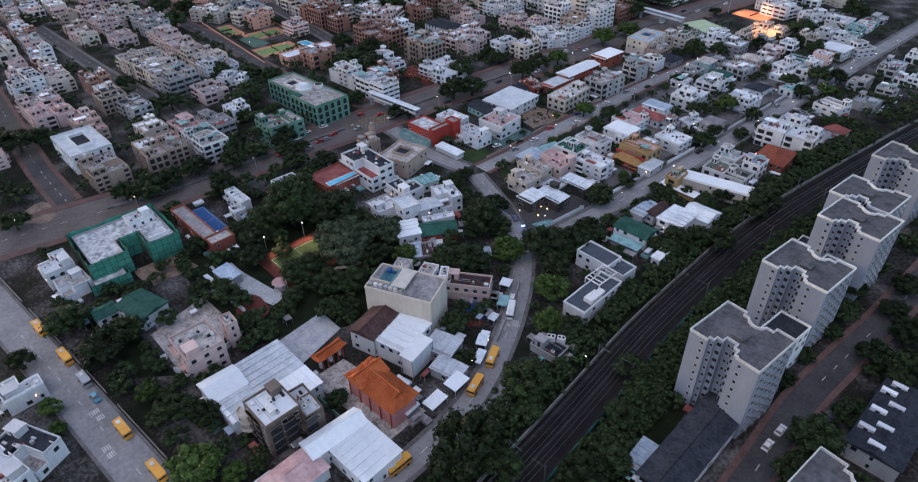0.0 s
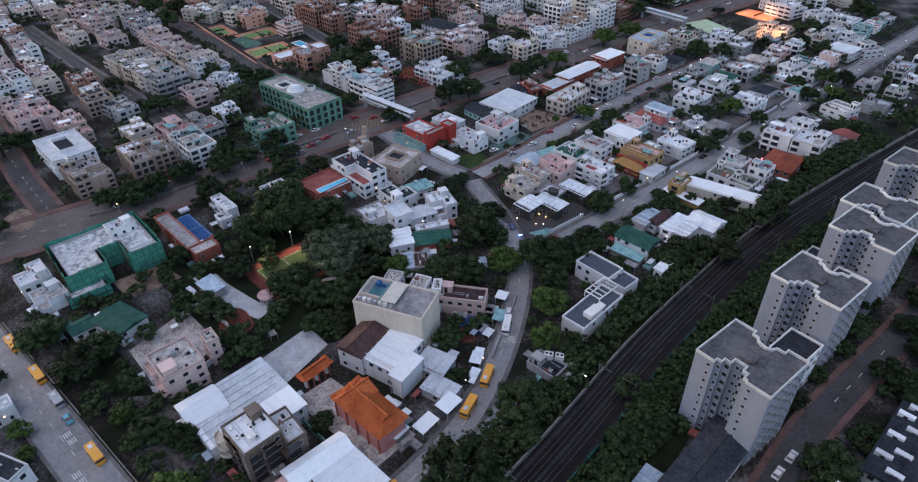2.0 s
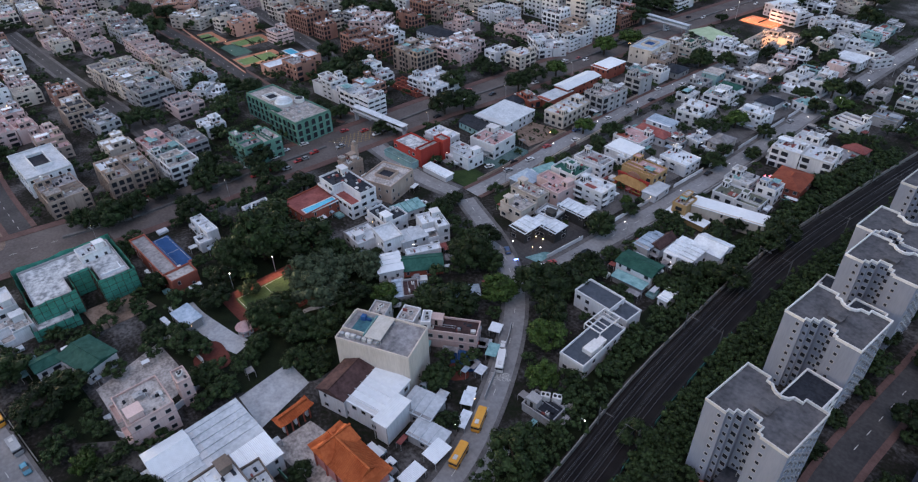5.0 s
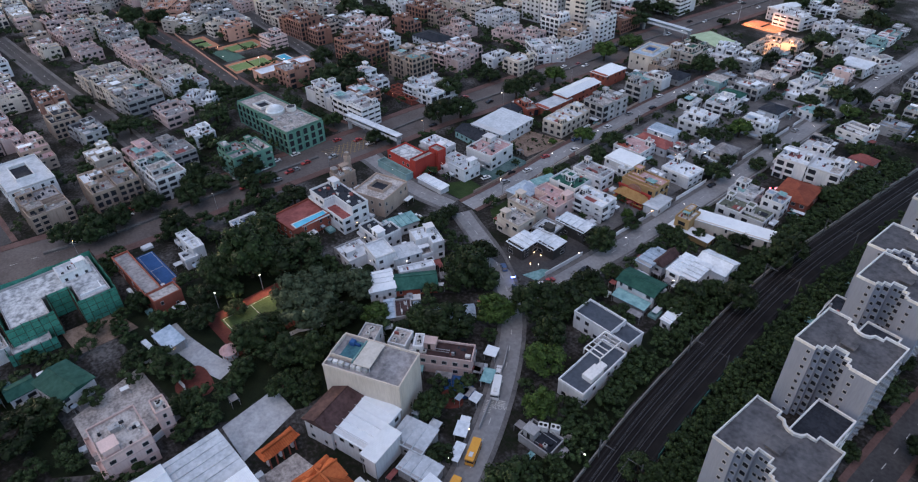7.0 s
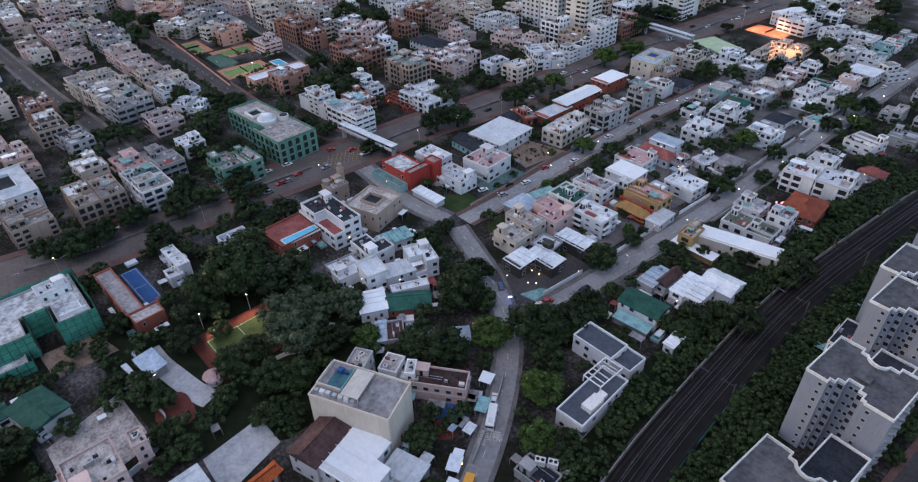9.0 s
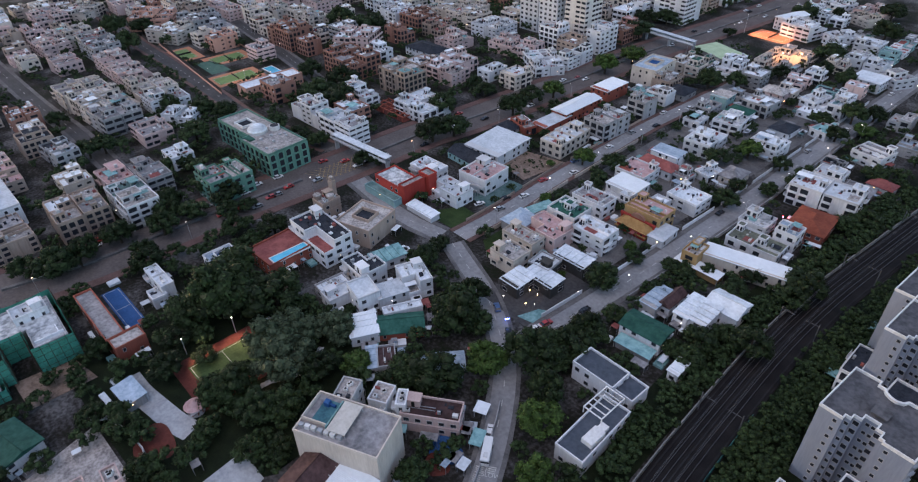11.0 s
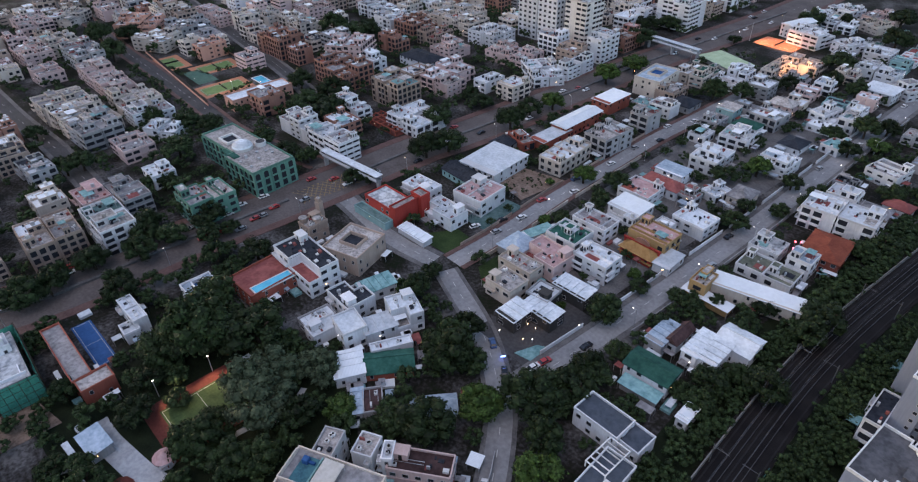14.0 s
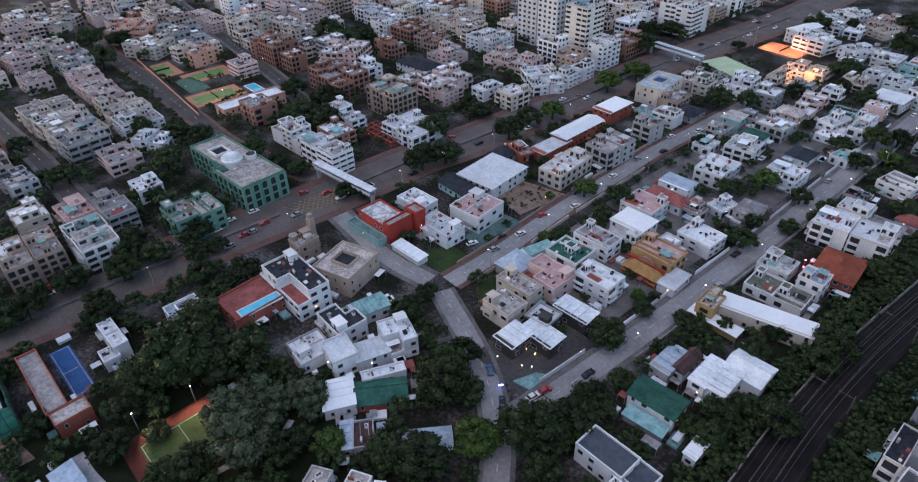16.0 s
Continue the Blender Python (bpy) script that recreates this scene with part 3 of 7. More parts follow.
def block_shapes(w, d, h, rng, style=None, plain=False):
    """Walls, glass, roof and roof clutter of one block of flats, round its own foot."""
    wall, rim, hut, trim, glass, roof, odds = (Shape() for _ in range(7))
    floors = max(1, round(h / 3.1))
    top = h - 0.95
    step = top / floors
    style = style or rng.choice(["band", "grid", "balcony", "balcony", "pier"])
    wall.box(-w / 2, -d / 2, 0, w / 2, d / 2, top, 0, False)
    rim.ring(-w / 2 - 0.08, -d / 2 - 0.08, w / 2 + 0.08, d / 2 + 0.08, top - 0.12, h - rng.uniform(0, 0.35), 0.26)
    roof.box(-w / 2 + 0.2, -d / 2 + 0.2, top, w / 2 - 0.2, d / 2 - 0.2, top + 0.06, 0, False)
    for side in range(4):
        nx, ny = ((0, -1), (1, 0), (0, 1), (-1, 0))[side]
        length, reach = ((w, d / 2), (d, w / 2))[side % 2]

        def put(shape, u0, u1, a, b, z0, z1, k=0):
            p = [(nx * (reach + o) - ny * u, ny * (reach + o) + nx * u) for u in (u0, u1) for o in (a, b)]
            xs, ys = [q[0] for q in p], [q[1] for q in p]
            shape.box(min(xs), min(ys), z0, max(xs), max(ys), z1, k)

        def pane(u0, u1, z0, z1):
            e = reach + 0.04
            p = [(nx * e - ny * u, ny * e + nx * u) for u in (u0, u1)]
            glass.faces([(*p[0], z0), (*p[1], z0), (*p[1], z1), (*p[0], z1)], [(0, 1, 2, 3)])

        bays = max(1, int(length / (3.4 if style != "pier" else 2.6)))
        bay = length / bays
        look_out = [rng.random() < 0.55 for _ in range(bays)]
        blind = [rng.random() < 0.16 for _ in range(bays)]
        for f in range(floors):
            z = f * step
            if style == "band" and not plain:
                put(trim, -length / 2, length / 2, 0, 0.22, z + step - 0.35, z + step - 0.1)
            for b in range(bays):
                u = (b + 0.5) * bay - length / 2
                if blind[b]:
                    continue
                if style == "band":
                    pane(u - bay * 0.40, u + bay * 0.40, z + 1.0, z + step - 0.65)
                elif style == "pier":
                    pane(u - bay * 0.33, u + bay * 0.33, z + 0.6, z + step - 0.45)
                elif style == "balcony" and look_out[b]:
                    pane(u - bay * 0.36, u + bay * 0.36, z + 0.15, z + step - 0.4)
                    if not plain and f:
                        put(trim, u - bay * 0.44, u + bay * 0.44, 0, 1.15, z - 0.12, z + 0.04)
                        put(trim, u - bay * 0.44, u + bay * 0.44, 1.03, 1.15, z + 0.04, z + 0.95)
                else:
                    r = bay * (0.17 if style == "balcony" else 0.24)
                    pane(u - r, u + r, z + 0.95, z + step - 0.7)
                    if not plain and rng.random() < 0.3:
                        put(odds, u + r + 0.1, u + r + 0.8, 0, 0.4, z + 1.0, z + 1.5, 2)
        if style == "pier" and not plain:
            for b in range(bays + 1):
                u = b * bay - length / 2
                put(trim, max(u - 0.22, -length / 2), min(u + 0.22, length / 2), 0, 0.35, 0, top)
    if w > 5 and d > 5:
        pw, pd, ph = w * rng.uniform(0.32, 0.62), d * rng.uniform(0.32, 0.62), rng.uniform(2.3, 2.8)
        if rng.random() < 0.45:
            pw, pd = rng.uniform(2.0, 3.2), rng.uniform(2.0, 3.6)
        px, py = rng.choice([-1, -1, 0, 1]) * (w - pw - 1.2) / 2, rng.choice([-1, 0, 1, 1]) * (d - pd - 1.2) / 2
        z = top + 0.06
        hut.box(px - pw / 2, py - pd / 2, z, px + pw / 2, py + pd / 2, z + ph, 0, False)
        hut.ring(px - pw / 2 - 0.15, py - pd / 2 - 0.15, px + pw / 2 + 0.15, py + pd / 2 + 0.15, z + ph - 0.1, z + ph + 0.35, 0.22)
        roof.box(px - pw / 2, py - pd / 2, z + ph, px + pw / 2, py + pd / 2, z + ph + 0.05, 0, False)
        for u in (-0.28, 0.24):
            glass.faces([(px + pw * (u - 0.15), py - pd / 2 - 0.03, z + 0.3), (px + pw * (u + 0.15), py - pd / 2 - 0.03, z + 0.3),
                         (px + pw * (u + 0.15), py - pd / 2 - 0.03, z + 2.0), (px + pw * (u - 0.15), py - pd / 2 - 0.03, z + 2.0)], [(0, 1, 2, 3)])
            glass.faces([(px + pw / 2 + 0.03, py + pd * (u - 0.15), z + 0.6), (px + pw / 2 + 0.03, py + pd * (u + 0.15), z + 0.6),
                         (px + pw / 2 + 0.03, py + pd * (u + 0.15), z + 2.0), (px + pw / 2 + 0.03, py + pd * (u - 0.15), z + 2.0)], [(0, 1, 2, 3)])
        if pw > 3:
            odds.tube(px + rng.uniform(-0.25, 0.25) * pw, py, z + ph + 0.05, z + ph + 1.5, 0.7, 0.7, 8, rng.choice([0, 2, 5]))
        for _ in range(rng.randint(0, 2)):
            if rng.random() < 0.5:
                u = rng.uniform(-0.4, 0.4) * w
                trim.box(u, -d / 2 + 0.2, z, u + 0.16, d / 2 - 0.2, z + 1.0, 0, False)
            else:
                u = rng.uniform(-0.4, 0.4) * d
                trim.box(-w / 2 + 0.2, u, z, w / 2 - 0.2, u + 0.16, z + 1.0, 0, False)
        if rng.random() < 0.4:
            a, b, t = rng.uniform(1.2, w * 0.26), rng.uniform(1.2, d * 0.26), z + 2.2
            u, v = -px * 0.7, -py * 0.7
            odds.box(u - a, v - b, t, u + a, v + b, t + 0.1, rng.choice([4, 6, 6, 2, 5]))
            for i in (-1, 1):
                for j in (-1, 1):
                    odds.box(u + i * (a - 0.15) - 0.06, v + j * (b - 0.15) - 0.06, z, u + i * (a - 0.15) + 0.06, v + j * (b - 0.15) + 0.06, t, 2, False)
        if rng.random() < 0.6:
            u, v = rng.uniform(-0.3, 0.3) * w, rng.uniform(-0.3, 0.3) * d
            a, b = rng.uniform(0.12, 0.2) * w, rng.uniform(0.12, 0.2) * d
            odds.box(u - a, v - b, z, u + a, v + b, z + 0.05, rng.choice([1, 3, 4, 5, 6, 7]), False)
    for _ in range(int(w * d / (11 if not plain else 24))):
        u, v = rng.uniform(-0.46, 0.46) * (w - 1), rng.uniform(-0.46, 0.46) * (d - 1)
        a, b, t = rng.uniform(0.12, 0.6), rng.uniform(0.12, 0.6), rng.uniform(0.2, 1.2)
        odds.box(u - a, v - b, top + 0.06, u + a, v + b, top + 0.06 + t, rng.choice([0, 0, 1, 1, 2, 3, 5]), False)
    return wall, rim, hut, trim, glass, roof, odds


def house(x, y, w, d, h, rot, wall, roof, kind="flat", near=True, label="", blank=False):
    """A building of w by d by h metres; kind says how it is roofed."""
    rng = random.Random(int(x * 31 + y * 17))
    storeys = max(1, round(h / 3.1))
    words = ("single-storey", "two-storey", "three-storey", "four-storey", "five-storey")[min(storeys, 5) - 1]
    form = dict(flat="flat roof", sheet="metal sheet roof", gable="gabled roof", hip="hipped roof", ridge="low ridged roof", canopy="canopy roof",
                net="slab under green netting", court="roof round an open well", deck="roof deck")[kind]
    if kind == "canopy":
        name, cat = "canopy", "canopy"
    elif storeys > 3 or (storeys == 3 and x < -200):
        name, cat = "apartment_block", "apartment block"
    elif kind == "sheet" and h < 5.5:
        name, cat = "shed", "shed"
    else:
        name, cat = "house", "house"
    ob = thing(name, x, y, 0, rot, label or f"{WALL_WORD[wall]} {words} building with a {ROOF_WORD[roof]} {form}", cat)
    PLOTS.append((x, y, w, d, rot))
    W, R = WALL[wall], ROOF[roof]
    if kind == "canopy":
        post = Shape().box(-0.08, -0.08, 0, 0.08, 0.08, h - 0.3).mesh("post", METAL)
        for a in (-1, 1):
            for b in (-1, 1):
                part("post", post, None, ob, m=pose(a * (w / 2 - 0.3), b * (d / 2 - 0.3), 0))
        t = Shape().faces([(-w / 2, -d / 2, h - 0.35), (w / 2, -d / 2, h - 0.35), (w / 2, d / 2, h), (-w / 2, d / 2, h),
                           (-w / 2, -d / 2, h - 0.45), (w / 2, -d / 2, h - 0.45), (w / 2, d / 2, h - 0.1), (-w / 2, d / 2, h - 0.1)],
                          [(0, 1, 2, 3), (7, 6, 5, 4), (4, 5, 1, 0), (5, 6, 2, 1), (6, 7, 3, 2), (7, 4, 0, 3)])
        part("roof", t, R, ob)
        if w * d > 30:
            part("wall", Shape().box(-w / 2 + 0.6, -d / 2 + 0.6, 0, w / 2 - 0.6, d / 2 - 0.6, h - 0.6), W, ob)
        return ob
    if kind == "flat" and not near and not blank:
        style = "pier" if wall in "sr" else rng.choice(["band", "grid", "balcony", "balcony"] if h > 8.3 else ["grid", "grid", "balcony"])
        nx, ny = max(1, round(w / 11)), max(1, round(d / 11))
        if h > 25:
            nx, ny, style = max(1, round(w / 17)), 1, "grid" if wall == "w" else "band"
        a, b = w / nx, d / ny
        for i in range(nx):
            for j in range(ny):
                hh = h * (rng.choice([0.72, 0.88, 1.0, 1.0, 1.06]) if h < 25 else 1.0)
                cx, cy = (i + 0.5) * a - w / 2, (j + 0.5) * b - d / 2
                ww, dd = a * rng.uniform(0.92, 1.0), b * rng.uniform(0.92, 1.0)
                wall_s, rim_s, hut_s, trim_s, glass_s, roof_s, odds_s = block_shapes(ww, dd, hh, rng, style)
                wing = part("wing", wall_s, W, ob, m=pose(cx, cy, 0))
                part("roof", roof_s, R if rng.random() < 0.7 else ROOF[rng.choice("CGLS")], wing)
                part("parapet", rim_s, W, wing)
                if hut_s.v:
                    part("penthouse", hut_s, W, wing)
                if trim_s.v:
                    tagged(part("facade_trim", trim_s, W, wing), kind="stuff")
                tagged(part("glazing", glass_s, GLASS, wing), kind="stuff")
                if odds_s.v:
                    tagged(part("roof_clutter", odds_s, ODDS, wing), kind="stuff")
        return ob
    body = Shape()
    top = h - 0.75 if kind in ("flat", "court", "deck", "net") else h - (0.3 if kind == "sheet" else 1.6 if kind != "ridge" else 0.9)
    top = max(top, 1.8)
    cut = None
    if kind == "flat" and not blank and 2 <= storeys <= 4 and w > 7.5 and d > 7.5 and rng.random() < 0.72:
        cw, cd = w * rng.uniform(0.3, 0.55), d * rng.uniform(0.3, 0.55)
        sx, sy = rng.choice([-1, 1, 1]), rng.choice([-1, -1, 1])
        x0, y0 = (w / 2 - cw, -w / 2)[sx < 0], (d / 2 - cd, -d / 2)[sy < 0]
        cut = (x0, y0, x0 + cw, y0 + cd, top - h / storeys)
        line = [(-w / 2, -d / 2), (w / 2 - cw, -d / 2), (w / 2 - cw, -d / 2 + cd), (w / 2, -d / 2 + cd), (w / 2, d / 2), (-w / 2, d / 2)]
        line = [(sx * a, -sy * b) for a, b in line]
        if sx * -sy < 0:
            line.reverse()
    low = cut[4] if cut else top
    body.box(-w / 2, -d / 2, 0, w / 2, d / 2, low)
    if near and kind == "flat" and storeys > 1 and rng.random() < 0.5:
        for f in range(1, storeys):
            if f * h / storeys < low - 0.3:
                part("ledge", Shape().ring(-w / 2 - 0.14, -d / 2 - 0.14, w / 2 + 0.14, d / 2 + 0.14, f * h / storeys - 0.12, f * h / storeys + 0.05, 0.16), W, ob)
    part("wall", body, W, ob)
    if cut:
        part("upper_wall", Shape().prism(line, low, top), W, ob)
        part("roof", Shape().prism([(a * 0.97, b * 0.97) for a, b in line], top, top + 0.05), R, ob)
        part("parapet", Shape().poly_ring([(a * 1.01, b * 1.01) for a, b in line], top - 0.05, h, 0.3), W if wall not in "dt" else WALL["g"], ob)
        part("terrace", Shape().box(cut[0] + 0.1, cut[1] + 0.1, low, cut[2] - 0.1, cut[3] - 0.1, low + 0.05), ROOF[rng.choice([roof, roof, "C", "L", "R"])], ob)
        part("terrace_parapet", Shape().ring(cut[0] - 0.06, cut[1] - 0.06, cut[2] + 0.06, cut[3] + 0.06, low - 0.04, low + 0.75, 0.2), W, ob)
        if near and rng.random() < 0.5:
            tc = part("awning", Shape().box(cut[0] + 0.4, cut[1] + 0.4, low + 2.2, cut[0] + (cut[2] - cut[0]) * 0.6, cut[3] - 0.4, low + 2.3), ROOF[rng.choice("LWAB")], ob)
            part("post", Shape().box(cut[0] + 0.5, cut[1] + 0.5, low, cut[0] + 0.6, cut[1] + 0.6, low + 2.2), METAL, tc)
    elif kind in ("flat", "deck", "net", "court"):
        part("roof", Shape().box(-w / 2 + 0.25, -d / 2 + 0.25, top, w / 2 - 0.25, d / 2 - 0.25, top + 0.06), R, ob)
        part("parapet", Shape().ring(-w / 2 - 0.08, -d / 2 - 0.08, w / 2 + 0.08, d / 2 + 0.08, top - 0.05, h, 0.33), W if wall not in "dt" else WALL["g"], ob)
        if kind == "flat" and w > 9 and rng.random() < 0.4:
            u = rng.uniform(-0.2, 0.2) * w
            part("roof_divider", Shape().box(u, -d / 2 + 0.25, top, u + 0.25, d / 2 - 0.25, h - 0.15), W, ob)
    if roof == "Y":
        for f in range(1, storeys + 1):
            z = f * top / storeys
            part("eave", Shape().ring(-w / 2 - 0.7, -d / 2 - 0.7, w / 2 + 0.7, d / 2 + 0.7, z - 0.25, z, 0.75), R, ob, "yellow tiled eave")
    if kind == "sheet":
        e = 0.35
        s = Shape().faces([(-w / 2 - e, -d / 2 - e, h - 0.35), (w / 2 + e, -d / 2 - e, h - 0.35), (w / 2 + e, d / 2 + e, h), (-w / 2 - e, d / 2 + e, h),
                           (-w / 2 - e, -d / 2 - e, h - 0.55), (w / 2 + e, -d / 2 - e, h - 0.55), (w / 2 + e, d / 2 + e, h - 0.2), (-w / 2 - e, d / 2 + e, h - 0.2)],
                          [(0, 1, 2, 3), (7, 6, 5, 4), (4, 5, 1, 0), (5, 6, 2, 1), (6, 7, 3, 2), (7, 4, 0, 3)])
        part("roof", s, R, ob)
        if near:
            s = Shape()
            for i in range(int(max(w, d) / 2.6)):
                u = (i + 0.5) * 2.6 - max(w, d) / 2
                if w >= d:
                    s.box(u - 0.06, -d / 2 - e, h - 0.34, u + 0.06, d / 2 + e, h + 0.09)
                else:
                    s.box(-w / 2 - e, u - 0.06, h - 0.34, w / 2 + e, u + 0.06, h + 0.09)
            part("roof_ribs", s, R, ob)
    elif kind not in ("flat", "deck", "net", "court"):
        e, flat = 0.5, w >= d
        a, b = (w / 2 + e, d / 2 + e) if flat else (d / 2 + e, w / 2 + e)
        run = a - (b if kind == "hip" else 0)
        z0, z1 = top, h + (0.4 if kind != "ridge" else 0.2)
        pts = [(-a, -b, z0), (a, -b, z0), (a, b, z0), (-a, b, z0), (-run, 0, z1), (run, 0, z1)]
        pts += [(px, py, pz - 0.2) for px, py, pz in pts[:4]]
        if not flat:
            pts = [(-py, px, pz) for px, py, pz in pts]
        s = Shape().faces(pts, [(0, 1, 5, 4), (1, 2, 5), (2, 3, 4, 5), (3, 0, 4), (6, 7, 1, 0), (7, 8, 2, 1), (8, 9, 3, 2), (9, 6, 0, 3), (9, 8, 7, 6)])
        part("roof", s, R, ob)
        s = Shape().bar(pts[4], pts[5], 0.28)
        part("ridge_cap", s, R, ob)
    if kind == "court":
        s = Shape().ring(-w * 0.25, -d * 0.2, w * 0.25, d * 0.2, top + 0.06, h + 0.7, 0.3)
        s.box(-w * 0.25 + 0.3, -d * 0.2 + 0.3, top + 0.06, w * 0.25 - 0.3, d * 0.2 - 0.3, top + 0.1, 1)
        part("roof_well", s, (W, ROOF["D"] if roof != "B" else BLUE_COURT), ob)
    if kind == "net":
        s = Shape()
        s.ring(-w / 2 - 1.3, -d / 2 - 1.3, w / 2 + 1.3, d / 2 + 1.3, 0.3, h + 0.7, 0.06)
        part("netting", s, NET, ob, "green scaffold netting")
        s = Shape()
        for i in range(int(w / 2.5) + 1):
            for b in (-1, 1):
                s.tube(-w / 2 + i * 2.5, b * (d / 2 + 1.4), 0, h + 1.3, 0.09, n=5)
        for i in range(int(d / 2.5) + 1):
            for b in (-1, 1):
                s.tube(b * (w / 2 + 1.4), -d / 2 + i * 2.5, 0, h + 1.3, 0.09, n=5)
        for f in range(1, int(h / 2) + 1):
            s.ring(-w / 2 - 1.5, -d / 2 - 1.5, w / 2 + 1.5, d / 2 + 1.5, f * 2, f * 2 + 0.12, 0.1)
        part("scaffold", s, BARK, ob, "bamboo scaffold poles")
        return ob
    if h > 3.5 and not blank:
        windows(ob, w, d, top, rng, not near or BUDGET[0] < 60, cut=cut)
    if kind == "flat" and (near or rng.random() < 0.75):
        roof_clutter(ob, w, d, top + 0.06, W, rng, near, cut)
    if near and storeys > 1 and kind == "flat" and wall in "wcpsgn" and rng.random() < 0.55:
        for f in range(1, storeys):
            s = Shape()
            z = f * h / storeys
            bw = w * rng.uniform(0.25, 0.5)
            s.box(-bw / 2, -1.3, z, bw / 2, 0, z + 0.16).box(-bw / 2, -1.3, z + 0.16, bw / 2, -1.18, z + 1.05)
            s.box(-bw / 2, -1.18, z + 0.16, -bw / 2 + 0.12, 0, z + 1.05).box(bw / 2 - 0.12, -1.18, z + 0.16, bw / 2, 0, z + 1.05)
            part("balcony", s, W, ob, m=pose(rng.choice([-1, 1]) * (w / 2 - bw / 2 - 0.3), -d / 2, 0))
    return ob


FAR = Shape()
FAR_MATS = [*WALL.values(), *ROOF.values(), GLASS, *ODDS]
FAR_KEY = {**{"wall " + k: i for i, k in enumerate(WALL)}, **{"roof " + k: len(WALL) + i for i, k in enumerate(ROOF)}}


def far_house(x, y, w, d, h, rot, wall, roof):
    """One more building of the distant town, joined with the rest."""
    rng = random.Random(int(x * 13 + y * 7))
    s, kw, kg = Shape(), FAR_KEY["wall " + wall], len(WALL) + len(ROOF)
    nx, ny = rng.choice([1, 1, 2]), rng.choice([1, 1, 2])
    style = rng.choice(["band", "grid", "balcony", "balcony", "pier"])
    for i in range(nx):
        for j in range(ny):
            kr = FAR_KEY["roof " + (roof if rng.random() < 0.7 else rng.choice("CGLS"))]
            cx, cy = ((i + 0.5) / nx - 0.5) * w, ((j + 0.5) / ny - 0.5) * d
            e, g, t = w / nx * rng.uniform(0.85, 1.0), d / ny * rng.uniform(0.85, 1.0), h * rng.choice([0.7, 0.85, 1.0, 1.0])
            for shape, k in zip(block_shapes(e, g, t, rng, style, x < -400 or y > 300), (kw, kw, kw, kw, kg, kr, kg + 1)):
                s.faces([(px + cx, py + cy, pz) for px, py, pz in shape.v], shape.f)
                s.k[len(s.k) - len(shape.f):] = [k + m for m in shape.k]
    c, t = math.cos(radians(rot)), math.sin(radians(rot))
    FAR.faces([(x + px * c - py * t, y + px * t + py * c, pz) for px, py, pz in s.v], s.f)
    FAR.k[-len(s.f):] = s.k
    PLOTS.append((x, y, w, d, rot))


YARD = Shape()
YARD_MATS = [ROOF["L"], ROOF["W"], ROOF["A"], ROOF["G"], ROOF["R"], METAL, ROOF["B"]]


def yard_odds():
    """Lean-to sheets, crates and awnings in the yards round the houses."""
    rng = random.Random(77)
    for x, y, w, d, rot in list(PLOTS):
        if not (-205 < x < 30 and y < 260) or w * d > 700:
            continue
        for _ in range(5):
            side = rng.randint(0, 3)
            a, b, z = rng.uniform(0.7, 2.6), rng.uniform(0.6, 1.5), rng.choice([0.9, 2.3, 2.6])
            u = rng.uniform(-0.4, 0.4) * (w if side % 2 == 0 else d)
            r = (d if side % 2 == 0 else w) / 2 + b + rng.uniform(0.15, 1.8)
            lx, ly = ((u, -r), (r, u), (u, r), (-r, u))[side]
            if side % 2:
                a, b = b, a
            c, s = math.cos(radians(rot)), math.sin(radians(rot))
            px, py = x + lx * c - ly * s, y + lx * s + ly * c
            if not free(px, py, max(a, b) * 0.8) or any(math.hypot(px - tx, py - ty) < ts * 0.3 for tx, ty, ts in TREES):
                continue
            k = rng.choice([0, 0, 1, 1, 2, 3, 3, 4, 6])
            q = [(px + i * c - j * s, py + i * s + j * c) for i, j in ((-a, -b), (a, -b), (a, b), (-a, b))]
            if z > 1:
                YARD.prism(q, z, z + 0.12, k)
                for i, j in q:
                    YARD.box(i - 0.05, j - 0.05, 0, i + 0.05, j + 0.05, z, 5)
            else:
                YARD.prism(q, 0, z, k)


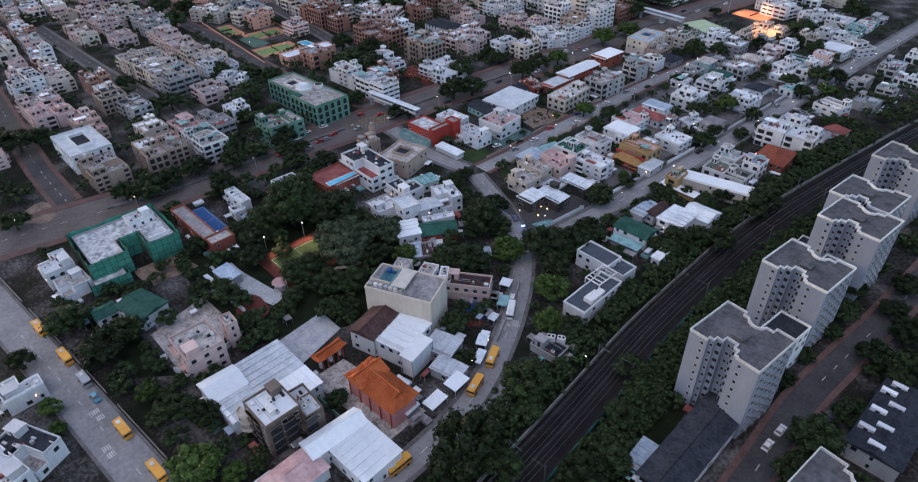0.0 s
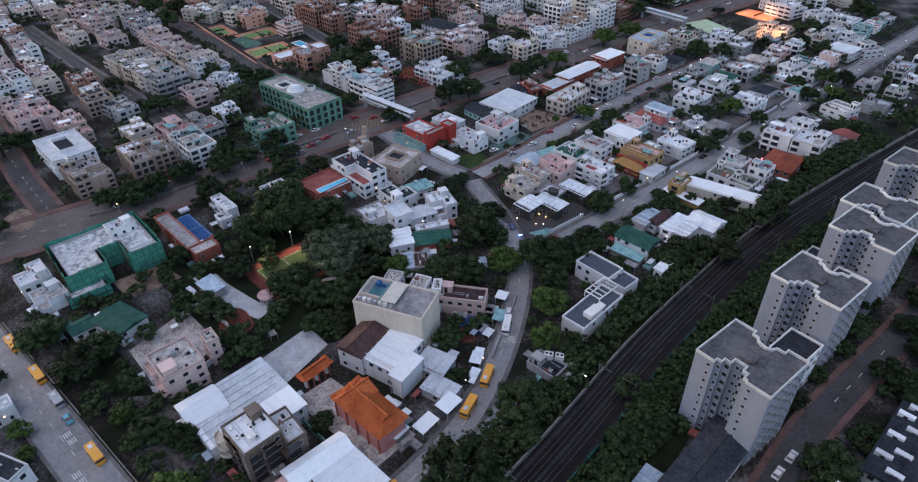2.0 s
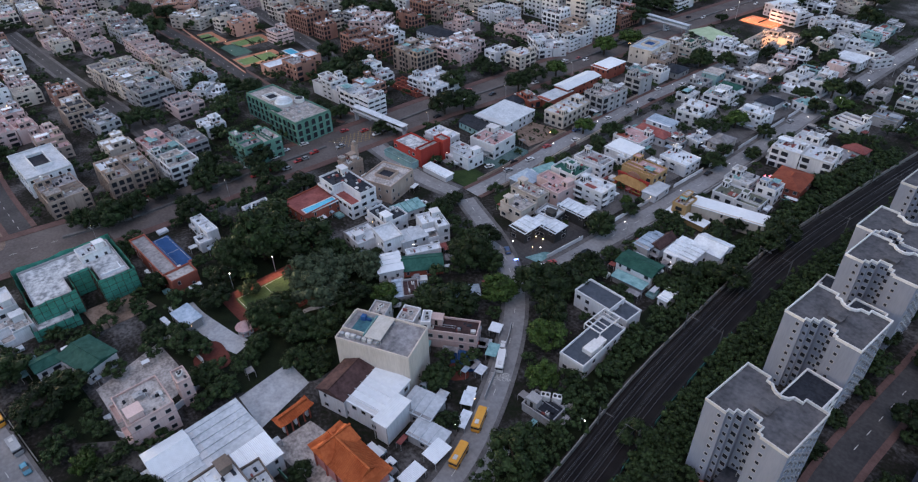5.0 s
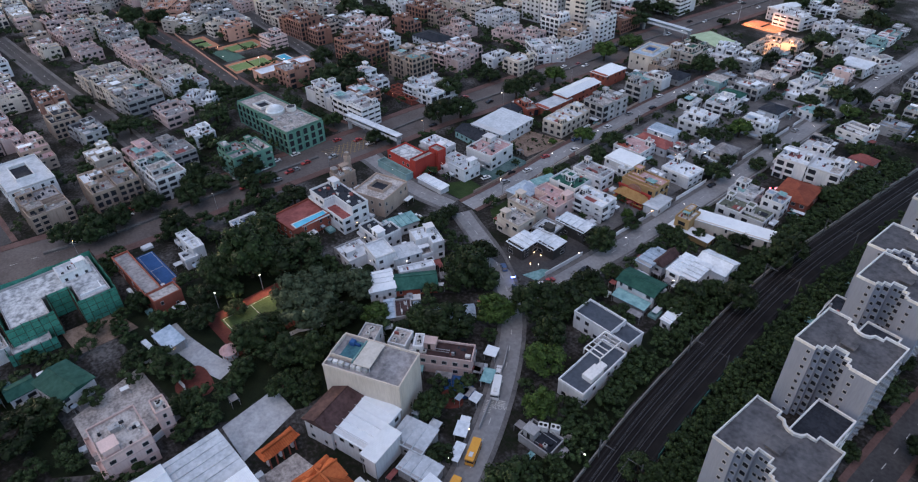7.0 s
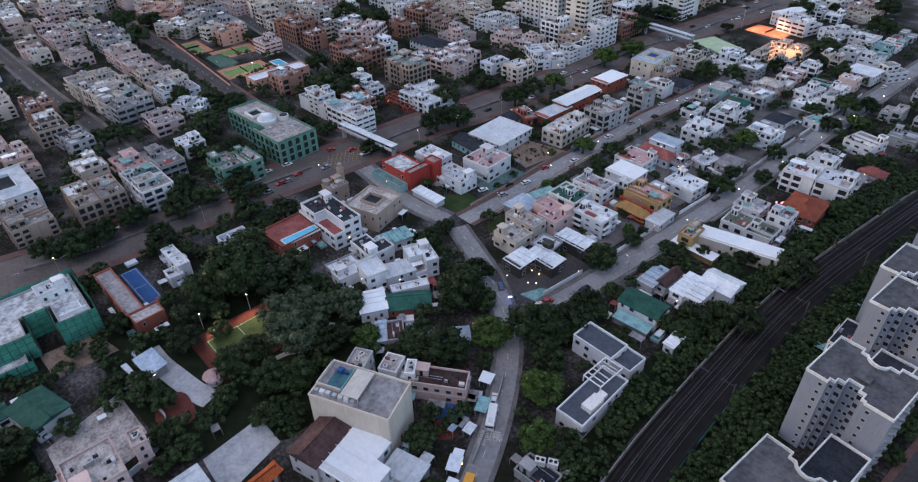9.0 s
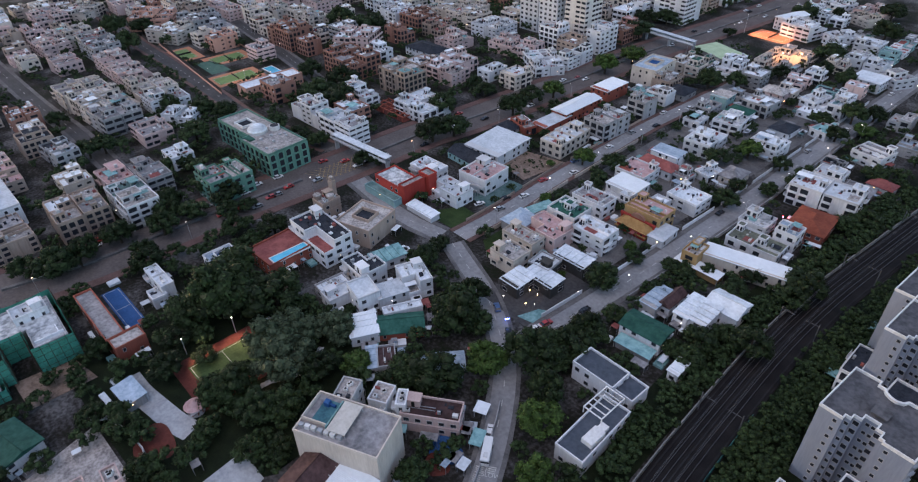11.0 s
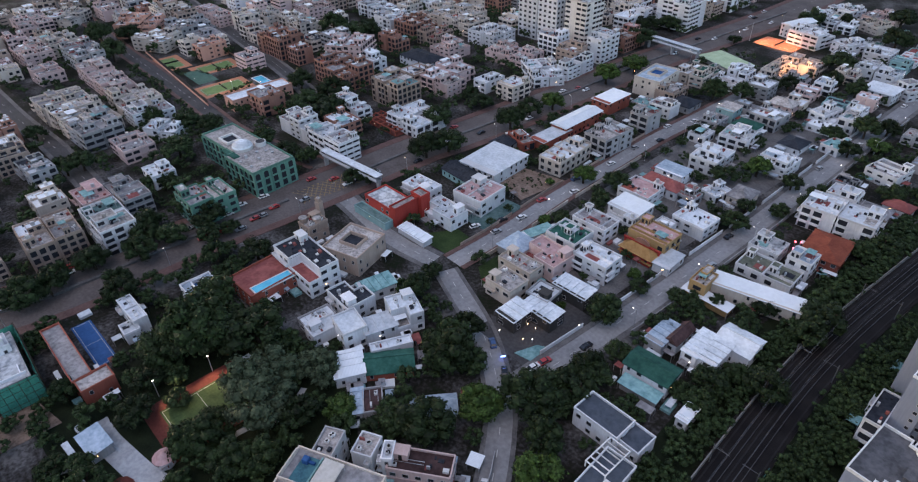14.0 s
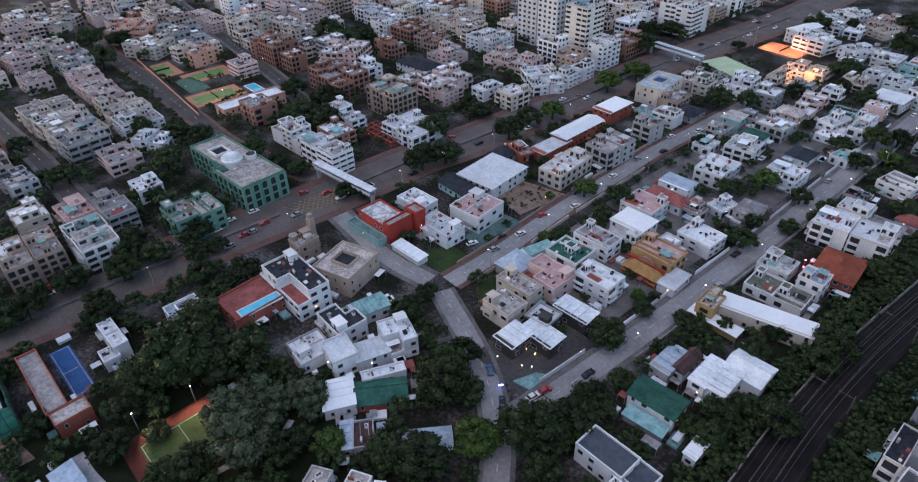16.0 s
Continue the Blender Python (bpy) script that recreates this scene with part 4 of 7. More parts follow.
def net_building(x, y, h, rot):
    """A half-built block with a notched plan, wrapped in green netting on bamboo poles."""
    ob = thing("building_under_scaffold", x, y, 0, rot, "half-built concrete block wrapped in green scaffold netting", "building site")
    PLOTS.append((x, y, 26, 30, rot))
    line = [(-12, -14.5), (11, -14.5), (11, -3.5), (1.5, -3.5), (1.5, 5.5), (12, 5.5), (12, 14.5), (-12, 14.5)]
    part("wall", Shape().prism(line, 0, h - 0.8), WALL["t"], ob)
    part("roof", Shape().prism([(a * 0.97, b * 0.975) for a, b in line], h - 0.8, h - 0.72), ROOF["S"], ob, "patchy white unfinished roof slab")
    part("parapet", Shape().poly_ring(line, h - 0.85, h, 0.3), WALL["g"], ob)
    s = Shape().box(9, 6, h - 0.72, 9.3, 14, h + 0.2).box(5, 12.5, h - 0.72, 9, 12.8, h + 0.2)
    part("roof_kerb", s, WALL["w"], ob)
    out = [(-13.3, -15.8), (12.3, -15.8), (12.3, -2.3), (2.8, -2.3), (2.8, 4.3), (13.3, 4.3), (13.3, 15.8), (-13.3, 15.8)]
    rng = random.Random(3)
    net, poles = Shape(), Shape()
    for (ax, ay), (bx, by) in zip(out, out[1:] + out[:1]):
        n = max(2, int(math.hypot(bx - ax, by - ay) / 2.2))
        ux, uy = (bx - ax) / n, (by - ay) / n
        q = math.hypot(ux, uy)
        nx, ny = uy / q, -ux / q
        lift = [rng.uniform(0.3, 1.3) for _ in range(n + 1)]
        sag = [[rng.uniform(-0.25, 0.25) for _ in range(4)] for _ in range(n + 1)]
        for i in range(n):
            for j in range(3):
                p = []
                for m, r in ((i, j), (i + 1, j), (i + 1, j + 1), (i, j + 1)):
                    z = 0.4 + (h - 0.4 + lift[m]) * r / 3
                    o = sag[m][r] if 0 < m < n else 0
                    p.append((ax + ux * m + nx * o, ay + uy * m + ny * o, z))
                net.faces(p + [(a - nx * 0.04, b - ny * 0.04, c) for a, b, c in p], [(0, 1, 2, 3), (7, 6, 5, 4)])
        for i in range(n + 1):
            poles.tube(ax + ux * i + nx * 0.3, ay + uy * i + ny * 0.3, 0, h + lift[i] + 0.5, 0.07, n=5)
        for j in range(1, 5):
            z = j * h / 4
            poles.bar((ax + nx * 0.36, ay + ny * 0.36, z), (bx + nx * 0.36, by + ny * 0.36, z), 0.09)
    part("netting", net, NET, ob, "green scaffold netting hung in uneven sheets")
    part("scaffold", poles, BARK, ob, "bamboo scaffold poles")


def green_block(x, y, w, d, h, rot):
    """A long public building in green tile, with arched glazed bays and a glazed dome."""
    ob = thing("civic_building", x, y, 0, rot, "green-tiled civic building with arched glazed bays and a pale dome", "civic building")
    PLOTS.append((x, y, w, d, rot))
    line = [(-w / 2, -d / 2 + 4), (2, -d / 2 + 4), (2, -d / 2), (w / 2, -d / 2), (w / 2, d / 2), (-w / 2, d / 2)]
    part("wall", Shape().prism(line, 0, h - 0.9), WALL["e"], ob)
    part("roof", Shape().prism([(a * 0.985, b * 0.97) for a, b in line], h - 0.9, h - 0.82), ROOF["C"], ob)
    part("parapet", Shape().poly_ring(line, h - 1.0, h, 0.35), WALL["e"], ob)
    for (ax, ay), (bx, by) in zip(line, line[1:] + line[:1]):
        n = max(1, int(math.hypot(bx - ax, by - ay) / 3.6))
        ux, uy = (bx - ax) / n, (by - ay) / n
        a = math.degrees(math.atan2(by - ay, bx - ax))
        for i in range(n):
            m = pose(ax + ux * (i + 0.5), ay + uy * (i + 0.5), 0, 0, 0, a)
            r = math.hypot(ux, uy) * 0.27
            g = Shape()
            for f in range(3):
                z = 0.9 + f * (h - 1.6) / 3
                t = z + (h - 1.6) / 3 - 0.9
                arc = [(r * math.cos(k * math.pi / 6), t - r * 0.4 + r * 0.7 * math.sin(k * math.pi / 6)) for k in range(7)] if f == 2 else [(r, t), (-r, t)]
                p = [(-r, z), (r, z)] + arc
                g.faces([(u, -0.05, v) for u, v in p], [tuple(range(len(p)))])
            part("window", g, GLASS, ob, m=m)
            part("pier", Shape().box(-math.hypot(ux, uy) / 2, -0.4, 0, -math.hypot(ux, uy) / 2 + 0.5, 0, h - 1.0), WALL["e"], ob, m=m)
    z = h - 0.82
    part("skylight", Shape().ring(-15, -3, -7, 4, z, z + 1.1, 0.6).box(-14.4, -2.4, z, -7.6, 3.4, z + 0.15, 1), (PLASTIC, ROOF["D"]), ob, "white kerb round an open light well")
    dome = part("dome", Shape().tube(0.5, 0, z, z + 1.2, 4.6, 4.6, 24), PLASTIC, ob, "pale glazed dome")
    for k in range(5):
        a, b = k * math.pi / 10, (k + 1) * math.pi / 10
        part("dome_band", Shape().tube(0.5, 0, z + 1.2 + 2.6 * math.sin(a), z + 1.2 + 2.6 * math.sin(b), 4.4 * math.cos(a), max(4.4 * math.cos(b), 0.15), 24), ROOF["L"], dome)
    drum = part("drum", Shape().tube(4, 7, z, z + 2.0, 2.4, 2.4, 18), PLASTIC, ob, "round white rooftop drum")
    part("drum_lid", Shape().tube(4, 7, z + 2.0, z + 2.1, 2.0, 2.0, 18), ROOF["D"], drum)
    part("glass_roof", Shape().box(-4, -8, z, 7, -5.2, z + 0.6), ROOF["T"], ob, "green glazed roof strip")
    rng = random.Random(8)
    for k in range(9):
        u, v = rng.uniform(8, w / 2 - 2), rng.uniform(-d / 2 + 2, d / 2 - 2)
        part("roof_vent", Shape().box(u - 0.5, v - 0.5, z, u + 0.5, v + 0.5, z + rng.uniform(0.4, 1.2)), METAL, ob)


def tower(x, y, h, storeys=9):
    """A point block with two wings, a stepped recess between them and a flat grey roof."""
    ob = thing("apartment_tower", x, y, 0, 0, "pale grey nine-storey residential tower with a flat grey roof", "apartment tower", "row of towers by the railway")
    PLOTS.append((x + 9.8, y + 8.5, 19.6, 17.1, 0))
    line = [(0, 0), (5.2, 0), (5.2, 1.2), (6.4, 1.2), (6.4, 2.6), (8.0, 2.6), (8.0, 4.4), (10.9, 4.4), (10.9, 2.6), (12.3, 2.6), (12.3, 0.6), (13.2, 0.6), (13.2, 0), (19.6, 0),
            (19.6, 17.1), (14.2, 17.1), (14.2, 15.6), (12.2, 15.6), (11.6, 14.4), (10.4, 13.8), (9.2, 14.0), (8.2, 14.6), (7.4, 15.6), (6.0, 15.6), (6.0, 17.1), (0, 17.1)]
    part("wall", Shape().prism(line, 0, h - 0.8), TOWER_WALL, ob)
    part("roof", Shape().prism([(9.8 + (a - 9.8) * 0.985, 8.55 + (b - 8.55) * 0.985) for a, b in line], h - 0.8, h - 0.74), TOWER_ROOF, ob)
    part("parapet", Shape().poly_ring([(9.8 + (a - 9.8) * 1.008, 8.55 + (b - 8.55) * 1.008) for a, b in line], h - 0.82, h, 0.28), PLASTIC, ob)
    s = Shape().box(8.3, 6.2, h - 0.74, 11.3, 9.6, h + 0.1).box(8.0, 5.9, h + 0.1, 11.6, 9.9, h + 0.3)
    part("lift_hut", s, TOWER_ROOF, ob)
    step = (h - 1) / storeys
    small, mid = window_mesh(0.8, 0.9), window_mesh(1.2, 1.3)
    for f in range(storeys):
        z = f * step + 1.0
        for u, v, me in ((3.9, 0, small), (14.6, 0, small), (7.2, 2.6, mid), (9.0, 4.4, small), (10.2, 4.4, small), (11.6, 2.6, mid), (5.8, 1.2, small)):
            part("window", me, None, ob, m=pose(u, v, z, 0, 0, 180))
        for v in (2.4, 5.6, 8.8, 12.0, 15.0):
            part("window", mid, None, ob, m=pose(19.6, v, z, 0, 0, -90))
        for v in (3.0, 8.5, 14.0):
            part("window", small, None, ob, m=pose(0, v, z, 0, 0, 90))
        for u in (2.5, 16.8):
            part("window", mid, None, ob, m=pose(u, 17.1, z, 0, 0, 0))
    s = Shape()
    for f in range(storeys):
        for v in (3.9, 7.1, 10.4, 13.5):
            s.box(19.6, v - 0.35, f * step + 0.7, 20.1, v + 0.35, f * step + 1.3)
    tagged(part("cooling_stack", s, METAL, ob, "boxy window air-conditioners in rows"), kind="stuff")
    return ob


TEMPLE_PINK = shade("temple_pink", (0.42, 0.17, 0.16), (0.56, 0.25, 0.23), streak=True)


def temple(x, y, w, d, h, rot, label):
    """A hall with an upswept hip-and-gable roof of orange tiles."""
    ob = thing("temple_hall", x, y, 0, rot, label, "temple")
    PLOTS.append((x, y, w, d, rot))
    if w > 12:
        part("wall", Shape().box(-w / 2 + 1, -d / 2 + 1, 0, w / 2 - 1, d / 2 - 1, h - 0.4), TEMPLE_PINK, ob, "pink painted walls")
    else:
        for u in (-w / 3, 0, w / 3):
            part("gate_pier", Shape().box(u - 0.35, -0.5, 0, u + 0.35, 0.5, h + 0.4), WALL["w"], ob)
    n = 8
    s = Shape()
    rows = []
    ridge = max(w - d * 0.55, w * 0.3) / 2
    for j in range(n + 1):
        t = j / n
        rise = (h + d * 0.30 * t ** 1.35)
        a, b = w / 2 * (1 - t) + ridge * t, d / 2 * (1 - t)
        if j >= n * 0.6:
            a = ridge
        lift = 0.55 * (1 - t) ** 3
        rows.append([(-a, -b, rise + lift), (-a * 0.5, -b, rise), (a * 0.5, -b, rise), (a, -b, rise + lift), (a, 0, rise), (a, b, rise + lift), (a * 0.5, b, rise), (-a * 0.5, b, rise),
                     (-a, b, rise + lift), (-a, 0, rise)])
    for p, q in zip(rows, rows[1:]):
        for i in range(10):
            k = (i + 1) % 10
            s.faces([p[i], p[k], q[k], q[i]], [(0, 1, 2, 3)])
    s.faces([(px, py, pz - 0.02) for px, py, pz in reversed(rows[0])], [tuple(range(10))])
    roof = part("roof", s, ROOF["O"], ob)
    top = rows[-1][4][2]
    part("ridge_cap", Shape().box(-ridge - 0.3, -0.22, top - 0.3, ridge + 0.3, 0.22, top + 0.5), ROOF["O"], roof)
    s = Shape()
    for i in range(int(w / 0.55)):
        u = -w / 2 + 0.3 + i * 0.55
        for sy in (-1, 1):
            prev = None
            for j in range(0, n + 1, 2):
                t = j / n
                a = max(ridge if j >= n * 0.6 else w / 2 * (1 - t) + ridge * t, 0)
                if abs(u) > a:
                    break
                p = (u, sy * d / 2 * (1 - t), h + d * 0.30 * t ** 1.35 + 0.06 + (0.55 * (1 - t) ** 3) * (abs(u) / (w / 2)) ** 6)
                if prev:
                    s.bar(prev, p, 0.14)
                prev = p
    tagged(part("tile_relief", s, ROOF["O"], roof), kind="stuff")
    if w > 15:
        gx, g = -w * 0.26, 3.4
        z0, z1 = h + d * 0.05, top + 0.35
        b = d / 2 + 0.2
        s = Shape().faces([(gx - g, -b, z0), (gx + g, -b, z0), (gx + g, b, z0), (gx - g, b, z0), (gx, -b + 0.6, z1), (gx, b - 0.6, z1)],
                          [(0, 1, 4), (1, 2, 5, 4), (2, 3, 5), (3, 0, 4, 5), (3, 2, 1, 0)])
        cross = part("cross_roof", s, ROOF["O"], ob)
        part("ridge_cap", Shape().box(gx - 0.2, -b + 0.4, z1 - 0.2, gx + 0.2, b - 0.4, z1 + 0.4), ROOF["O"], cross)
    for u in np.linspace(-w / 2 + 1.6, w / 2 - 1.6, 5):
        part("column", Shape().tube(u, -d / 2 + 0.6, 0, h + 0.1, 0.22, n=10), WALL["b"], ob)
        if w > 12:
            part("window", window_mesh(1.4, 1.6), None, ob, m=pose(u, d / 2 - 1, h * 0.4, 0, 0, 0))
    return ob


for tx, ty, th in ((0, 0, 26), (-4.4, 42.2, 25.3), (-6.2, 79.1, 25), (-11.3, 97.5, 24.6), (-13.9, 135.7, 24.5), (39, -25.5, 25)):
    tower(tx, ty, th)
house(11, 29.5, 9, 20, 14, 0, "w", "D", "deck")
house(6, 68, 9, 18, 14, 0, "w", "D", "deck")
temple(-50.3, -65.5, 20.8, 10.2, 7.0, 8, "temple hall with red walls and an upswept orange-tiled roof")
temple(-73.8, -69.4, 10.8, 4.3, 4.4, 100, "temple gateway with an orange-tiled roof")

# ---- buildings, block by block ----
# near, left bottom
house(-172.8, -125.1, 12.5, 9.7, 7.5, 7, "w", "L", "flat")
house(-160.7, -122.6, 8.8, 9.6, 5.2, 8, "w", "C", "flat")
net_building(-171.4, -101.5, 9.0, 4)
house(-178.1, -93.6, 6.3, 9.4, 11.2, 6, "w", "L", "flat")
house(-158.0, -111.9, 7.6, 10.5, 3.8, 2, "t", "S", "net")
house(-168.8, -77.0, 29.1, 5.5, 6.0, 6, "b", "G", "deck")
house(-151.9, -72.9, 6.0, 9.1, 6.0, 7, "b", "C", "deck")
house(-131.8, -107.4, 13.2, 9.9, 6.0, 21, "w", "T", "ridge")
house(-138.3, -117.8, 5.9, 6.9, 4.5, 8, "w", "T", "ridge")
house(-98.4, -99.8, 12.6, 11.7, 9.8, 4, "p", "C", "flat")
house(-101.0, -89.0, 5.6, 3.5, 9.8, 2, "p", "C", "flat")
house(-78.6, -86.6, 15.5, 15.0, 5.4, 6, "w", "L", "sheet")
house(-80.6, -99.6, 9.4, 10.2, 7.0, 5, "w", "W", "gable")
house(-70.9, -98.6, 9.4, 9.0, 5.4, 6, "w", "L", "sheet")
house(-66.2, -83.6, 8.6, 11.0, 6.4, 6, "w", "W", "sheet")
house(-58.8, -93.3, 11.5, 10.2, 12.8, 6, "n", "W", "flat")
house(-55.7, -85.6, 10.8, 4.9, 11.2, 2, "n", "L", "flat")
house(-41.9, -96.7, 9.3, 14.0, 6.0, 8, "w", "P", "hip")
house(-45.3, -83.3, 6.1, 16.2, 7.5, 4, "w", "W", "gable")
house(-35.7, -79.7, 13.8, 12.1, 6.0, 8, "w", "W", "sheet")
house(-73.0, -53.4, 8.8, 13.1, 9.0, 21, "w", "N", "gable")
house(-64.9, -49.1, 12.7, 14.1, 7.5, 19, "w", "W", "sheet")
house(-55.2, -50.0, 5.0, 10.4, 8.2, 17, "w", "W", "canopy")
house(-54.6, -40.8, 9.4, 7.9, 4.5, 22, "g", "L", "sheet")
house(-46.3, -44.9, 9.5, 5.8, 3.8, 19, "g", "L", "sheet")
house(-40.6, -46.5, 4.8, 6.2, 3.8, 10, "g", "W", "canopy")
house(-39.6, -54.9, 4.2, 6.3, 3.0, 10, "g", "W", "canopy")
house(-43.5, -62.1, 6.3, 5.1, 3.0, 10, "g", "L", "canopy")

# school group
house(-87.8, -33.1, 5.3, 8.0, 10.5, 35, "g", "C", "flat")
house(-82.9, -25.5, 5.4, 6.4, 8.2, 32, "w", "C", "flat")
house(-71.2, -17.5, 15.8, 6.6, 6.8, 40, "p", "N", "flat")
house(-77.6, -22.6, 5.2, 2.7, 9.0, -44, "w", "L", "flat")
house(-55.0, -20.0, 2.7, 3.3, 3.0, 17, "g", "L", "canopy")
house(-49.2, -29.5, 3.5, 4.6, 3.0, 35, "g", "L", "canopy")
house(-44.5, -34.7, 2.8, 5.6, 3.0, 28, "g", "L", "canopy")
house(-58.8, -12.3, 3.4, 5.1, 3.0, 31, "t", "A", "canopy")
house(-65.4, -5.3, 3.8, 3.8, 3.0, 28, "g", "W", "canopy")

# low house beyond the road
house(-52.8, 27.5, 13.5, 7.9, 6.8, 4, "w", "U", "deck")
house(-43.8, 29.2, 6.9, 7.5, 5.2, 3, "w", "U", "deck")
house(-40.7, 11.1, 8.2, 21.2, 6.0, 7, "w", "U", "deck")
house(-34.3, -15.3, 9.8, 6.4, 3.0, 9, "g", "D", "flat")

# podium and blocks beside the towers
house(15.2, -13.6, 10.3, 35.1, 6.8, 6, "w", "D", "ridge")
house(8.0, -24.5, 4.2, 9.5, 3.0, 9, "g", "B", "sheet")
house(44.0, 31.4, 12.3, 28.8, 6.8, 5, "g", "D", "ridge")
house(-8.5, 80.6, 4.4, 13.4, 10.5, 4, "w", "D", "flat", near=False)

# cafe
house(-98.3, 38.2, 7.5, 9.2, 5.2, 4, "d", "L", "sheet")
house(-93.6, 45.4, 12.2, 6.8, 5.2, 4, "d", "L", "sheet")
house(-98.9, 51.3, 8.5, 8.2, 5.2, 10, "d", "L", "flat")
house(-94.2, 60.8, 12.5, 6.6, 5.2, 6, "d", "L", "sheet")

# houses between the two streets
house(-109.8, 44.9, 10.9, 8.9, 6.8, 5, "c", "C", "flat")
house(-114.2, 55.2, 14.2, 7.0, 6.8, 6, "c", "C", "flat")
house(-112.1, 66.1, 15.6, 11.5, 6.8, 3, "p", "P", "flat")
house(-126.5, 75.1, 4.4, 12.1, 3.8, -10, "w", "A", "sheet", near=False)
house(-114.6, 79.6, 13.6, 11.9, 7.5, 6, "w", "T", "flat", near=False)
house(-98.9, 76.8, 13.5, 10.3, 7.5, 6, "w", "L", "flat", near=False)
house(-115.4, 94.6, 14.6, 9.4, 7.5, 5, "w", "L", "flat", near=False)
house(-113.1, 112.1, 13.2, 10.9, 6.8, 4, "w", "W", "sheet", near=False)
house(-111.2, 106.7, 12.6, 7.0, 4.5, 2, "w", "L", "flat", near=False)
house(-95.4, 103.6, 16.0, 11.0, 7.5, 4, "y", "P", "flat", near=False)
house(-94.6, 94.6, 12.5, 5.2, 5.2, 3, "v", "Y", "hip", near=False)
house(-117.5, 138.7, 16.3, 7.7, 6.0, 4, "w", "R", "hip", near=False)
house(-120.1, 127.4, 14.7, 12.8, 5.2, 5, "w", "P", "flat", near=False)
house(-121.1, 150.1, 12.8, 8.2, 5.2, 5, "w", "B", "sheet", near=False)
house(-92.7, 125.0, 13.4, 11.3, 6.8, 1, "w", "L", "flat", near=False)
house(-100.6, 151.1, 7.5, 9.9, 4.5, -9, "w", "L", "flat", near=False)
house(-92.4, 156.7, 8.4, 10.9, 5.2, 6, "c", "G", "hip", near=False)
house(-84.7, 98.2, 6.0, 10.8, 3.8, 6, "w", "L", "sheet", near=False)
house(-117.4, 172.3, 12.8, 18.7, 6.8, 8, "w", "L", "flat", near=False)
house(-121.5, 199.4, 13.6, 14.4, 6.0, 10, "w", "A", "flat", near=False)
house(-97.0, 190.3, 14.7, 15.0, 6.8, 4, "w", "L", "flat", near=False)
house(-125.1, 213.7, 11.1, 9.4, 6.0, 3, "w", "T", "hip", near=False)
house(-122.9, 228.5, 14.0, 14.2, 6.8, 0, "g", "L", "flat", near=False)
house(-102.8, 245.7, 12.4, 15.8, 5.2, 2, "w", "W", "flat", near=False)
house(-107.3, 252.8, 8.1, 14.5, 7.5, -8, "w", "L", "flat", near=False)
house(-95.6, 255.0, 8.0, 16.2, 7.5, 4, "w", "L", "flat", near=False)
house(-105.8, 139.9, 8.7, 6.8, 4.5, 2, "g", "R", "flat", near=False)
house(-98.9, 114.2, 6.7, 7.6, 4.5, 3, "w", "W", "flat", near=False)
house(-134.8, 190.4, 8.8, 9.6, 5.2, 6, "w", "L", "flat", near=False)
house(-101.9, 214.0, 9.7, 11.4, 5.2, 2, "w", "D", "hip", near=False)
house(-88.9, 226.0, 8.8, 10.5, 4.5, -7, "w", "A", "flat", near=False)

arcade = thing("arcade", -95.0, 97.2, 0, 4, "red arcade with a rounded gable before the yellow hall", "arcade")
for k in range(6):
    part("pier", Shape().box(-7.0 + k * 2.8 - 0.3, -1.3, 0, -7.0 + k * 2.8 + 0.3, -0.7, 4.6), WALL["v"], arcade)
part("beam", Shape().box(-7.6, -1.4, 4.6, 7.6, -0.6, 5.4), WALL["v"], arcade)
gable = [(3.0 * math.cos(k * math.pi / 10), 5.4 + 2.0 * math.sin(k * math.pi / 10)) for k in range(11)]
part("gable", Shape().faces([(a, -1.35, b) for a, b in gable] + [(a, -0.65, b) for a, b in gable],
                            [tuple(range(10, -1, -1)), tuple(range(11, 22))] + [(k, (k + 1) % 11, 11 + (k + 1) % 11, 11 + k) for k in range(11)]), WALL["r"], arcade)

# beyond the straight street, toward the railway
house(-54.7, 103.0, 27.4, 7.0, 6.0, 17, "c", "W", "sheet", near=False)
house(-69.1, 94.9, 6.0, 8.5, 6.8, 7, "y", "L", "flat", near=False)
house(-64.9, 92.0, 16.9, 4.8, 3.0, 3, "y", "W", "canopy", near=False)
house(-59.8, 119.4, 18.8, 10.8, 6.0, 6, "w", "M", "flat", near=False)
house(-58.4, 165.5, 25.5, 13.9, 9.0, 8, "w", "L", "flat", near=False)
house(-65.1, 183.2, 11.1, 9.7, 6.8, 5, "w", "L", "flat", near=False)
house(-48.8, 194.1, 9.6, 6.8, 5.2, 1, "w", "R", "hip", near=False)
house(-62.7, 217.0, 13.3, 12.6, 6.0, -7, "w", "L", "flat", near=False)
house(-71.0, 200.0, 9.6, 7.2, 3.8, 6, "g", "D", "flat", near=False)

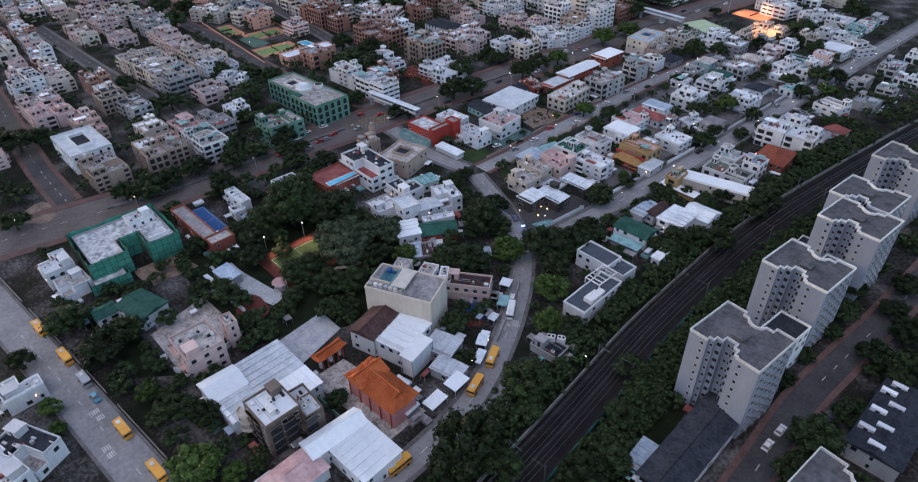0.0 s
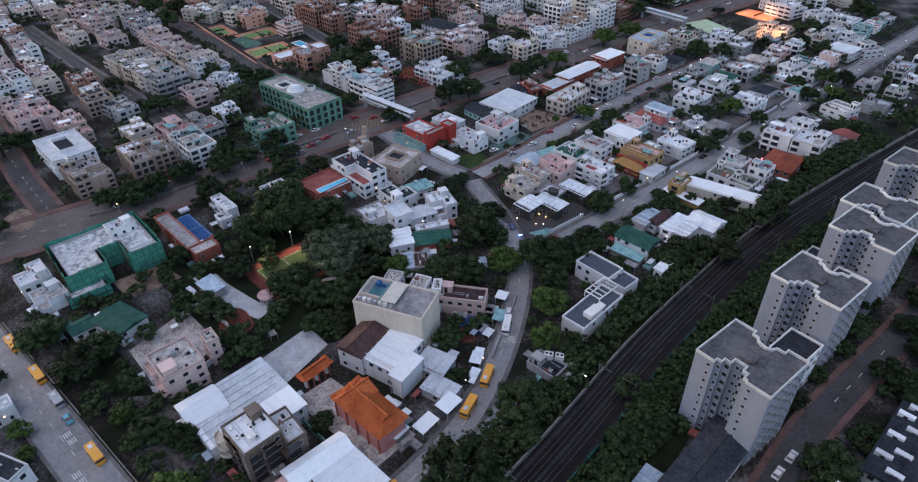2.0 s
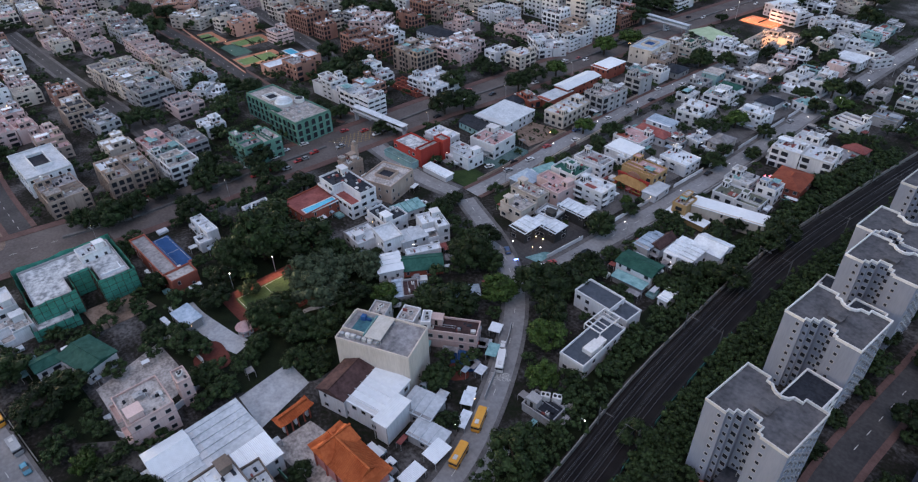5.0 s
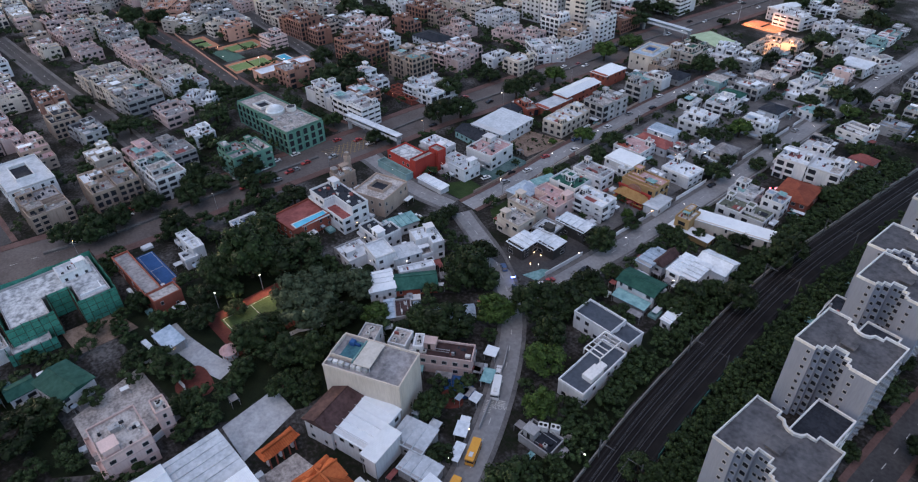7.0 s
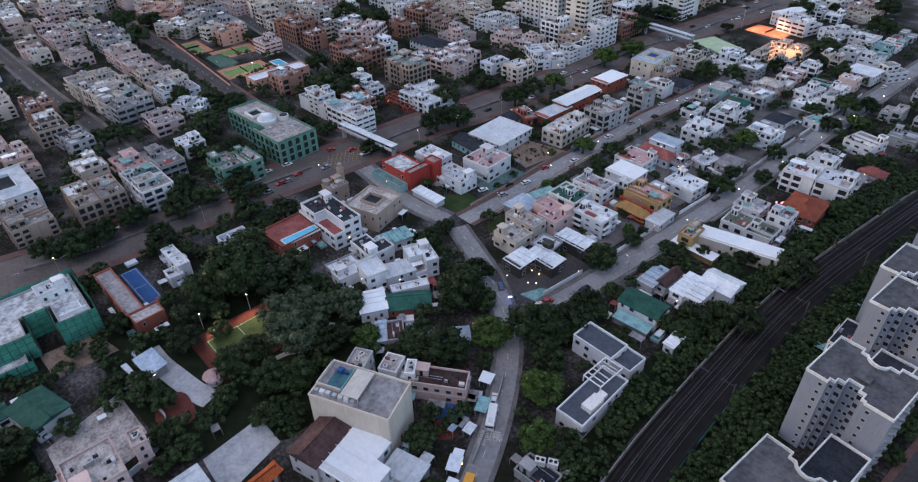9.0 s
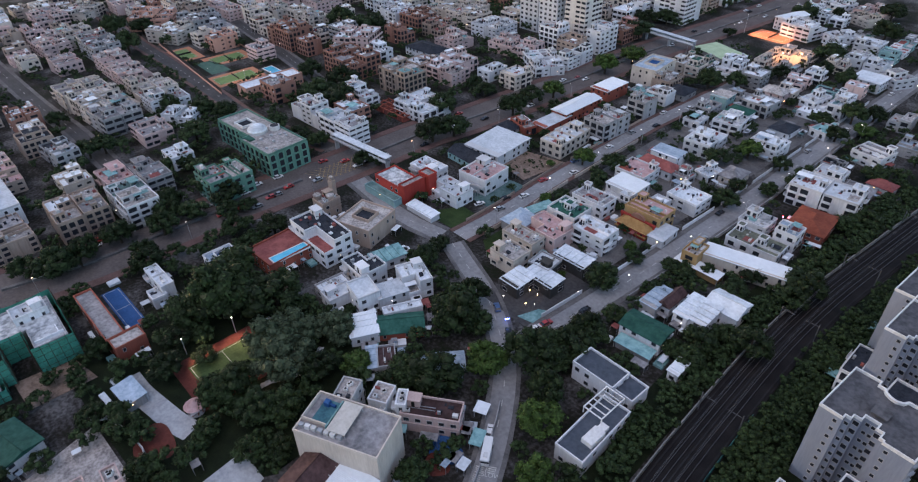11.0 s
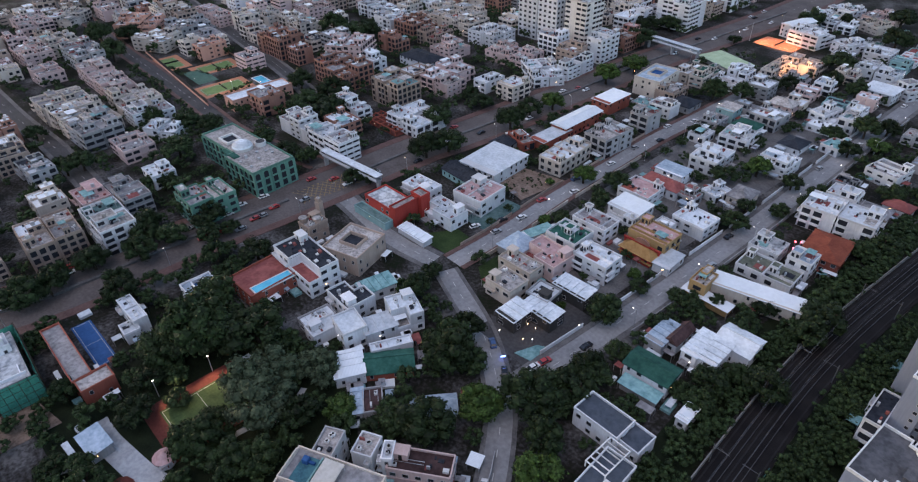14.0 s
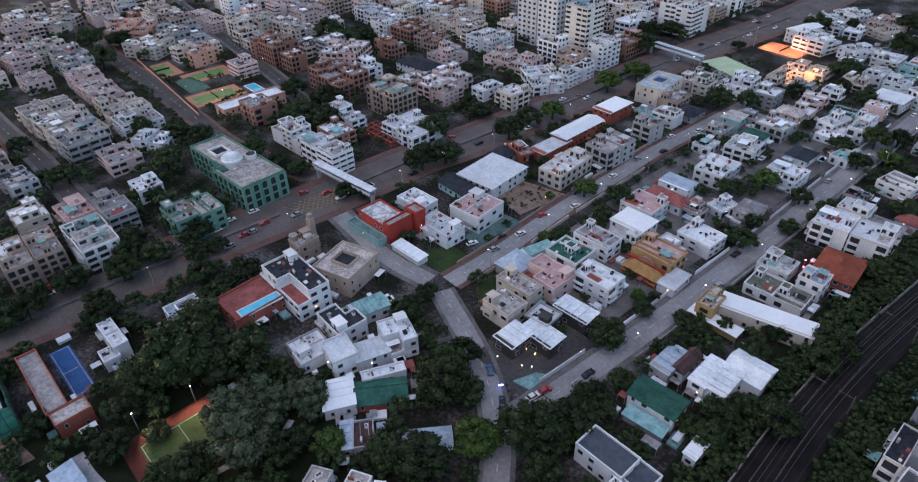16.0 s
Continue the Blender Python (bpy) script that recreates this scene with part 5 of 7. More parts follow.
# workshop group and houses by the railway
house(-52.8, 69.3, 4.7, 12.3, 6.0, 5, "w", "L", "sheet")
house(-47.9, 70.3, 5.2, 12.0, 6.0, 5, "w", "L", "sheet")
house(-46.2, 79.4, 10.7, 9.7, 6.8, 5, "w", "L", "gable", near=False)
house(-59.4, 69.1, 3.9, 9.6, 6.0, 4, "w", "N", "gable")
house(-62.6, 65.9, 5.6, 11.3, 5.2, 4, "g", "B", "sheet")
house(-56.0, 51.7, 13.3, 8.2, 6.0, 8, "w", "T", "ridge")
house(-54.3, 44.7, 12.1, 4.6, 3.0, 9, "g", "A", "canopy")
house(-40.4, 46.4, 3.1, 6.2, 4.5, 5, "w", "W", "sheet")

# villa group
house(-131.5, -11.9, 6.1, 9.7, 4.5, 0, "w", "L", "flat")
house(-124.8, -6.1, 9.7, 7.7, 7.5, -7, "w", "L", "deck")
house(-120.8, 1.8, 7.3, 10.1, 5.2, -15, "w", "L", "sheet")
house(-120.5, 11.1, 11.3, 9.3, 7.5, -15, "w", "L", "flat")
house(-136.9, 1.5, 12.5, 10.4, 6.8, 2, "w", "D", "flat")
house(-112.7, -13.8, 10.2, 8.6, 4.5, -24, "w", "W", "sheet")
house(-106.7, -3.8, 8.2, 13.9, 4.5, -31, "b", "T", "gable")
house(-99.7, -18.8, 8.8, 3.1, 3.8, -31, "g", "B", "sheet")
house(-97.3, -15.2, 8.5, 5.4, 3.8, -29, "g", "N", "flat")
house(-86.3, -2.7, 6.5, 12.1, 3.0, -33, "g", "B", "gable")
house(-112.1, 0.5, 3.5, 12.6, 3.8, -20, "w", "L", "flat")

# pool block, flats, church
house(-165.0, -16.4, 14.7, 17.7, 6.0, 8, "b", "R", "deck")
house(-161.1, -1.7, 22.6, 11.9, 10.5, 4, "w", "D", "flat")
house(-159.7, 16.3, 15.4, 16.6, 8.2, 22, "s", "C", "court")
house(-181.5, 11.4, 6.7, 8.5, 7.5, 8, "s", "C", "flat")
house(-137.1, -11.0, 5.9, 10.6, 3.8, 0, "g", "L", "flat")
house(-138.3, 11.9, 7.1, 11.7, 4.5, -8, "w", "A", "sheet")
house(-175.1, -56.1, 14.1, 4.3, 6.8, 6, "w", "L", "flat")
house(-169.3, -59.1, 5.8, 4.7, 4.5, 4, "w", "L", "flat")
house(-173.1, -35.1, 7.8, 10.2, 6.8, 4, "w", "B", "court")

# red school, white villas
house(-177.8, 42.4, 15.5, 10.6, 7.5, 6, "v", "S", "deck", label="vivid red school with a patchy white flat roof")
house(-168.2, 43.6, 3.4, 11.4, 9.0, 6, "v", "C", "deck", blank=True)
house(-168.6, 52.0, 6.0, 4.6, 10.0, 6, "v", "C", "deck", blank=True)
house(-177.2, 34.9, 19.4, 4.0, 3.4, 6, "a", "Q", "deck")
house(-158.6, 56.6, 15.6, 9.3, 6.0, 5, "w", "L", "flat")
house(-156.2, 40.1, 14.5, 4.5, 3.0, 6, "w", "W", "sheet")
house(-180.2, 60.7, 13.9, 9.5, 5.2, 7, "w", "L", "flat")
house(-158.9, 74.1, 14.4, 15.4, 7.5, 10, "w", "P", "flat")
house(-177.6, 81.9, 19.9, 9.9, 5.2, 2, "a", "D", "gable", near=False)
house(-176.6, 97.4, 19.5, 23.4, 6.0, 9, "w", "L", "sheet", near=False)
house(-160.1, 124.9, 11.6, 23.7, 7.5, 9, "c", "L", "flat", near=False)
house(-186.4, 122.9, 14.3, 7.4, 5.2, -13, "b", "C", "flat", near=False)
house(-179.4, 135.5, 8.6, 19.4, 4.5, 3, "b", "L", "sheet", near=False)
house(-181.9, 155.7, 9.3, 28.5, 6.8, 5, "b", "W", "ridge", near=False)
house(-186.6, 186.4, 10.7, 18.1, 6.8, 3, "b", "W", "sheet", near=False)
house(-157.4, 150.3, 13.3, 19.7, 9.8, 2, "g", "C", "flat", near=False)
house(-159.9, 180.2, 10.7, 11.5, 9.0, 4, "g", "C", "flat", near=False)
house(-186.8, 224.0, 14.7, 24.0, 9.8, 10, "c", "B", "court", near=False)
house(-180.5, 254.3, 18.2, 24.2, 6.0, 6, "c", "T", "flat", near=False)
house(-174.2, 220.9, 11.2, 16.4, 6.0, 7, "s", "C", "flat", near=False)
house(-182.5, 285.7, 30.2, 17.9, 3.0, -16, "g", "E", "canopy", near=False)
house(-144.5, 257.8, 12.1, 13.4, 8.2, 6, "g", "L", "flat", near=False)

# lit club
house(-156.3, 293.0, 7.1, 23.3, 6.0, 5, "c", "C", "flat", near=False)
house(-148.9, 309.7, 21.3, 15.5, 6.0, 5, "c", "C", "flat", near=False)
house(-168.7, 357.0, 20.5, 19.1, 9.0, -7, "w", "W", "flat", near=False)
house(-183.6, 368.9, 9.3, 22.3, 9.0, -10, "w", "W", "ridge", near=False)
house(-115.6, 329.7, 22.1, 17.2, 6.8, 4, "w", "L", "flat", near=False)
house(-128.1, 361.5, 14.5, 16.1, 8.2, 4, "w", "L", "flat", near=False)
house(-145.3, 362.4, 12.9, 20.9, 6.8, -20, "w", "L", "flat", near=False)
house(-156.6, 431.6, 20.6, 23.5, 6.8, 2, "p", "G", "flat", near=False)
house(-181.9, 430.2, 18.7, 20.2, 6.8, -9, "w", "L", "flat", near=False)
house(-154.6, 413.1, 18.1, 13.4, 6.0, -19, "c", "M", "flat", near=False)
house(-94.9, 315.4, 15.1, 13.8, 6.8, -23, "w", "L", "flat", near=False)
house(-102.0, 302.0, 15.2, 13.8, 6.0, 0, "w", "L", "sheet", near=False)

# across the avenue
green_block(-248.0, 12.3, 50.0, 19.9, 12.0, 8)
house(-223.6, -13.6, 15.4, 18.8, 11.5, 6, "e", "C", "flat", near=False)
house(-230.7, -48.5, 23.2, 13.4, 11.2, 6, "w", "Q", "flat", near=False)
house(-235.0, -68.0, 20.0, 19.0, 10.5, 4, "s", "G", "flat", near=False)
house(-266.4, -95.4, 29.2, 18.0, 9.5, 6, "w", "L", "court", near=False)
house(-237.7, -93.0, 20.6, 15.0, 8.0, 7, "s", "G", "flat", near=False)
house(-329.0, -100.0, 35.4, 20.0, 8.5, 6, "p", "P", "flat", near=False)
house(-374.5, -102.0, 19.1, 16.6, 11.5, 8, "w", "N", "flat", near=False)
house(-260.8, -49.0, 15.9, 11.4, 9.0, 7, "p", "P", "flat", near=False)
house(-252.1, -36.6, 26.9, 10.8, 9.0, 5, "g", "G", "flat", near=False)
house(-266.6, -63.8, 17.9, 11.5, 8.2, 6, "c", "W", "flat", near=False)
house(-262.5, -20.8, 12.0, 10.9, 8.2, 5, "w", "L", "flat", near=False)
house(-262.9, 49.3, 28.3, 11.2, 10.5, 6, "w", "G", "flat", near=False)
house(-236.5, 51.1, 25.5, 12.1, 10.5, 6, "w", "G", "flat", near=False)
house(-265.5, 77.9, 19.9, 8.7, 11.2, 6, "w", "L", "flat", near=False)
house(-234.7, 96.6, 22.5, 20.1, 7.5, 6, "w", "L", "flat", near=False)
house(-267.0, 106.2, 22.2, 15.7, 12.8, 5, "s", "A", "flat", near=False)
house(-335.3, 118.4, 23.8, 22.5, 14.2, 35, "p", "L", "flat", near=False)
house(-362.0, 122.9, 14.5, 14.8, 12.0, 8, "g", "W", "flat", near=False)
house(-311.2, 99.5, 29.2, 20.4, 12.0, 5, "r", "G", "flat", near=False)
house(-381.8, 93.9, 28.0, 18.0, 12.8, 5, "r", "G", "flat", near=False)
house(-415.6, 92.5, 26.7, 13.5, 9.8, 6, "c", "C", "flat", near=False)
house(-314.4, 120.6, 16.1, 10.6, 9.0, 6, "w", "W", "flat", near=False)
house(-304.0, 149.8, 25.1, 14.6, 6.8, 7, "w", "D", "hip", near=False)
house(-306.3, 173.0, 18.0, 19.0, 8.2, 5, "p", "C", "flat", near=False)
house(-331.3, 179.8, 17.7, 16.7, 9.0, 10, "s", "R", "flat", near=False)
house(-354.6, 180.5, 20.5, 21.6, 10.5, 5, "r", "C", "flat", near=False)
house(-377.3, 177.5, 18.3, 19.7, 9.0, 5, "w", "L", "flat", near=False)
house(-273.1, 150.8, 18.1, 14.6, 10.5, 5, "p", "L", "flat", near=False)
house(-263.1, 134.6, 21.1, 14.7, 9.0, 9, "p", "C", "flat", near=False)
house(-308.2, 209.1, 22.7, 22.4, 8.2, 9, "w", "L", "flat", near=False)
house(-271.9, 196.2, 29.9, 21.1, 6.8, 8, "p", "C", "flat", near=False)
house(-239.5, 188.6, 26.9, 18.3, 8.2, -27, "w", "L", "flat", near=False)
house(-231.5, 207.6, 8.5, 25.1, 8.2, 6, "w", "D", "flat", near=False)
house(-230.8, 158.2, 12.1, 14.0, 9.0, 5, "c", "L", "flat", near=False)
house(-248.6, 156.1, 10.4, 15.2, 6.8, 4, "w", "L", "flat", near=False)
house(-238.3, 238.3, 11.7, 18.1, 15.0, 5, "w", "T", "flat", near=False)
house(-242.9, 266.4, 14.1, 23.1, 9.8, 4, "r", "P", "flat", near=False)
house(-262.0, 246.0, 17.0, 18.0, 31.0, 5, "k", "B", "flat", near=False)
house(-291.0, 240.0, 33.0, 15.0, 44.0, 5, "w", "C", "flat", near=False, label="white high-rise block of flats with rows of small windows")
house(-247.2, 328.2, 25.0, 22.0, 18.0, 5, "w", "R", "flat", near=False)

# upper left quarter
house(-370.8, -37.6, 24.6, 23.8, 10.5, 5, "c", "G", "flat", near=False)
house(-343.5, -32.6, 32.9, 24.3, 10.5, 10, "c", "C", "flat", near=False)
house(-324.0, -32.2, 23.2, 19.3, 9.8, 8, "g", "G", "flat", near=False)
house(-298.5, -22.3, 19.1, 14.5, 9.8, 6, "p", "G", "flat", near=False)
house(-352.1, -5.8, 27.1, 20.9, 9.0, 5, "c", "C", "flat", near=False)
house(-333.1, -4.2, 14.8, 21.6, 8.2, 5, "w", "G", "flat", near=False)
house(-306.2, -4.2, 16.9, 13.0, 6.8, 42, "w", "W", "flat", near=False)
house(-396.3, -9.9, 54.1, 16.4, 8.2, 5, "p", "C", "flat", near=False)
house(-430.0, -34.5, 16.6, 14.6, 8.2, 10, "p", "G", "flat", near=False)
house(-444.6, -10.5, 28.1, 17.7, 11.2, 7, "g", "R", "flat", near=False)
house(-484.0, -17.4, 23.9, 20.2, 9.0, 8, "c", "C", "flat", near=False)
house(-487.6, 36.1, 25.7, 28.3, 11.2, -34, "o", "C", "flat", near=False)
house(-447.7, 35.9, 25.2, 20.6, 9.0, 33, "c", "W", "flat", near=False)
house(-459.1, 61.4, 29.3, 24.2, 9.8, 5, "g", "G", "flat", near=False)
house(-478.8, 86.3, 37.5, 14.7, 8.2, 8, "p", "G", "flat", near=False)
house(-406.4, 56.0, 10.9, 18.0, 9.0, 6, "o", "C", "flat", near=False)
house(-318.6, 50.0, 11.0, 35.0, 6.5, 3, "o", "L", "deck", near=False, label="long salmon-pink clubhouse with a pale roof terrace")
house(-476.2, -34.9, 30.7, 17.4, 8.2, 8, "p", "C", "flat", near=False)
house(-299.8, -62.2, 20.6, 11.1, 9.0, 10, "g", "D", "flat", near=False)
house(-546.3, -23.0, 31.6, 21.8, 9.0, 5, "p", "G", "flat", near=False)
house(-549.4, 1.1, 21.4, 24.7, 8.2, 43, "c", "G", "flat", near=False)
house(-544.1, 28.0, 21.5, 14.3, 8.2, 5, "p", "G", "flat", near=False)
house(-360.9, 218.0, 36.8, 33.5, 9.0, 5, "c", "C", "flat", near=False)
house(-335.2, 211.8, 20.3, 21.1, 9.0, 6, "c", "C", "flat", near=False)
house(-443.6, 114.3, 21.9, 17.9, 9.0, 10, "c", "G", "flat", near=False)
house(-443.8, 150.0, 24.8, 22.1, 9.0, 2, "p", "C", "flat", near=False)
house(-409.5, 184.2, 24.5, 18.4, 9.0, 5, "w", "G", "flat", near=False)
house(-416.8, 124.2, 28.8, 16.7, 9.0, 6, "c", "W", "flat", near=False)

# modern houses by the bus road
house(-117.4, -145.3, 8.6, 10.3, 6.0, 8, "w", "L", "flat")
house(-93.0, -147.5, 15.3, 9.2, 6.8, 31, "w", "D", "flat")
house(-88.1, -154.1, 14.1, 8.6, 6.8, 20, "w", "L", "flat")

# park shelter and school roof
house(-131.9, -78.4, 9.9, 6.3, 3.8, 10, "g", "B", "canopy")


# ---- trees ----
def crown_mesh(name, seed, tone, lumps, cards=48):
    """A crown 1 m across and about 0.9 m high: uneven clumps of leaves round a dark heart, with gaps between."""
    rng = random.Random(seed)
    s = Shape()
    ico = bmesh.new()
    bmesh.ops.create_icosphere(ico, subdivisions=1, radius=1)
    iv = [v.co.copy() for v in ico.verts]
    fc = [tuple(v.index for v in f.verts) for f in ico.faces]
    ico.free()
    for i in range(lumps):
        a, r = rng.uniform(0, math.tau), math.sqrt(rng.random()) * 0.40
        zz = 0.20 + (0.52 * math.sqrt(max(0.0, 1 - (r / 0.46) ** 2))) * rng.uniform(0.35, 1.0)
        c = Vector((math.cos(a) * r, math.sin(a) * r, zz))
        R = rng.uniform(0.09, 0.15)
        s.faces([c + Vector((v.x * R, v.y * R, v.z * R * 0.8)) * rng.uniform(0.65, 1.05) for v in iv], fc)
        for _ in range(cards):
            d = Vector((rng.gauss(0, 1), rng.gauss(0, 1), rng.gauss(0.45, 0.8))).normalized()
            p = c + Vector((d.x, d.y, d.z * 0.85)) * R * rng.uniform(0.85, 1.25)
            u = d.orthogonal().normalized()
            w = d.cross(u)
            t = rng.uniform(0, math.tau)
            u, w = u * math.cos(t) + w * math.sin(t), w * math.cos(t) - u * math.sin(t)
            k = rng.uniform(0.013, 0.027) * (1.35 if cards < 30 else 1)
            u, w = (u + d * rng.uniform(-0.7, 0.7)) * k, (w + d * rng.uniform(-0.7, 0.7)) * k
            s.faces([p - u - w, p + u - w * 0.4, p + u * 0.6 + w, p - u * 0.5 + w * 0.8], [(0, 1, 2, 3)])
    return s.mesh(name, LEAF[tone])


def trunk_mesh(seed):
    rng = random.Random(seed)
    s = Shape().tube(0, 0, 0, 0.3, 0.045, 0.03, n=7)
    for _ in range(5):
        a = rng.uniform(0, math.tau)
        r = rng.uniform(0.15, 0.33)
        s.bar((0, 0, rng.uniform(0.16, 0.28)), (math.cos(a) * r, math.sin(a) * r, rng.uniform(0.4, 0.6)), 0.022)
    return s.mesh("trunk", BARK)


CROWNS = {k: [(crown_mesh("crown", 10 * i + j, i, 34 + 3 * j), trunk_mesh(10 * i + j)) for j in range(4)] for i, k in enumerate("abc")}
TREE_WORD = dict(a="dark green broadleaf tree with a dense rounded crown", b="bright green broadleaf tree with a full crown", c="pale olive-green tree with a wide spreading crown")
TREES = []
TREE_RNG = random.Random(5)


def tree(x, y, size, tone="a", tall=1.0):
    crown, trunk = TREE_RNG.choice(CROWNS[tone])
    ob = thing("tree", x, y, 0, 0, TREE_WORD[tone], "tree")
    ob.matrix_basis = pose(x, y, 0, 0, 0, TREE_RNG.uniform(0, 360)) @ Matrix.Diagonal((size * TREE_RNG.uniform(0.9, 1.15), size * TREE_RNG.uniform(0.9, 1.15), size * tall * TREE_RNG.uniform(0.85, 1.1), 1))
    part("trunk", trunk, None, ob)
    part("crown", crown, None, ob)
    TREES.append((x, y, size))
    return ob


def free(x, y, r, roads=True):
    """Whether a disc of radius r misses the plots and roads."""
    for px, py, w, d, rot in PLOTS:
        if abs(px - x) + abs(py - y) < 90:
            c, s = math.cos(radians(rot)), math.sin(radians(rot))
            u, v = (x - px) * c + (y - py) * s, (y - py) * c - (x - px) * s
            if abs(u) < w / 2 + r and abs(v) < d / 2 + r:
                return False
    return not roads or all(near_line(x, y, line) > half + r for line, half in LANES)


WOOD = Shape()
WOOD_CROWNS = [crown_mesh("crown", 90 + j, 0, 18, 26) for j in range(4)]


LIGHT_CROWNS = [crown_mesh("crown", 70 + j, 0, 12, 11) for j in range(4)]


def thicket(x, y, size, tone_mesh):
    """Adds one more crown to the joined woodland."""
    if x < -226 or y > 250:
        tone_mesh = LIGHT_CROWNS[int(size * 97) % 4]
    a = TREE_RNG.uniform(0, math.tau)
    c, s = math.cos(a) * size, math.sin(a) * size
    n = len(WOOD.v)
    WOOD.v += [(x + v.co.x * c - v.co.y * s, y + v.co.x * s + v.co.y * c, v.co.z * size * 0.95) for v in tone_mesh.vertices]
    WOOD.f += [tuple(n + i for i in p.vertices) for p in tone_mesh.polygons]
    WOOD.v += [(x - 0.2, y, 0), (x + 0.2, y, 0), (x, y + 0.2, 0), (x, y, size * 0.5)]
    k = len(WOOD.v) - 4
    WOOD.f += [(k, k + 1, k + 3), (k + 1, k + 2, k + 3), (k + 2, k, k + 3)]
    TREES.append((x, y, size))


def grove(x0, y0, x1, y1, count, size, seed, tones="aaab", clear=0.0):
    rng = random.Random(seed)
    for _ in range(count):
        x, y, s = rng.uniform(x0, x1), rng.uniform(y0, y1), size * rng.uniform(0.7, 1.25)
        if free(x, y, s * (0.28 if x > -226 else 0.16) + clear) and all(math.hypot(x - a, y - b) > (s + c) * 0.22 for a, b, c in TREES):
            thicket(x, y, s, rng.choice(WOOD_CROWNS))


# ---- vehicles ----
def car(x, y, rot, paint, label, long=4.4, cat="car"):
    ob = thing("car", x, y, 0.06, rot, label, cat)
    L, w = long / 2, 0.88
    prof = [(-L, 0.35), (-L, 0.85), (-L + 0.5, 0.95), (L - 1.3, 0.92), (L - 0.1, 0.72), (L, 0.4)]
    s = Shape().faces([(a, -w, b) for a, b in prof] + [(a, w, b) for a, b in prof],
                      [(0, 1, 2, 3, 4, 5)[::-1], (6, 7, 8, 9, 10, 11)] + [(i, (i + 1) % 6, 6 + (i + 1) % 6, 6 + i) for i in range(6)])
    part("body", s, paint, ob)
    cab = [(-L + 0.25, 0.93), (-L + 0.8, 1.40), (L - 1.95, 1.42), (L - 1.2, 0.93)]
    s = Shape().faces([(a, -w + 0.08 + (b > 1) * 0.12, b) for a, b in cab] + [(a, w - 0.08 - (b > 1) * 0.12, b) for a, b in cab],
                      [(3, 2, 1, 0), (4, 5, 6, 7)] + [(i, (i + 1) % 4, 4 + (i + 1) % 4, 4 + i) for i in range(4)])
    part("cabin_glass", s, GLASS, ob)
    part("roof", Shape().box(-L + 0.8, -w + 0.2, 1.41, L - 1.95, w - 0.2, 1.46), paint, ob)
    for a in (-L + 0.8, L - 0.85):
        for b in (-w, w):
            wheel = Shape()
            n = 10
            c = [(math.cos(i * math.tau / n) * 0.32, math.sin(i * math.tau / n) * 0.32 + 0.32) for i in range(n)]
            wheel.faces([(a + p, b - 0.1, q) for p, q in c] + [(a + p, b + 0.1, q) for p, q in c],
                        [tuple(range(n)), tuple(range(2 * n - 1, n - 1, -1))] + [(i, n + i, n + (i + 1) % n, (i + 1) % n) for i in range(n)])
            part("wheel", wheel, BLACK, ob)
    return ob


def bus(x, y, rot, paint, label, long=7.2):
    ob = thing("bus", x, y, 0.06, rot, label, "bus")
    L, w = long / 2, 1.15
    s = Shape().prism([(-L, -w), (L - 0.25, -w), (L, -w + 0.25), (L, w - 0.25), (L - 0.25, w), (-L, w)], 0.4, 1.5)
    s.prism([(-L, -w), (L - 0.35, -w), (L - 0.12, -w + 0.25), (L - 0.12, w - 0.25), (L - 0.35, w), (-L, w)], 2.3, 2.75)
    part("body", s, paint, ob)
    part("cabin_glass", Shape().box(-L + 0.03, -w + 0.03, 1.5, L - 0.2, w - 0.03, 2.3), GLASS, ob)
    part("roof_vent", Shape().box(-L + 1, -0.5, 2.75, -L + 2.4, 0.5, 2.92), PLASTIC, ob)
    for a in (-L + 1.4, L - 1.5):
        for b in (-w, w):
            wheel = Shape()
            n = 10
            c = [(math.cos(i * math.tau / n) * 0.42, math.sin(i * math.tau / n) * 0.42 + 0.42) for i in range(n)]
            wheel.faces([(a + p, b - 0.12, q) for p, q in c] + [(a + p, b + 0.12, q) for p, q in c],
                        [tuple(range(n)), tuple(range(2 * n - 1, n - 1, -1))] + [(i, n + i, n + (i + 1) % n, (i + 1) % n) for i in range(n)])
            part("wheel", wheel, BLACK, ob)
    return ob


YELLOW = shade("bus_yellow", (0.62, 0.27, 0.03), (0.72, 0.34, 0.045), rough=0.35, spread=0.05, bump=0)
PAINTS = [(shade("car_white", (0.62, 0.62, 0.62), (0.70, 0.70, 0.70), rough=0.3, spread=0.05, bump=0), "white"),
          (shade("car_silver", (0.30, 0.31, 0.32), (0.38, 0.39, 0.40), rough=0.3, metal=0.3, spread=0.1, bump=0), "silver"),
          (shade("car_black", (0.012, 0.012, 0.014), (0.022, 0.022, 0.025), rough=0.25, spread=0.1, bump=0), "black"),
          (shade("car_blue", (0.03, 0.07, 0.16), (0.05, 0.10, 0.22), rough=0.3, spread=0.1, bump=0), "blue"),
          (shade("car_red", (0.34, 0.03, 0.03), (0.42, 0.05, 0.05), rough=0.3, spread=0.1, bump=0), "red")]
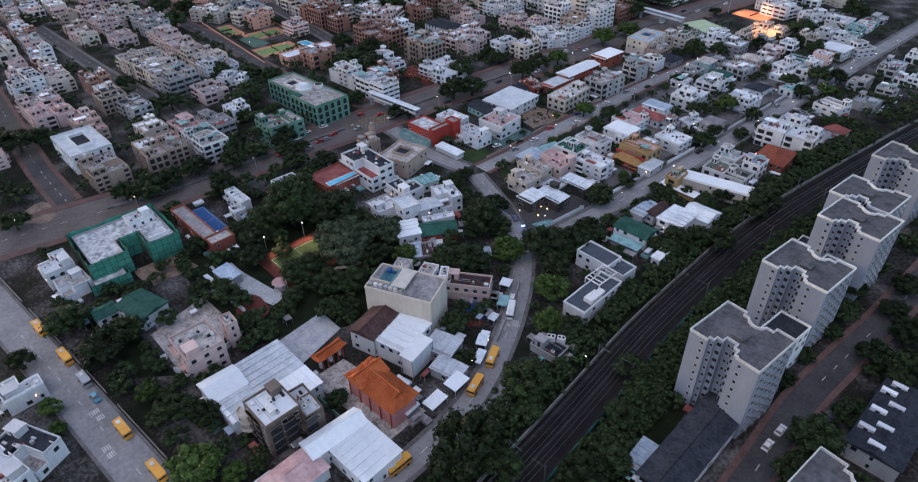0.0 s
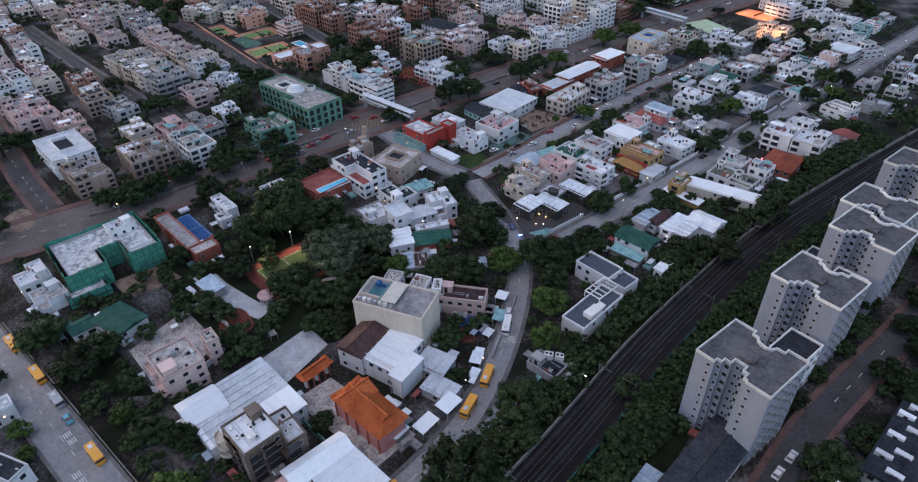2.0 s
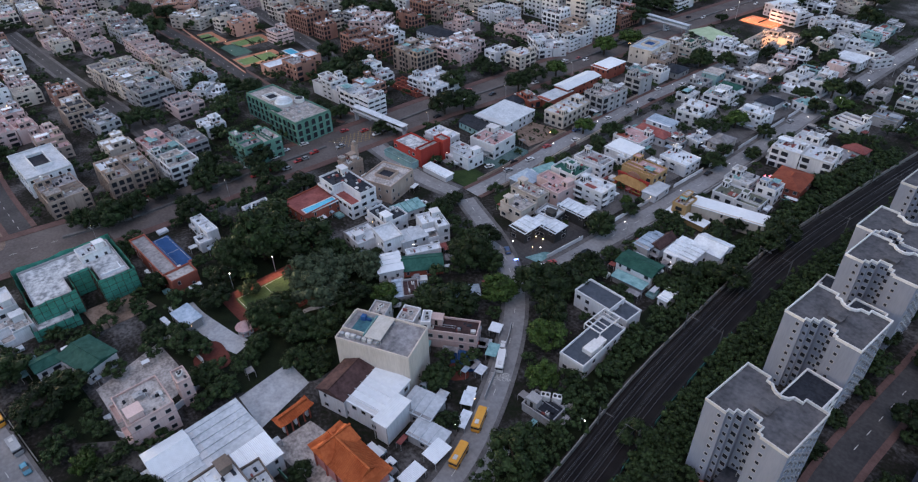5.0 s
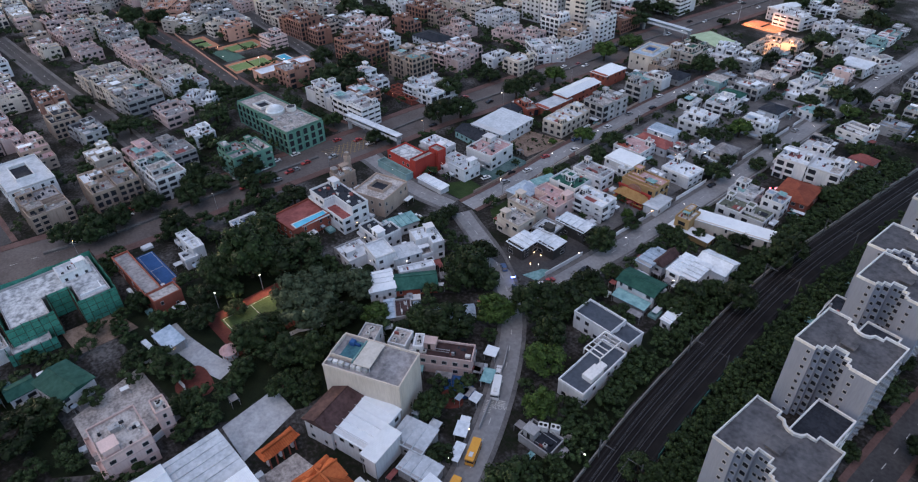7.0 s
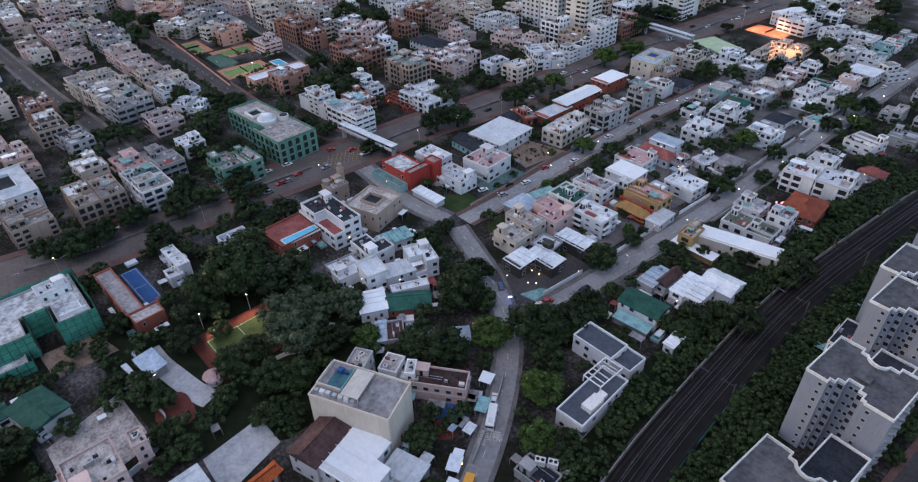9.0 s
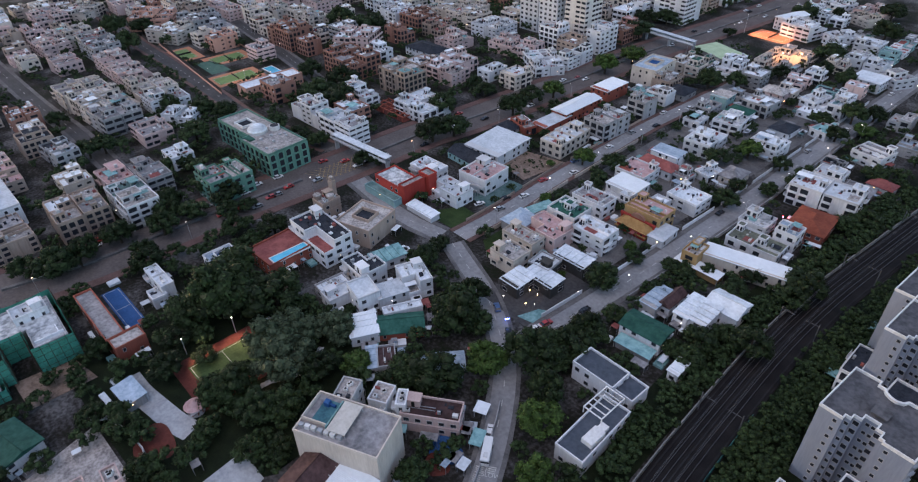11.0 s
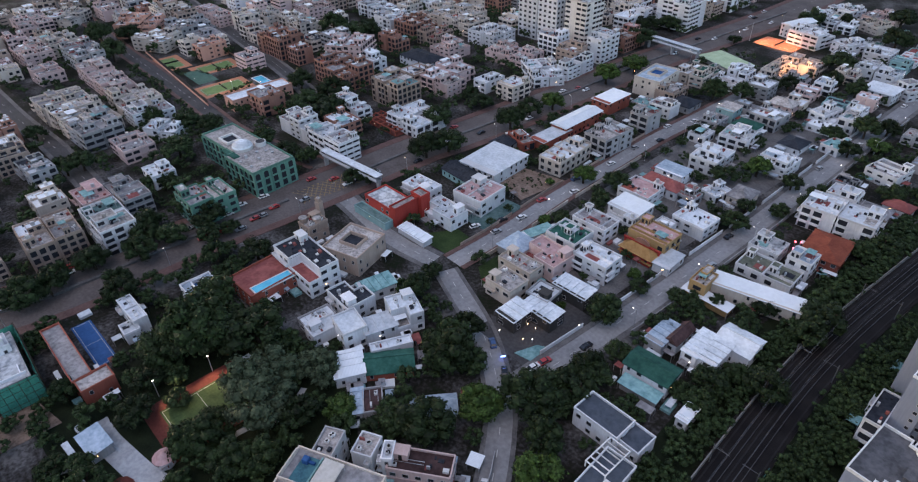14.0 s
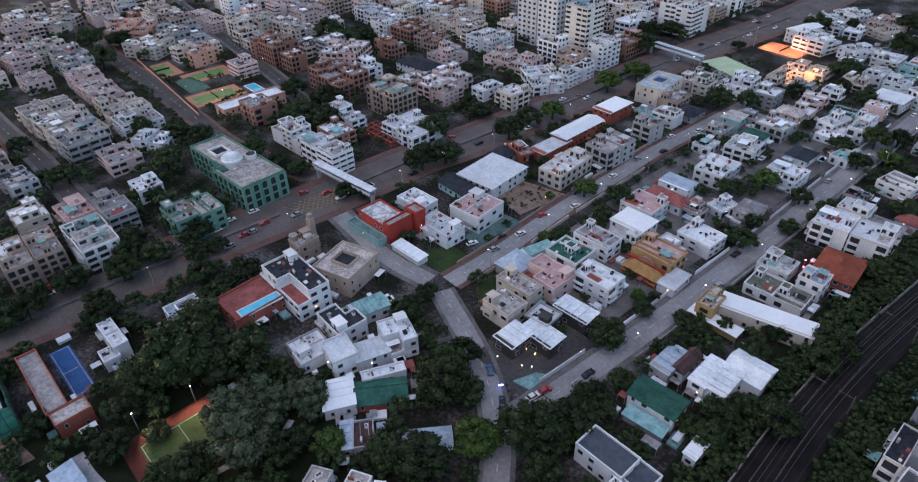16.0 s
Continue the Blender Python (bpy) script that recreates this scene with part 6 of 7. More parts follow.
for bx, by, br in ((-145.9, -136.6, 11), (-126.4, -132.8, 10), (-86.4, -126.4, 10), (-67, -123.2, 10), (-42.6, -31, 122), (-37.4, -42, 115), (-29.5, -74, 96)):
    bus(bx, by, br, YELLOW, "yellow school bus parked at the kerb")
bus(-54.8, -12.6, 130, PAINTS[0][0], "white coach waiting on the lane", 7.6)
bus(-112.5, -130.4, 10, PAINTS[1][0], "grey flat-topped lorry parked at the kerb", 6.0)
car(-104, -129.6, 10, shade("car_teal", (0.06, 0.22, 0.30), (0.09, 0.28, 0.38), rough=0.3, bump=0), "light blue car parked at the kerb")
NEAR_CARS = [(25.8, 11.5, 95, 0), (26.2, 4.5, 95, 0), (-59.5, -7.5, 130, 0), (-76, 47, 90, 2), (-79.5, 33, 85, 4), (-80, 29, 85, 0), (-77.8, 26.5, 85, 1), (-95, 26, 150, 3), (-84, 21, 140, 2), (-147, 62, 80, 0), (-139, 66, 85, 1), (-143.5, 73, 85, 2), (-140, 80, 85, 0), (-144, 95, 82, 4)]
FAR_CARS = [(-140, 110, 84, 0), (-147, 118, 84, 3), (-146, 140, 86, 0), (-149, 160, 86, 1), (-146, 175, 88, 2), (-153, 190, 88, 0), (-148, 205, 88, 0), (-75, 110, 88, 1), (-81, 130, 88, 2), (-78, 160, 89, 0), (-85, 205, 92, 1), (-84, 240, 92, 0), (-90, 270, 92, 4), (-89, 300, 92, 0)]
for cx, cy, cr, k in NEAR_CARS + FAR_CARS:
    car(cx, cy, cr, PAINTS[k][0], f"{PAINTS[k][1]} saloon car on the street")
avenue = random.Random(11)
for i in range(46):
    ay, lane = avenue.uniform(-120, 400), avenue.choice([-8.5, -5, -2.2, 2.2, 5, 8.5])
    if i < 12:
        ay = avenue.uniform(-15, 55)
    k = avenue.choice([0, 0, 1, 2, 4])
    car(-212.5 + lane + (-3 if ay > 220 else 0), ay, 90 if lane < 0 else -90, PAINTS[k][0], f"{PAINTS[k][1]} car on the avenue")


# ---- single landmarks ----
house(-74.6, -39.9, 22.6, 12.6, 15.2, 30, "c", "G", "deck", label="cream four-storey school block with a stained concrete roof", blank=True)
school = thing("play_deck", -79.6, -42.4, 14.55, 30, "blue and teal rooftop play mat under a beige awning", "play area")
part("mat", Shape().box(-3.4, -2.6, 0, 1.4, 4.6, 0.06), PLAY_MAT, school)
part("side_screen", Shape().box(1.4, -3.6, 0.06, 1.8, 4.8, 1.2), ROOF["A"], school)
part("partition", Shape().box(-5.6, -3.0, 0, 1.4, -2.75, 1.3).box(-5.6, -2.75, 0, -5.35, 4.8, 1.3), WALL["c"], school)
for k in range(7):
    part("cooling_unit", Shape().box(-5.2 + k * 1.75, -5.2, 0, -3.9 + k * 1.75, -4.2, 1.0 + 0.1 * (k % 3)), PLASTIC if k % 3 else METAL, school)
part("play_frame", Shape().box(-2.6, 2.4, 0.06, -1.2, 3.8, 1.5).box(-1.2, 2.8, 0.06, 0.4, 3.4, 0.7), BLUE_COURT, school)
part("awning", Shape().box(2.4, -4.6, 1.6, 7.4, 4.6, 1.75), AWNING, school, "beige awning")
for px, py in ((2.6, -4.3), (7.2, -4.3), (2.6, 4.3), (7.2, 4.3)):
    part("post", Shape().box(px - 0.08, py - 0.08, 0, px + 0.08, py + 0.08, 1.6), METAL, school)

bell = thing("church_tower", -189.6, 18.4, 0, 20, "slim sand-coloured stone church tower", "tower")
part("shaft", Shape().box(-1.1, -1.1, 0, 1.1, 1.1, 9), WALL["s"], bell)
part("belfry", Shape().box(-0.8, -0.8, 9, 0.8, 0.8, 10.6), WALL["s"], bell)
part("cap", Shape().tube(0, 0, 10.6, 11.2, 1.0, 0.2, 4), ROOF["C"], bell)
for k, (px, py) in enumerate(((-183.5, 8.5), (-180, 12.5))):
    tank = thing("water_tank", px, py, 6.9, 0, "round sand-coloured rooftop tank", "water tank", "round tanks beside the church")
    part("drum", Shape().tube(0, 0, 0, 2.0, 1.5, 1.5, 14), WALL["s"], tank)
    part("lid", Shape().tube(0, 0, 2.0, 2.3, 1.65, 1.2, 14), ROOF["C"], tank)

house(-52.5, 143.9, 12.8, 17.1, 7.0, 9, "b", "H", "hip", label="red hall with a broad hipped brick-red tiled roof")


def court(x, y, w, d, rot, surface, label, apron=None, margin=3.0, lines=True, base=0.06):
    """A marked sports court on an apron."""
    ob = thing("sports_court", x, y, 0, rot, label, "sports court")
    PLOTS.append((x, y, w + 2 * margin, d + 2 * margin, rot))
    if apron:
        part("apron", Shape().box(-w / 2 - margin, -d / 2 - margin, 0, w / 2 + margin, d / 2 + margin, base), apron, ob)
    part("surface", Shape().box(-w / 2, -d / 2, base, w / 2, d / 2, base + 0.05), surface, ob)
    if lines:
        z = base + 0.05
        part("boundary_line", Shape().ring(-w / 2 + 0.5, -d / 2 + 0.5, w / 2 - 0.5, d / 2 - 0.5, z, z + 0.015, 0.12), PAINT, ob)
        part("centre_line", Shape().box(-w / 2 + 0.62, -0.06, z, w / 2 - 0.62, 0.06, z + 0.015) if d > w else Shape().box(-0.06, -d / 2 + 0.62, z, 0.06, d / 2 - 0.62, z + 0.015), PAINT, ob)
        part("net", Shape().box(-w / 2 + 0.3, -0.03, z + 0.02, w / 2 - 0.3, 0.03, z + 1.0) if d > w else Shape().box(-0.03, -d / 2 + 0.3, z + 0.02, 0.03, d / 2 - 0.3, z + 1.0), BLACK, ob) if apron is CLAY else None
    return ob


court(-127, -51, 15, 21, 5, PITCH, "green football pitch with white lines and a red running track", RED_COURT, 4.0)
court(-174.5, -69.6, 24, 6.0, 6, BLUE_COURT, "narrow blue sports court beside the brick hall", None, 0.4)
court(-181, 343, 20, 12, 0, CLAY, "floodlit orange clay court", CLAY, 3.0)
court(-411, 31, 20, 10, 3, GREEN_COURT, "green tennis court on a red apron", CLAY, 3.5)
court(-386, 50, 11, 21, 2, GREEN_COURT, "green tennis court on a red apron", CLAY, 3.5)
court(-350, 41, 12, 24, 2, GREEN_COURT, "green tennis court on a red apron", CLAY, 3.5)
court(-376, 37, 22, 9, 3, DARK_GREEN_COURT, "dark green practice court", DARK_GREEN_COURT, 1.5, lines=False)
for ax, ay, bx, by in ((-442, 25, -330, 25), (-442, 25, -442, 66), (-442, 66, -364, 68)):
    fence = thing("court_fence", ax, ay, 0, math.degrees(math.atan2(by - ay, bx - ax)), "dark wire fence round the tennis courts", "fence")
    n = math.hypot(bx - ax, by - ay)
    part("mesh_panel", Shape().box(0, -0.03, 0.1, n, 0.03, 3.2), WALL["d"], fence)
    part("kerb", Shape().box(0, -0.6, 0, n, -0.1, 0.9), WALL["o"], fence)


PATCHES = []


def patch(name, pts, z, mat, label, cat):
    PATCHES.append(name)
    z += 0.004 * len(PATCHES)
    setting(name, Shape().prism(pts, -0.02, z), mat, label, cat)


def disc(x, y, rx, ry, n=20, wob=0.0):
    return [(x + rx * math.cos(i * math.tau / n) * (1 + wob * math.sin(3 * i * math.tau / n)), y + ry * math.sin(i * math.tau / n) * (1 + wob * math.sin(3 * i * math.tau / n))) for i in range(n)]


# Thin sheets that paint tree shade over the paler park and roadside ground.
setting("park_ground", Shape().prism([(-157, -92), (-97, -84), (-84, -58), (-88, -26), (-108, -14), (-160, -26)], -0.02, 0.022), SHADED_UNDERGROWTH, "near-black park ground with tree shade put into its colour", "ground")
setting("grove_ground", Shape().prism([(-146, -126), (-104, -117), (-98, -108), (-124, -112), (-146, -116)], -0.02, 0.022), SHADED_UNDERGROWTH, "near-black roadside ground with tree shade put into its colour", "ground")
patch("plaza", [(-92, -78), (-78, -77.5), (-84.5, -60), (-95.5, -61)], 0.07, PLAZA, "pale grey paved forecourt", "paving")
setting("park_path", strip(smooth([(-141, -77), (-133, -76), (-125, -74), (-116, -71.5), (-110, -69)], 2), 3.2, -3.2, -0.02, 0.06), PLAZA, "wide pale park path", "path")
setting("park_path", strip(smooth([(-116, -27), (-113, -31), (-110.5, -35), (-111, -40), (-113, -45), (-113, -50)], 2), 0.9, -0.9, -0.02, 0.06), PLAZA, "narrow winding pale park path", "path")
patch("playground", disc(-112.4, -78, 6.5, 5.0, wob=0.12), 0.08, RED_COURT, "dark red rubber playground surface", "playground")
patch("playground", disc(-62.5, -20, 5.0, 4.0, wob=0.1), 0.08, BLUE_COURT, "blue and red nursery playground surface", "playground")
patch("playground", disc(-60.5, -24.5, 3.6, 3.2, wob=0.1), 0.085, RED_COURT, "dark red nursery playground surface", "playground")
patch("lay_by", [(-38.5, -33), (-31, -29.5), (-23.5, -47), (-22, -66), (-27, -66)], 0.075, CONCRETE_ROAD, "grey concrete lay-by beside the lane", "lay-by")
patch("yard", [(-121, -109), (-99, -107), (-106, -86), (-129, -89)], 0.05, ROOF["C"], "stained concrete yard", "yard")
patch("yard", [(-71, -78), (-38, -72), (-40, -58), (-72, -66)], 0.05, ROOF["C"], "grey paved temple yard", "yard")
patch("yard", [(-104, 26.5), (-82, 27), (-83, 58), (-103, 58)], 0.05, ASPHALT, "dark paved forecourt of the cafe", "yard")
patch("pool_cover", [(-88, 28.5), (-82.5, 30), (-83, 38), (-86, 36)], 0.25, ROOF["A"], "teal cover over a small cafe pool", "pool")
patch("vacant_lot", [(-172, 92), (-150, 89), (-149, 114), (-173, 107)], 0.05, EARTH, "rough vacant lot with weeds and rubble", "vacant lot")
patch("lawn", [(-167, 191), (-157, 193), (-159, 207), (-169, 206)], 0.05, GRASS, "green lawn", "lawn")
patch("lawn", [(-158, 41), (-139.5, 43), (-142, 56), (-150, 56)], 0.05, GRASS, "dark green garden lawn", "lawn")
patch("building_site", [(-160, -104), (-146, -102), (-147, -84), (-160, -88)], 0.06, EARTH, "bare reddish earth of a building site", "building site")
patch("building_site", disc(-226, -124, 9, 7, wob=0.15), 0.07, EARTH, "bare reddish earth beside the junction", "building site")

pool = thing("swimming_pool", -159.6, -15.4, 5.3, 4, "bright blue rooftop swimming pool", "pool")
part("rim", Shape().ring(-2.3, -7.2, 2.3, 7.2, 0, 0.3, 0.4), PLASTIC, pool)
part("water", Shape().box(-1.9, -6.8, 0, 1.9, 6.8, 0.2), WATER, pool)
pool = thing("swimming_pool", -345, 63, 0.02, 4, "blue club swimming pool", "pool")
part("rim", Shape().ring(-8, -3.4, 8, 3.4, 0, 0.25, 0.5), PLASTIC, pool)
part("water", Shape().box(-7.5, -2.9, 0, 7.5, 2.9, 0.15), WATER, pool)
# Overgrown verges; the colour already holds the shade of the trees above.
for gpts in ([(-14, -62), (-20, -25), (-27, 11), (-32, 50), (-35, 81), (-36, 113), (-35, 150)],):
    setting("verge", strip(smooth(gpts, 8), 12, 0.4, -0.02, 0.03), SHADED_UNDERGROWTH, "overgrown railway verge with tree shade put into its near-black colour", "verge")
    setting("verge", strip(smooth(gpts, 8), -13.6, -30, -0.02, 0.03), SHADED_UNDERGROWTH, "overgrown railway verge with tree shade put into its near-black colour", "verge")
PLOTS.append((-345, 63, 20, 10, 4))
PLOTS.append((-181, 322, 40, 34, 0))
PLOTS.append((-222, -124, 30, 16, 0))
PLOTS.append((-87, -69, 18, 18, 0))
PLOTS.append((-161, 101, 22, 20, 0))
PLOTS.append((-245, 86, 28, 14, 0))
PLOTS.append((-124, -74, 30, 8, 10))
PLOTS.append((-108, -97, 22, 20, 0))
PLOTS.append((-93, 42, 22, 32, 0))

pav = thing("pavilion", -115.9, -65.8, 0, 0, "small round red park pavilion with a tiered roof", "pavilion")
part("floor", Shape().tube(0, 0, 0, 0.3, 2.4, n=12), PLAZA, pav)
for k in range(8):
    a = k * math.tau / 8
    part("column", Shape().tube(2 * math.cos(a), 2 * math.sin(a), 0.3, 2.7, 0.14, n=6), WALL["b"], pav)
part("lower_roof", Shape().tube(0, 0, 2.7, 3.4, 2.9, 1.5, 12), ROOF["P"], pav)
part("upper_roof", Shape().tube(0, 0, 3.4, 4.3, 1.7, 0.2, 12), ROOF["P"], pav)

frame_site = thing("red_steel_frame", -245, 86, 0, 5, "low red-painted steel frame on a building site", "building site")
part("slab", Shape().box(-13, -5.5, 0, 13, 5.5, 0.3), RED_COURT, frame_site)
for k in range(7):
    part("beam", Shape().box(-12 + k * 4 - 0.25, -5.2, 2.0, -12 + k * 4 + 0.25, 5.2, 2.5), WALL["b"], frame_site)
    for v in (-5, 5):
        part("post", Shape().box(-12 + k * 4 - 0.2, v - 0.2, 0.3, -12 + k * 4 + 0.2, v + 0.2, 2.0), WALL["b"], frame_site)
for v in (-5, -1.5, 1.5, 5):
    part("girder", Shape().box(-12.5, v - 0.25, 2.5, 12.5, v + 0.25, 2.9), WALL["b"], frame_site)


def footbridge(ax, ay, bx, by):
    n, a = math.hypot(bx - ax, by - ay), math.degrees(math.atan2(by - ay, bx - ax))
    ob = thing("footbridge", ax, ay, 0, a, "white covered footbridge over the avenue", "footbridge")
    part("deck", Shape().box(0, -1.6, 5.0, n, 1.6, 5.5), WALL["g"], ob)
    part("roof", Shape().box(-0.6, -1.9, 7.8, n + 0.6, 1.9, 8.0), ROOF["L"], ob)
    for v in (-1.6, 1.5):
        part("railing", Shape().box(0, v, 5.5, n, v + 0.1, 6.6), WALL["w"], ob)
    for k in range(int(n / 4) + 1):
        for v in (-1.5, 1.5):
            part("roof_post", Shape().box(k * 4 - 0.07, v - 0.07, 6.6 if abs(v) > 2 else 5.5, k * 4 + 0.07, v + 0.07, 7.8), METAL, ob)
    for u in (0.5, n / 2, n - 0.5):
        part("pier", Shape().box(u - 0.5, -0.9, 0, u + 0.5, 0.9, 5.0), WALL["g"], ob)


footbridge(-229, 42, -193, 48)
footbridge(-233, 277, -196, 276)

# slate terrace dormers and the white pergola on the low house
for k, (px, py) in enumerate(((40.0, 44.1), (42.5, 36.1), (43.5, 27.0), (44.5, 19.8), (39, 40), (40, 31.5), (40.5, 23.5))):
    dorm = thing("dormer", px, py, 5.9, 5, "white box dormer on a dark slate roof", "dormer", "dormers of the slate terrace")
    part("cheek", Shape().box(-1.9, -0.7, 0, 1.9, 0.7, 1.4), WALL["w"], dorm)
    part("window", window_mesh(1.0, 0.8), None, dorm, m=pose(0, -0.7, 0.3, 0, 0, 180))
perg = thing("pergola", -43.5, 18.0, 5.3, 4, "white roof pergola of open beams", "pergola")
part("frame", Shape().ring(-3, -5, 3, 5, 2.0, 2.3, 0.3), PLASTIC, perg)
for k in range(4):
    part("beam", Shape().box(-2.7, -3.2 + k * 2.1, 2.0, 2.7, -2.95 + k * 2.1, 2.25), PLASTIC, perg)
for px, py in ((-2.85, -4.85), (2.85, -4.85), (-2.85, 4.85), (2.85, 4.85)):
    part("post", Shape().box(px - 0.14, py - 0.14, 0, px + 0.14, py + 0.14, 2.0), PLASTIC, perg)
plant = thing("roof_plant_box", -38.6, 8.5, 5.3, 4, "white rooftop plant casing with an annex", "roof plant")
part("casing", Shape().box(-1.6, -2.8, 0, 1.6, 2.8, 1.6), PLASTIC, plant)
part("annex", Shape().box(-1.2, 3.0, 0, 1.0, 5.2, 1.2), PLASTIC, plant)
for px, py in ((-36, -13), (-33.5, -11), (-31.5, -8.5)):
    ac = thing("chiller", px, py, 2.4 if px < -33 else 0, 35, "white box chiller with twin roof fans", "chiller", "chillers by the lane")
    part("casing", Shape().box(-1.3, -0.9, 0, 1.3, 0.9, 1.7), PLASTIC, ac)
    for u in (-0.6, 0.6):
        part("fan", Shape().tube(u, 0, 1.7, 1.8, 0.45, n=12), BLACK, ac)

# ---- railway masts and fence ----
east = offset(WEST, -12.3)
for i in range(2, len(WEST) - 2, 5):
    (ax, ay), (bx, by) = WEST[i], east[i]
    mast = thing("railway_mast", ax, ay, 0.2, math.degrees(math.atan2(by - ay, bx - ax)), "grey overhead-line mast with a cross arm", "mast", "masts of the railway")
    part("pole", Shape().box(0.4, -0.13, 0, 0.66, 0.13, 7.2), MAST, mast)
    part("arm", Shape().box(0.66, -0.06, 6.2, 4.6, 0.06, 6.32), MAST, mast)
    part("stay", Shape().bar((0.6, 0, 7.1), (4.4, 0, 6.3), 0.06), MAST, mast)
    mast = thing("railway_mast", bx, by, 0.2, math.degrees(math.atan2(ay - by, ax - bx)), "grey overhead-line mast with a cross arm", "mast", "masts of the railway")
    part("pole", Shape().box(0.4, -0.13, 0, 0.66, 0.13, 7.2), MAST, mast)
    part("arm", Shape().box(0.66, -0.06, 6.2, 4.6, 0.06, 6.32), MAST, mast)
FENCE = shade("teal_fence_panel", (0.03, 0.13, 0.13), (0.06, 0.22, 0.21), spread=0.4)
panel = Shape().box(0, -0.05, 0, 2.3, 0.05, 2.2).mesh("panel", FENCE)
fence = thing("railway_fence", 0, 0, 0, 0, "teal panel fence beside the railway", "fence")
for (ax, ay), (bx, by) in zip(east[3:], east[4:]):
    if by > 52:
        break
    n = math.hypot(bx - ax, by - ay)
    for k in range(int(n / 2.4)):
        part("panel", panel, None, fence, m=pose(ax + (bx - ax) * k * 2.4 / n, ay + (by - ay) * k * 2.4 / n, 0, 0, 0, math.degrees(math.atan2(by - ay, bx - ax))))

# ---- garden walls along the streets ----
def garden_wall(pts, mat, height, label, gap=3):
    line = smooth(pts, 5)
    for i in range(0, len(line) - gap, gap + 1):
        setting("garden_wall", strip(line[i:i + gap + 1], 0.12, -0.12, 0, height), mat, label, "wall")


garden_wall([(-82.6, 34), (-82.8, 75), (-84.6, 145), (-87.6, 200), (-92.6, 300)], WALL["w"], 1.8, "pale garden wall along the street", 4)
garden_wall([(-71.2, 62), (-71.2, 75), (-73.2, 145), (-76.2, 200), (-81.2, 300)], WALL["g"], 1.6, "grey garden wall along the street", 4)
garden_wall([(-129.5, 50), (-131.2, 69), (-136.2, 102), (-140.2, 144), (-143.2, 174)], WALL["c"], 1.6, "cream garden wall along the street", 4)
garden_wall([(-141, 50), (-142.8, 69), (-147.8, 102), (-151.8, 144), (-154.8, 174)], WALL["s"], 1.4, "brown garden wall along the street", 5)
garden_wall([(-47.5, -25), (-61, -4), (-77, 14)], WALL["g"], 1.8, "grey wall beside the lane", 5)
garden_wall([(-190, -143.6), (-160, -137.6), (-104, -126.6), (-70, -120)], WALL["t"], 1.1, "stained concrete wall along the bus road", 5)
garden_wall([(-131, -92), (-129, -86), (-106, -82), (-97, -106), (-122, -111)], WALL["w"], 2.2, "white wall round the concrete yard", 5)
garden_wall([(-162, -80), (-146, -77), (-137, -80)], WALL["g"], 2.0, "long grey wall beside the building site", 6)
garden_wall([(-35, -72), (-43, -76.5), (-72, -81)], WALL["e"], 2.0, "green-capped wall round the temple yard", 6)
garden_wall([(-187, -66), (-160, -62)], WALL["c"], 2.2, "cream wall beside the blue court", 6)
garden_wall([(-174, 108.5), (-148, 115.5)], WALL["b"], 1.6, "red wall round the vacant lot", 6)

garden_wall([(-128.5, 47), (-124.5, 41.5), (-112, 36.5), (-104, 33.5), (-101, 31)], WALL["c"], 1.7, "cream garden wall round the corner plot", 6)
garden_wall([(-142.5, 42), (-158, 39.5), (-164, 40)], WALL["b"], 1.5, "red wall beside the cross street", 6)
patch("garden", [(-127, 47), (-118, 41.5), (-116, 50), (-122, 62), (-128.5, 62)], 0.05, GRASS, "dark green corner garden", "garden")
patch("yard", [(-157, 62), (-142, 63.5), (-146, 86), (-158, 84)], 0.05, ROOF["Q"], "dark teal paved villa court", "yard")
patch("yard", [(-127, 62), (-86, 66), (-88, 122), (-133, 118)], 0.045, PAVING, "grey paved yards between close-set houses", "yard")
patch("yard", [(-134, 120), (-88, 124), (-92, 240), (-144, 240)], 0.045, PAVING, "grey paved yards between close-set houses", "yard")

# ---- lamps and lights ----
def street_lamp(x, y, rot, head=LAMP, tall=7.0):
    ob = thing("street_lamp", x, y, 0.1, rot, "grey street lamp with a lit head", "street lamp", "street lamps")
    part("pole", Shape().tube(0, 0, 0, tall, 0.09, 0.06, n=6), METAL, ob)
    part("arm", Shape().bar((0, 0, tall - 0.1), (1.3, 0, tall + 0.15), 0.08), METAL, ob)
    part("head", Shape().box(1.1, -0.1, tall + 0.02, 1.45, 0.1, tall + 0.14), head, ob)


for k in range(9):
    street_lamp(-72.6 - k * k * 0.12, 65 + k * 34, 180)
for k in range(7):
    street_lamp(-132 - k * 2.2, 58 + k * 32, 180)
for k in range(10):
    street_lamp(-199, -90 + k * 52, 180, LAMP_WARM if k % 3 == 0 else LAMP)
for px, py in ((-36, 95), (-22, -12)):
    street_lamp(px - 2, py, 0, LAMP, 5.0)


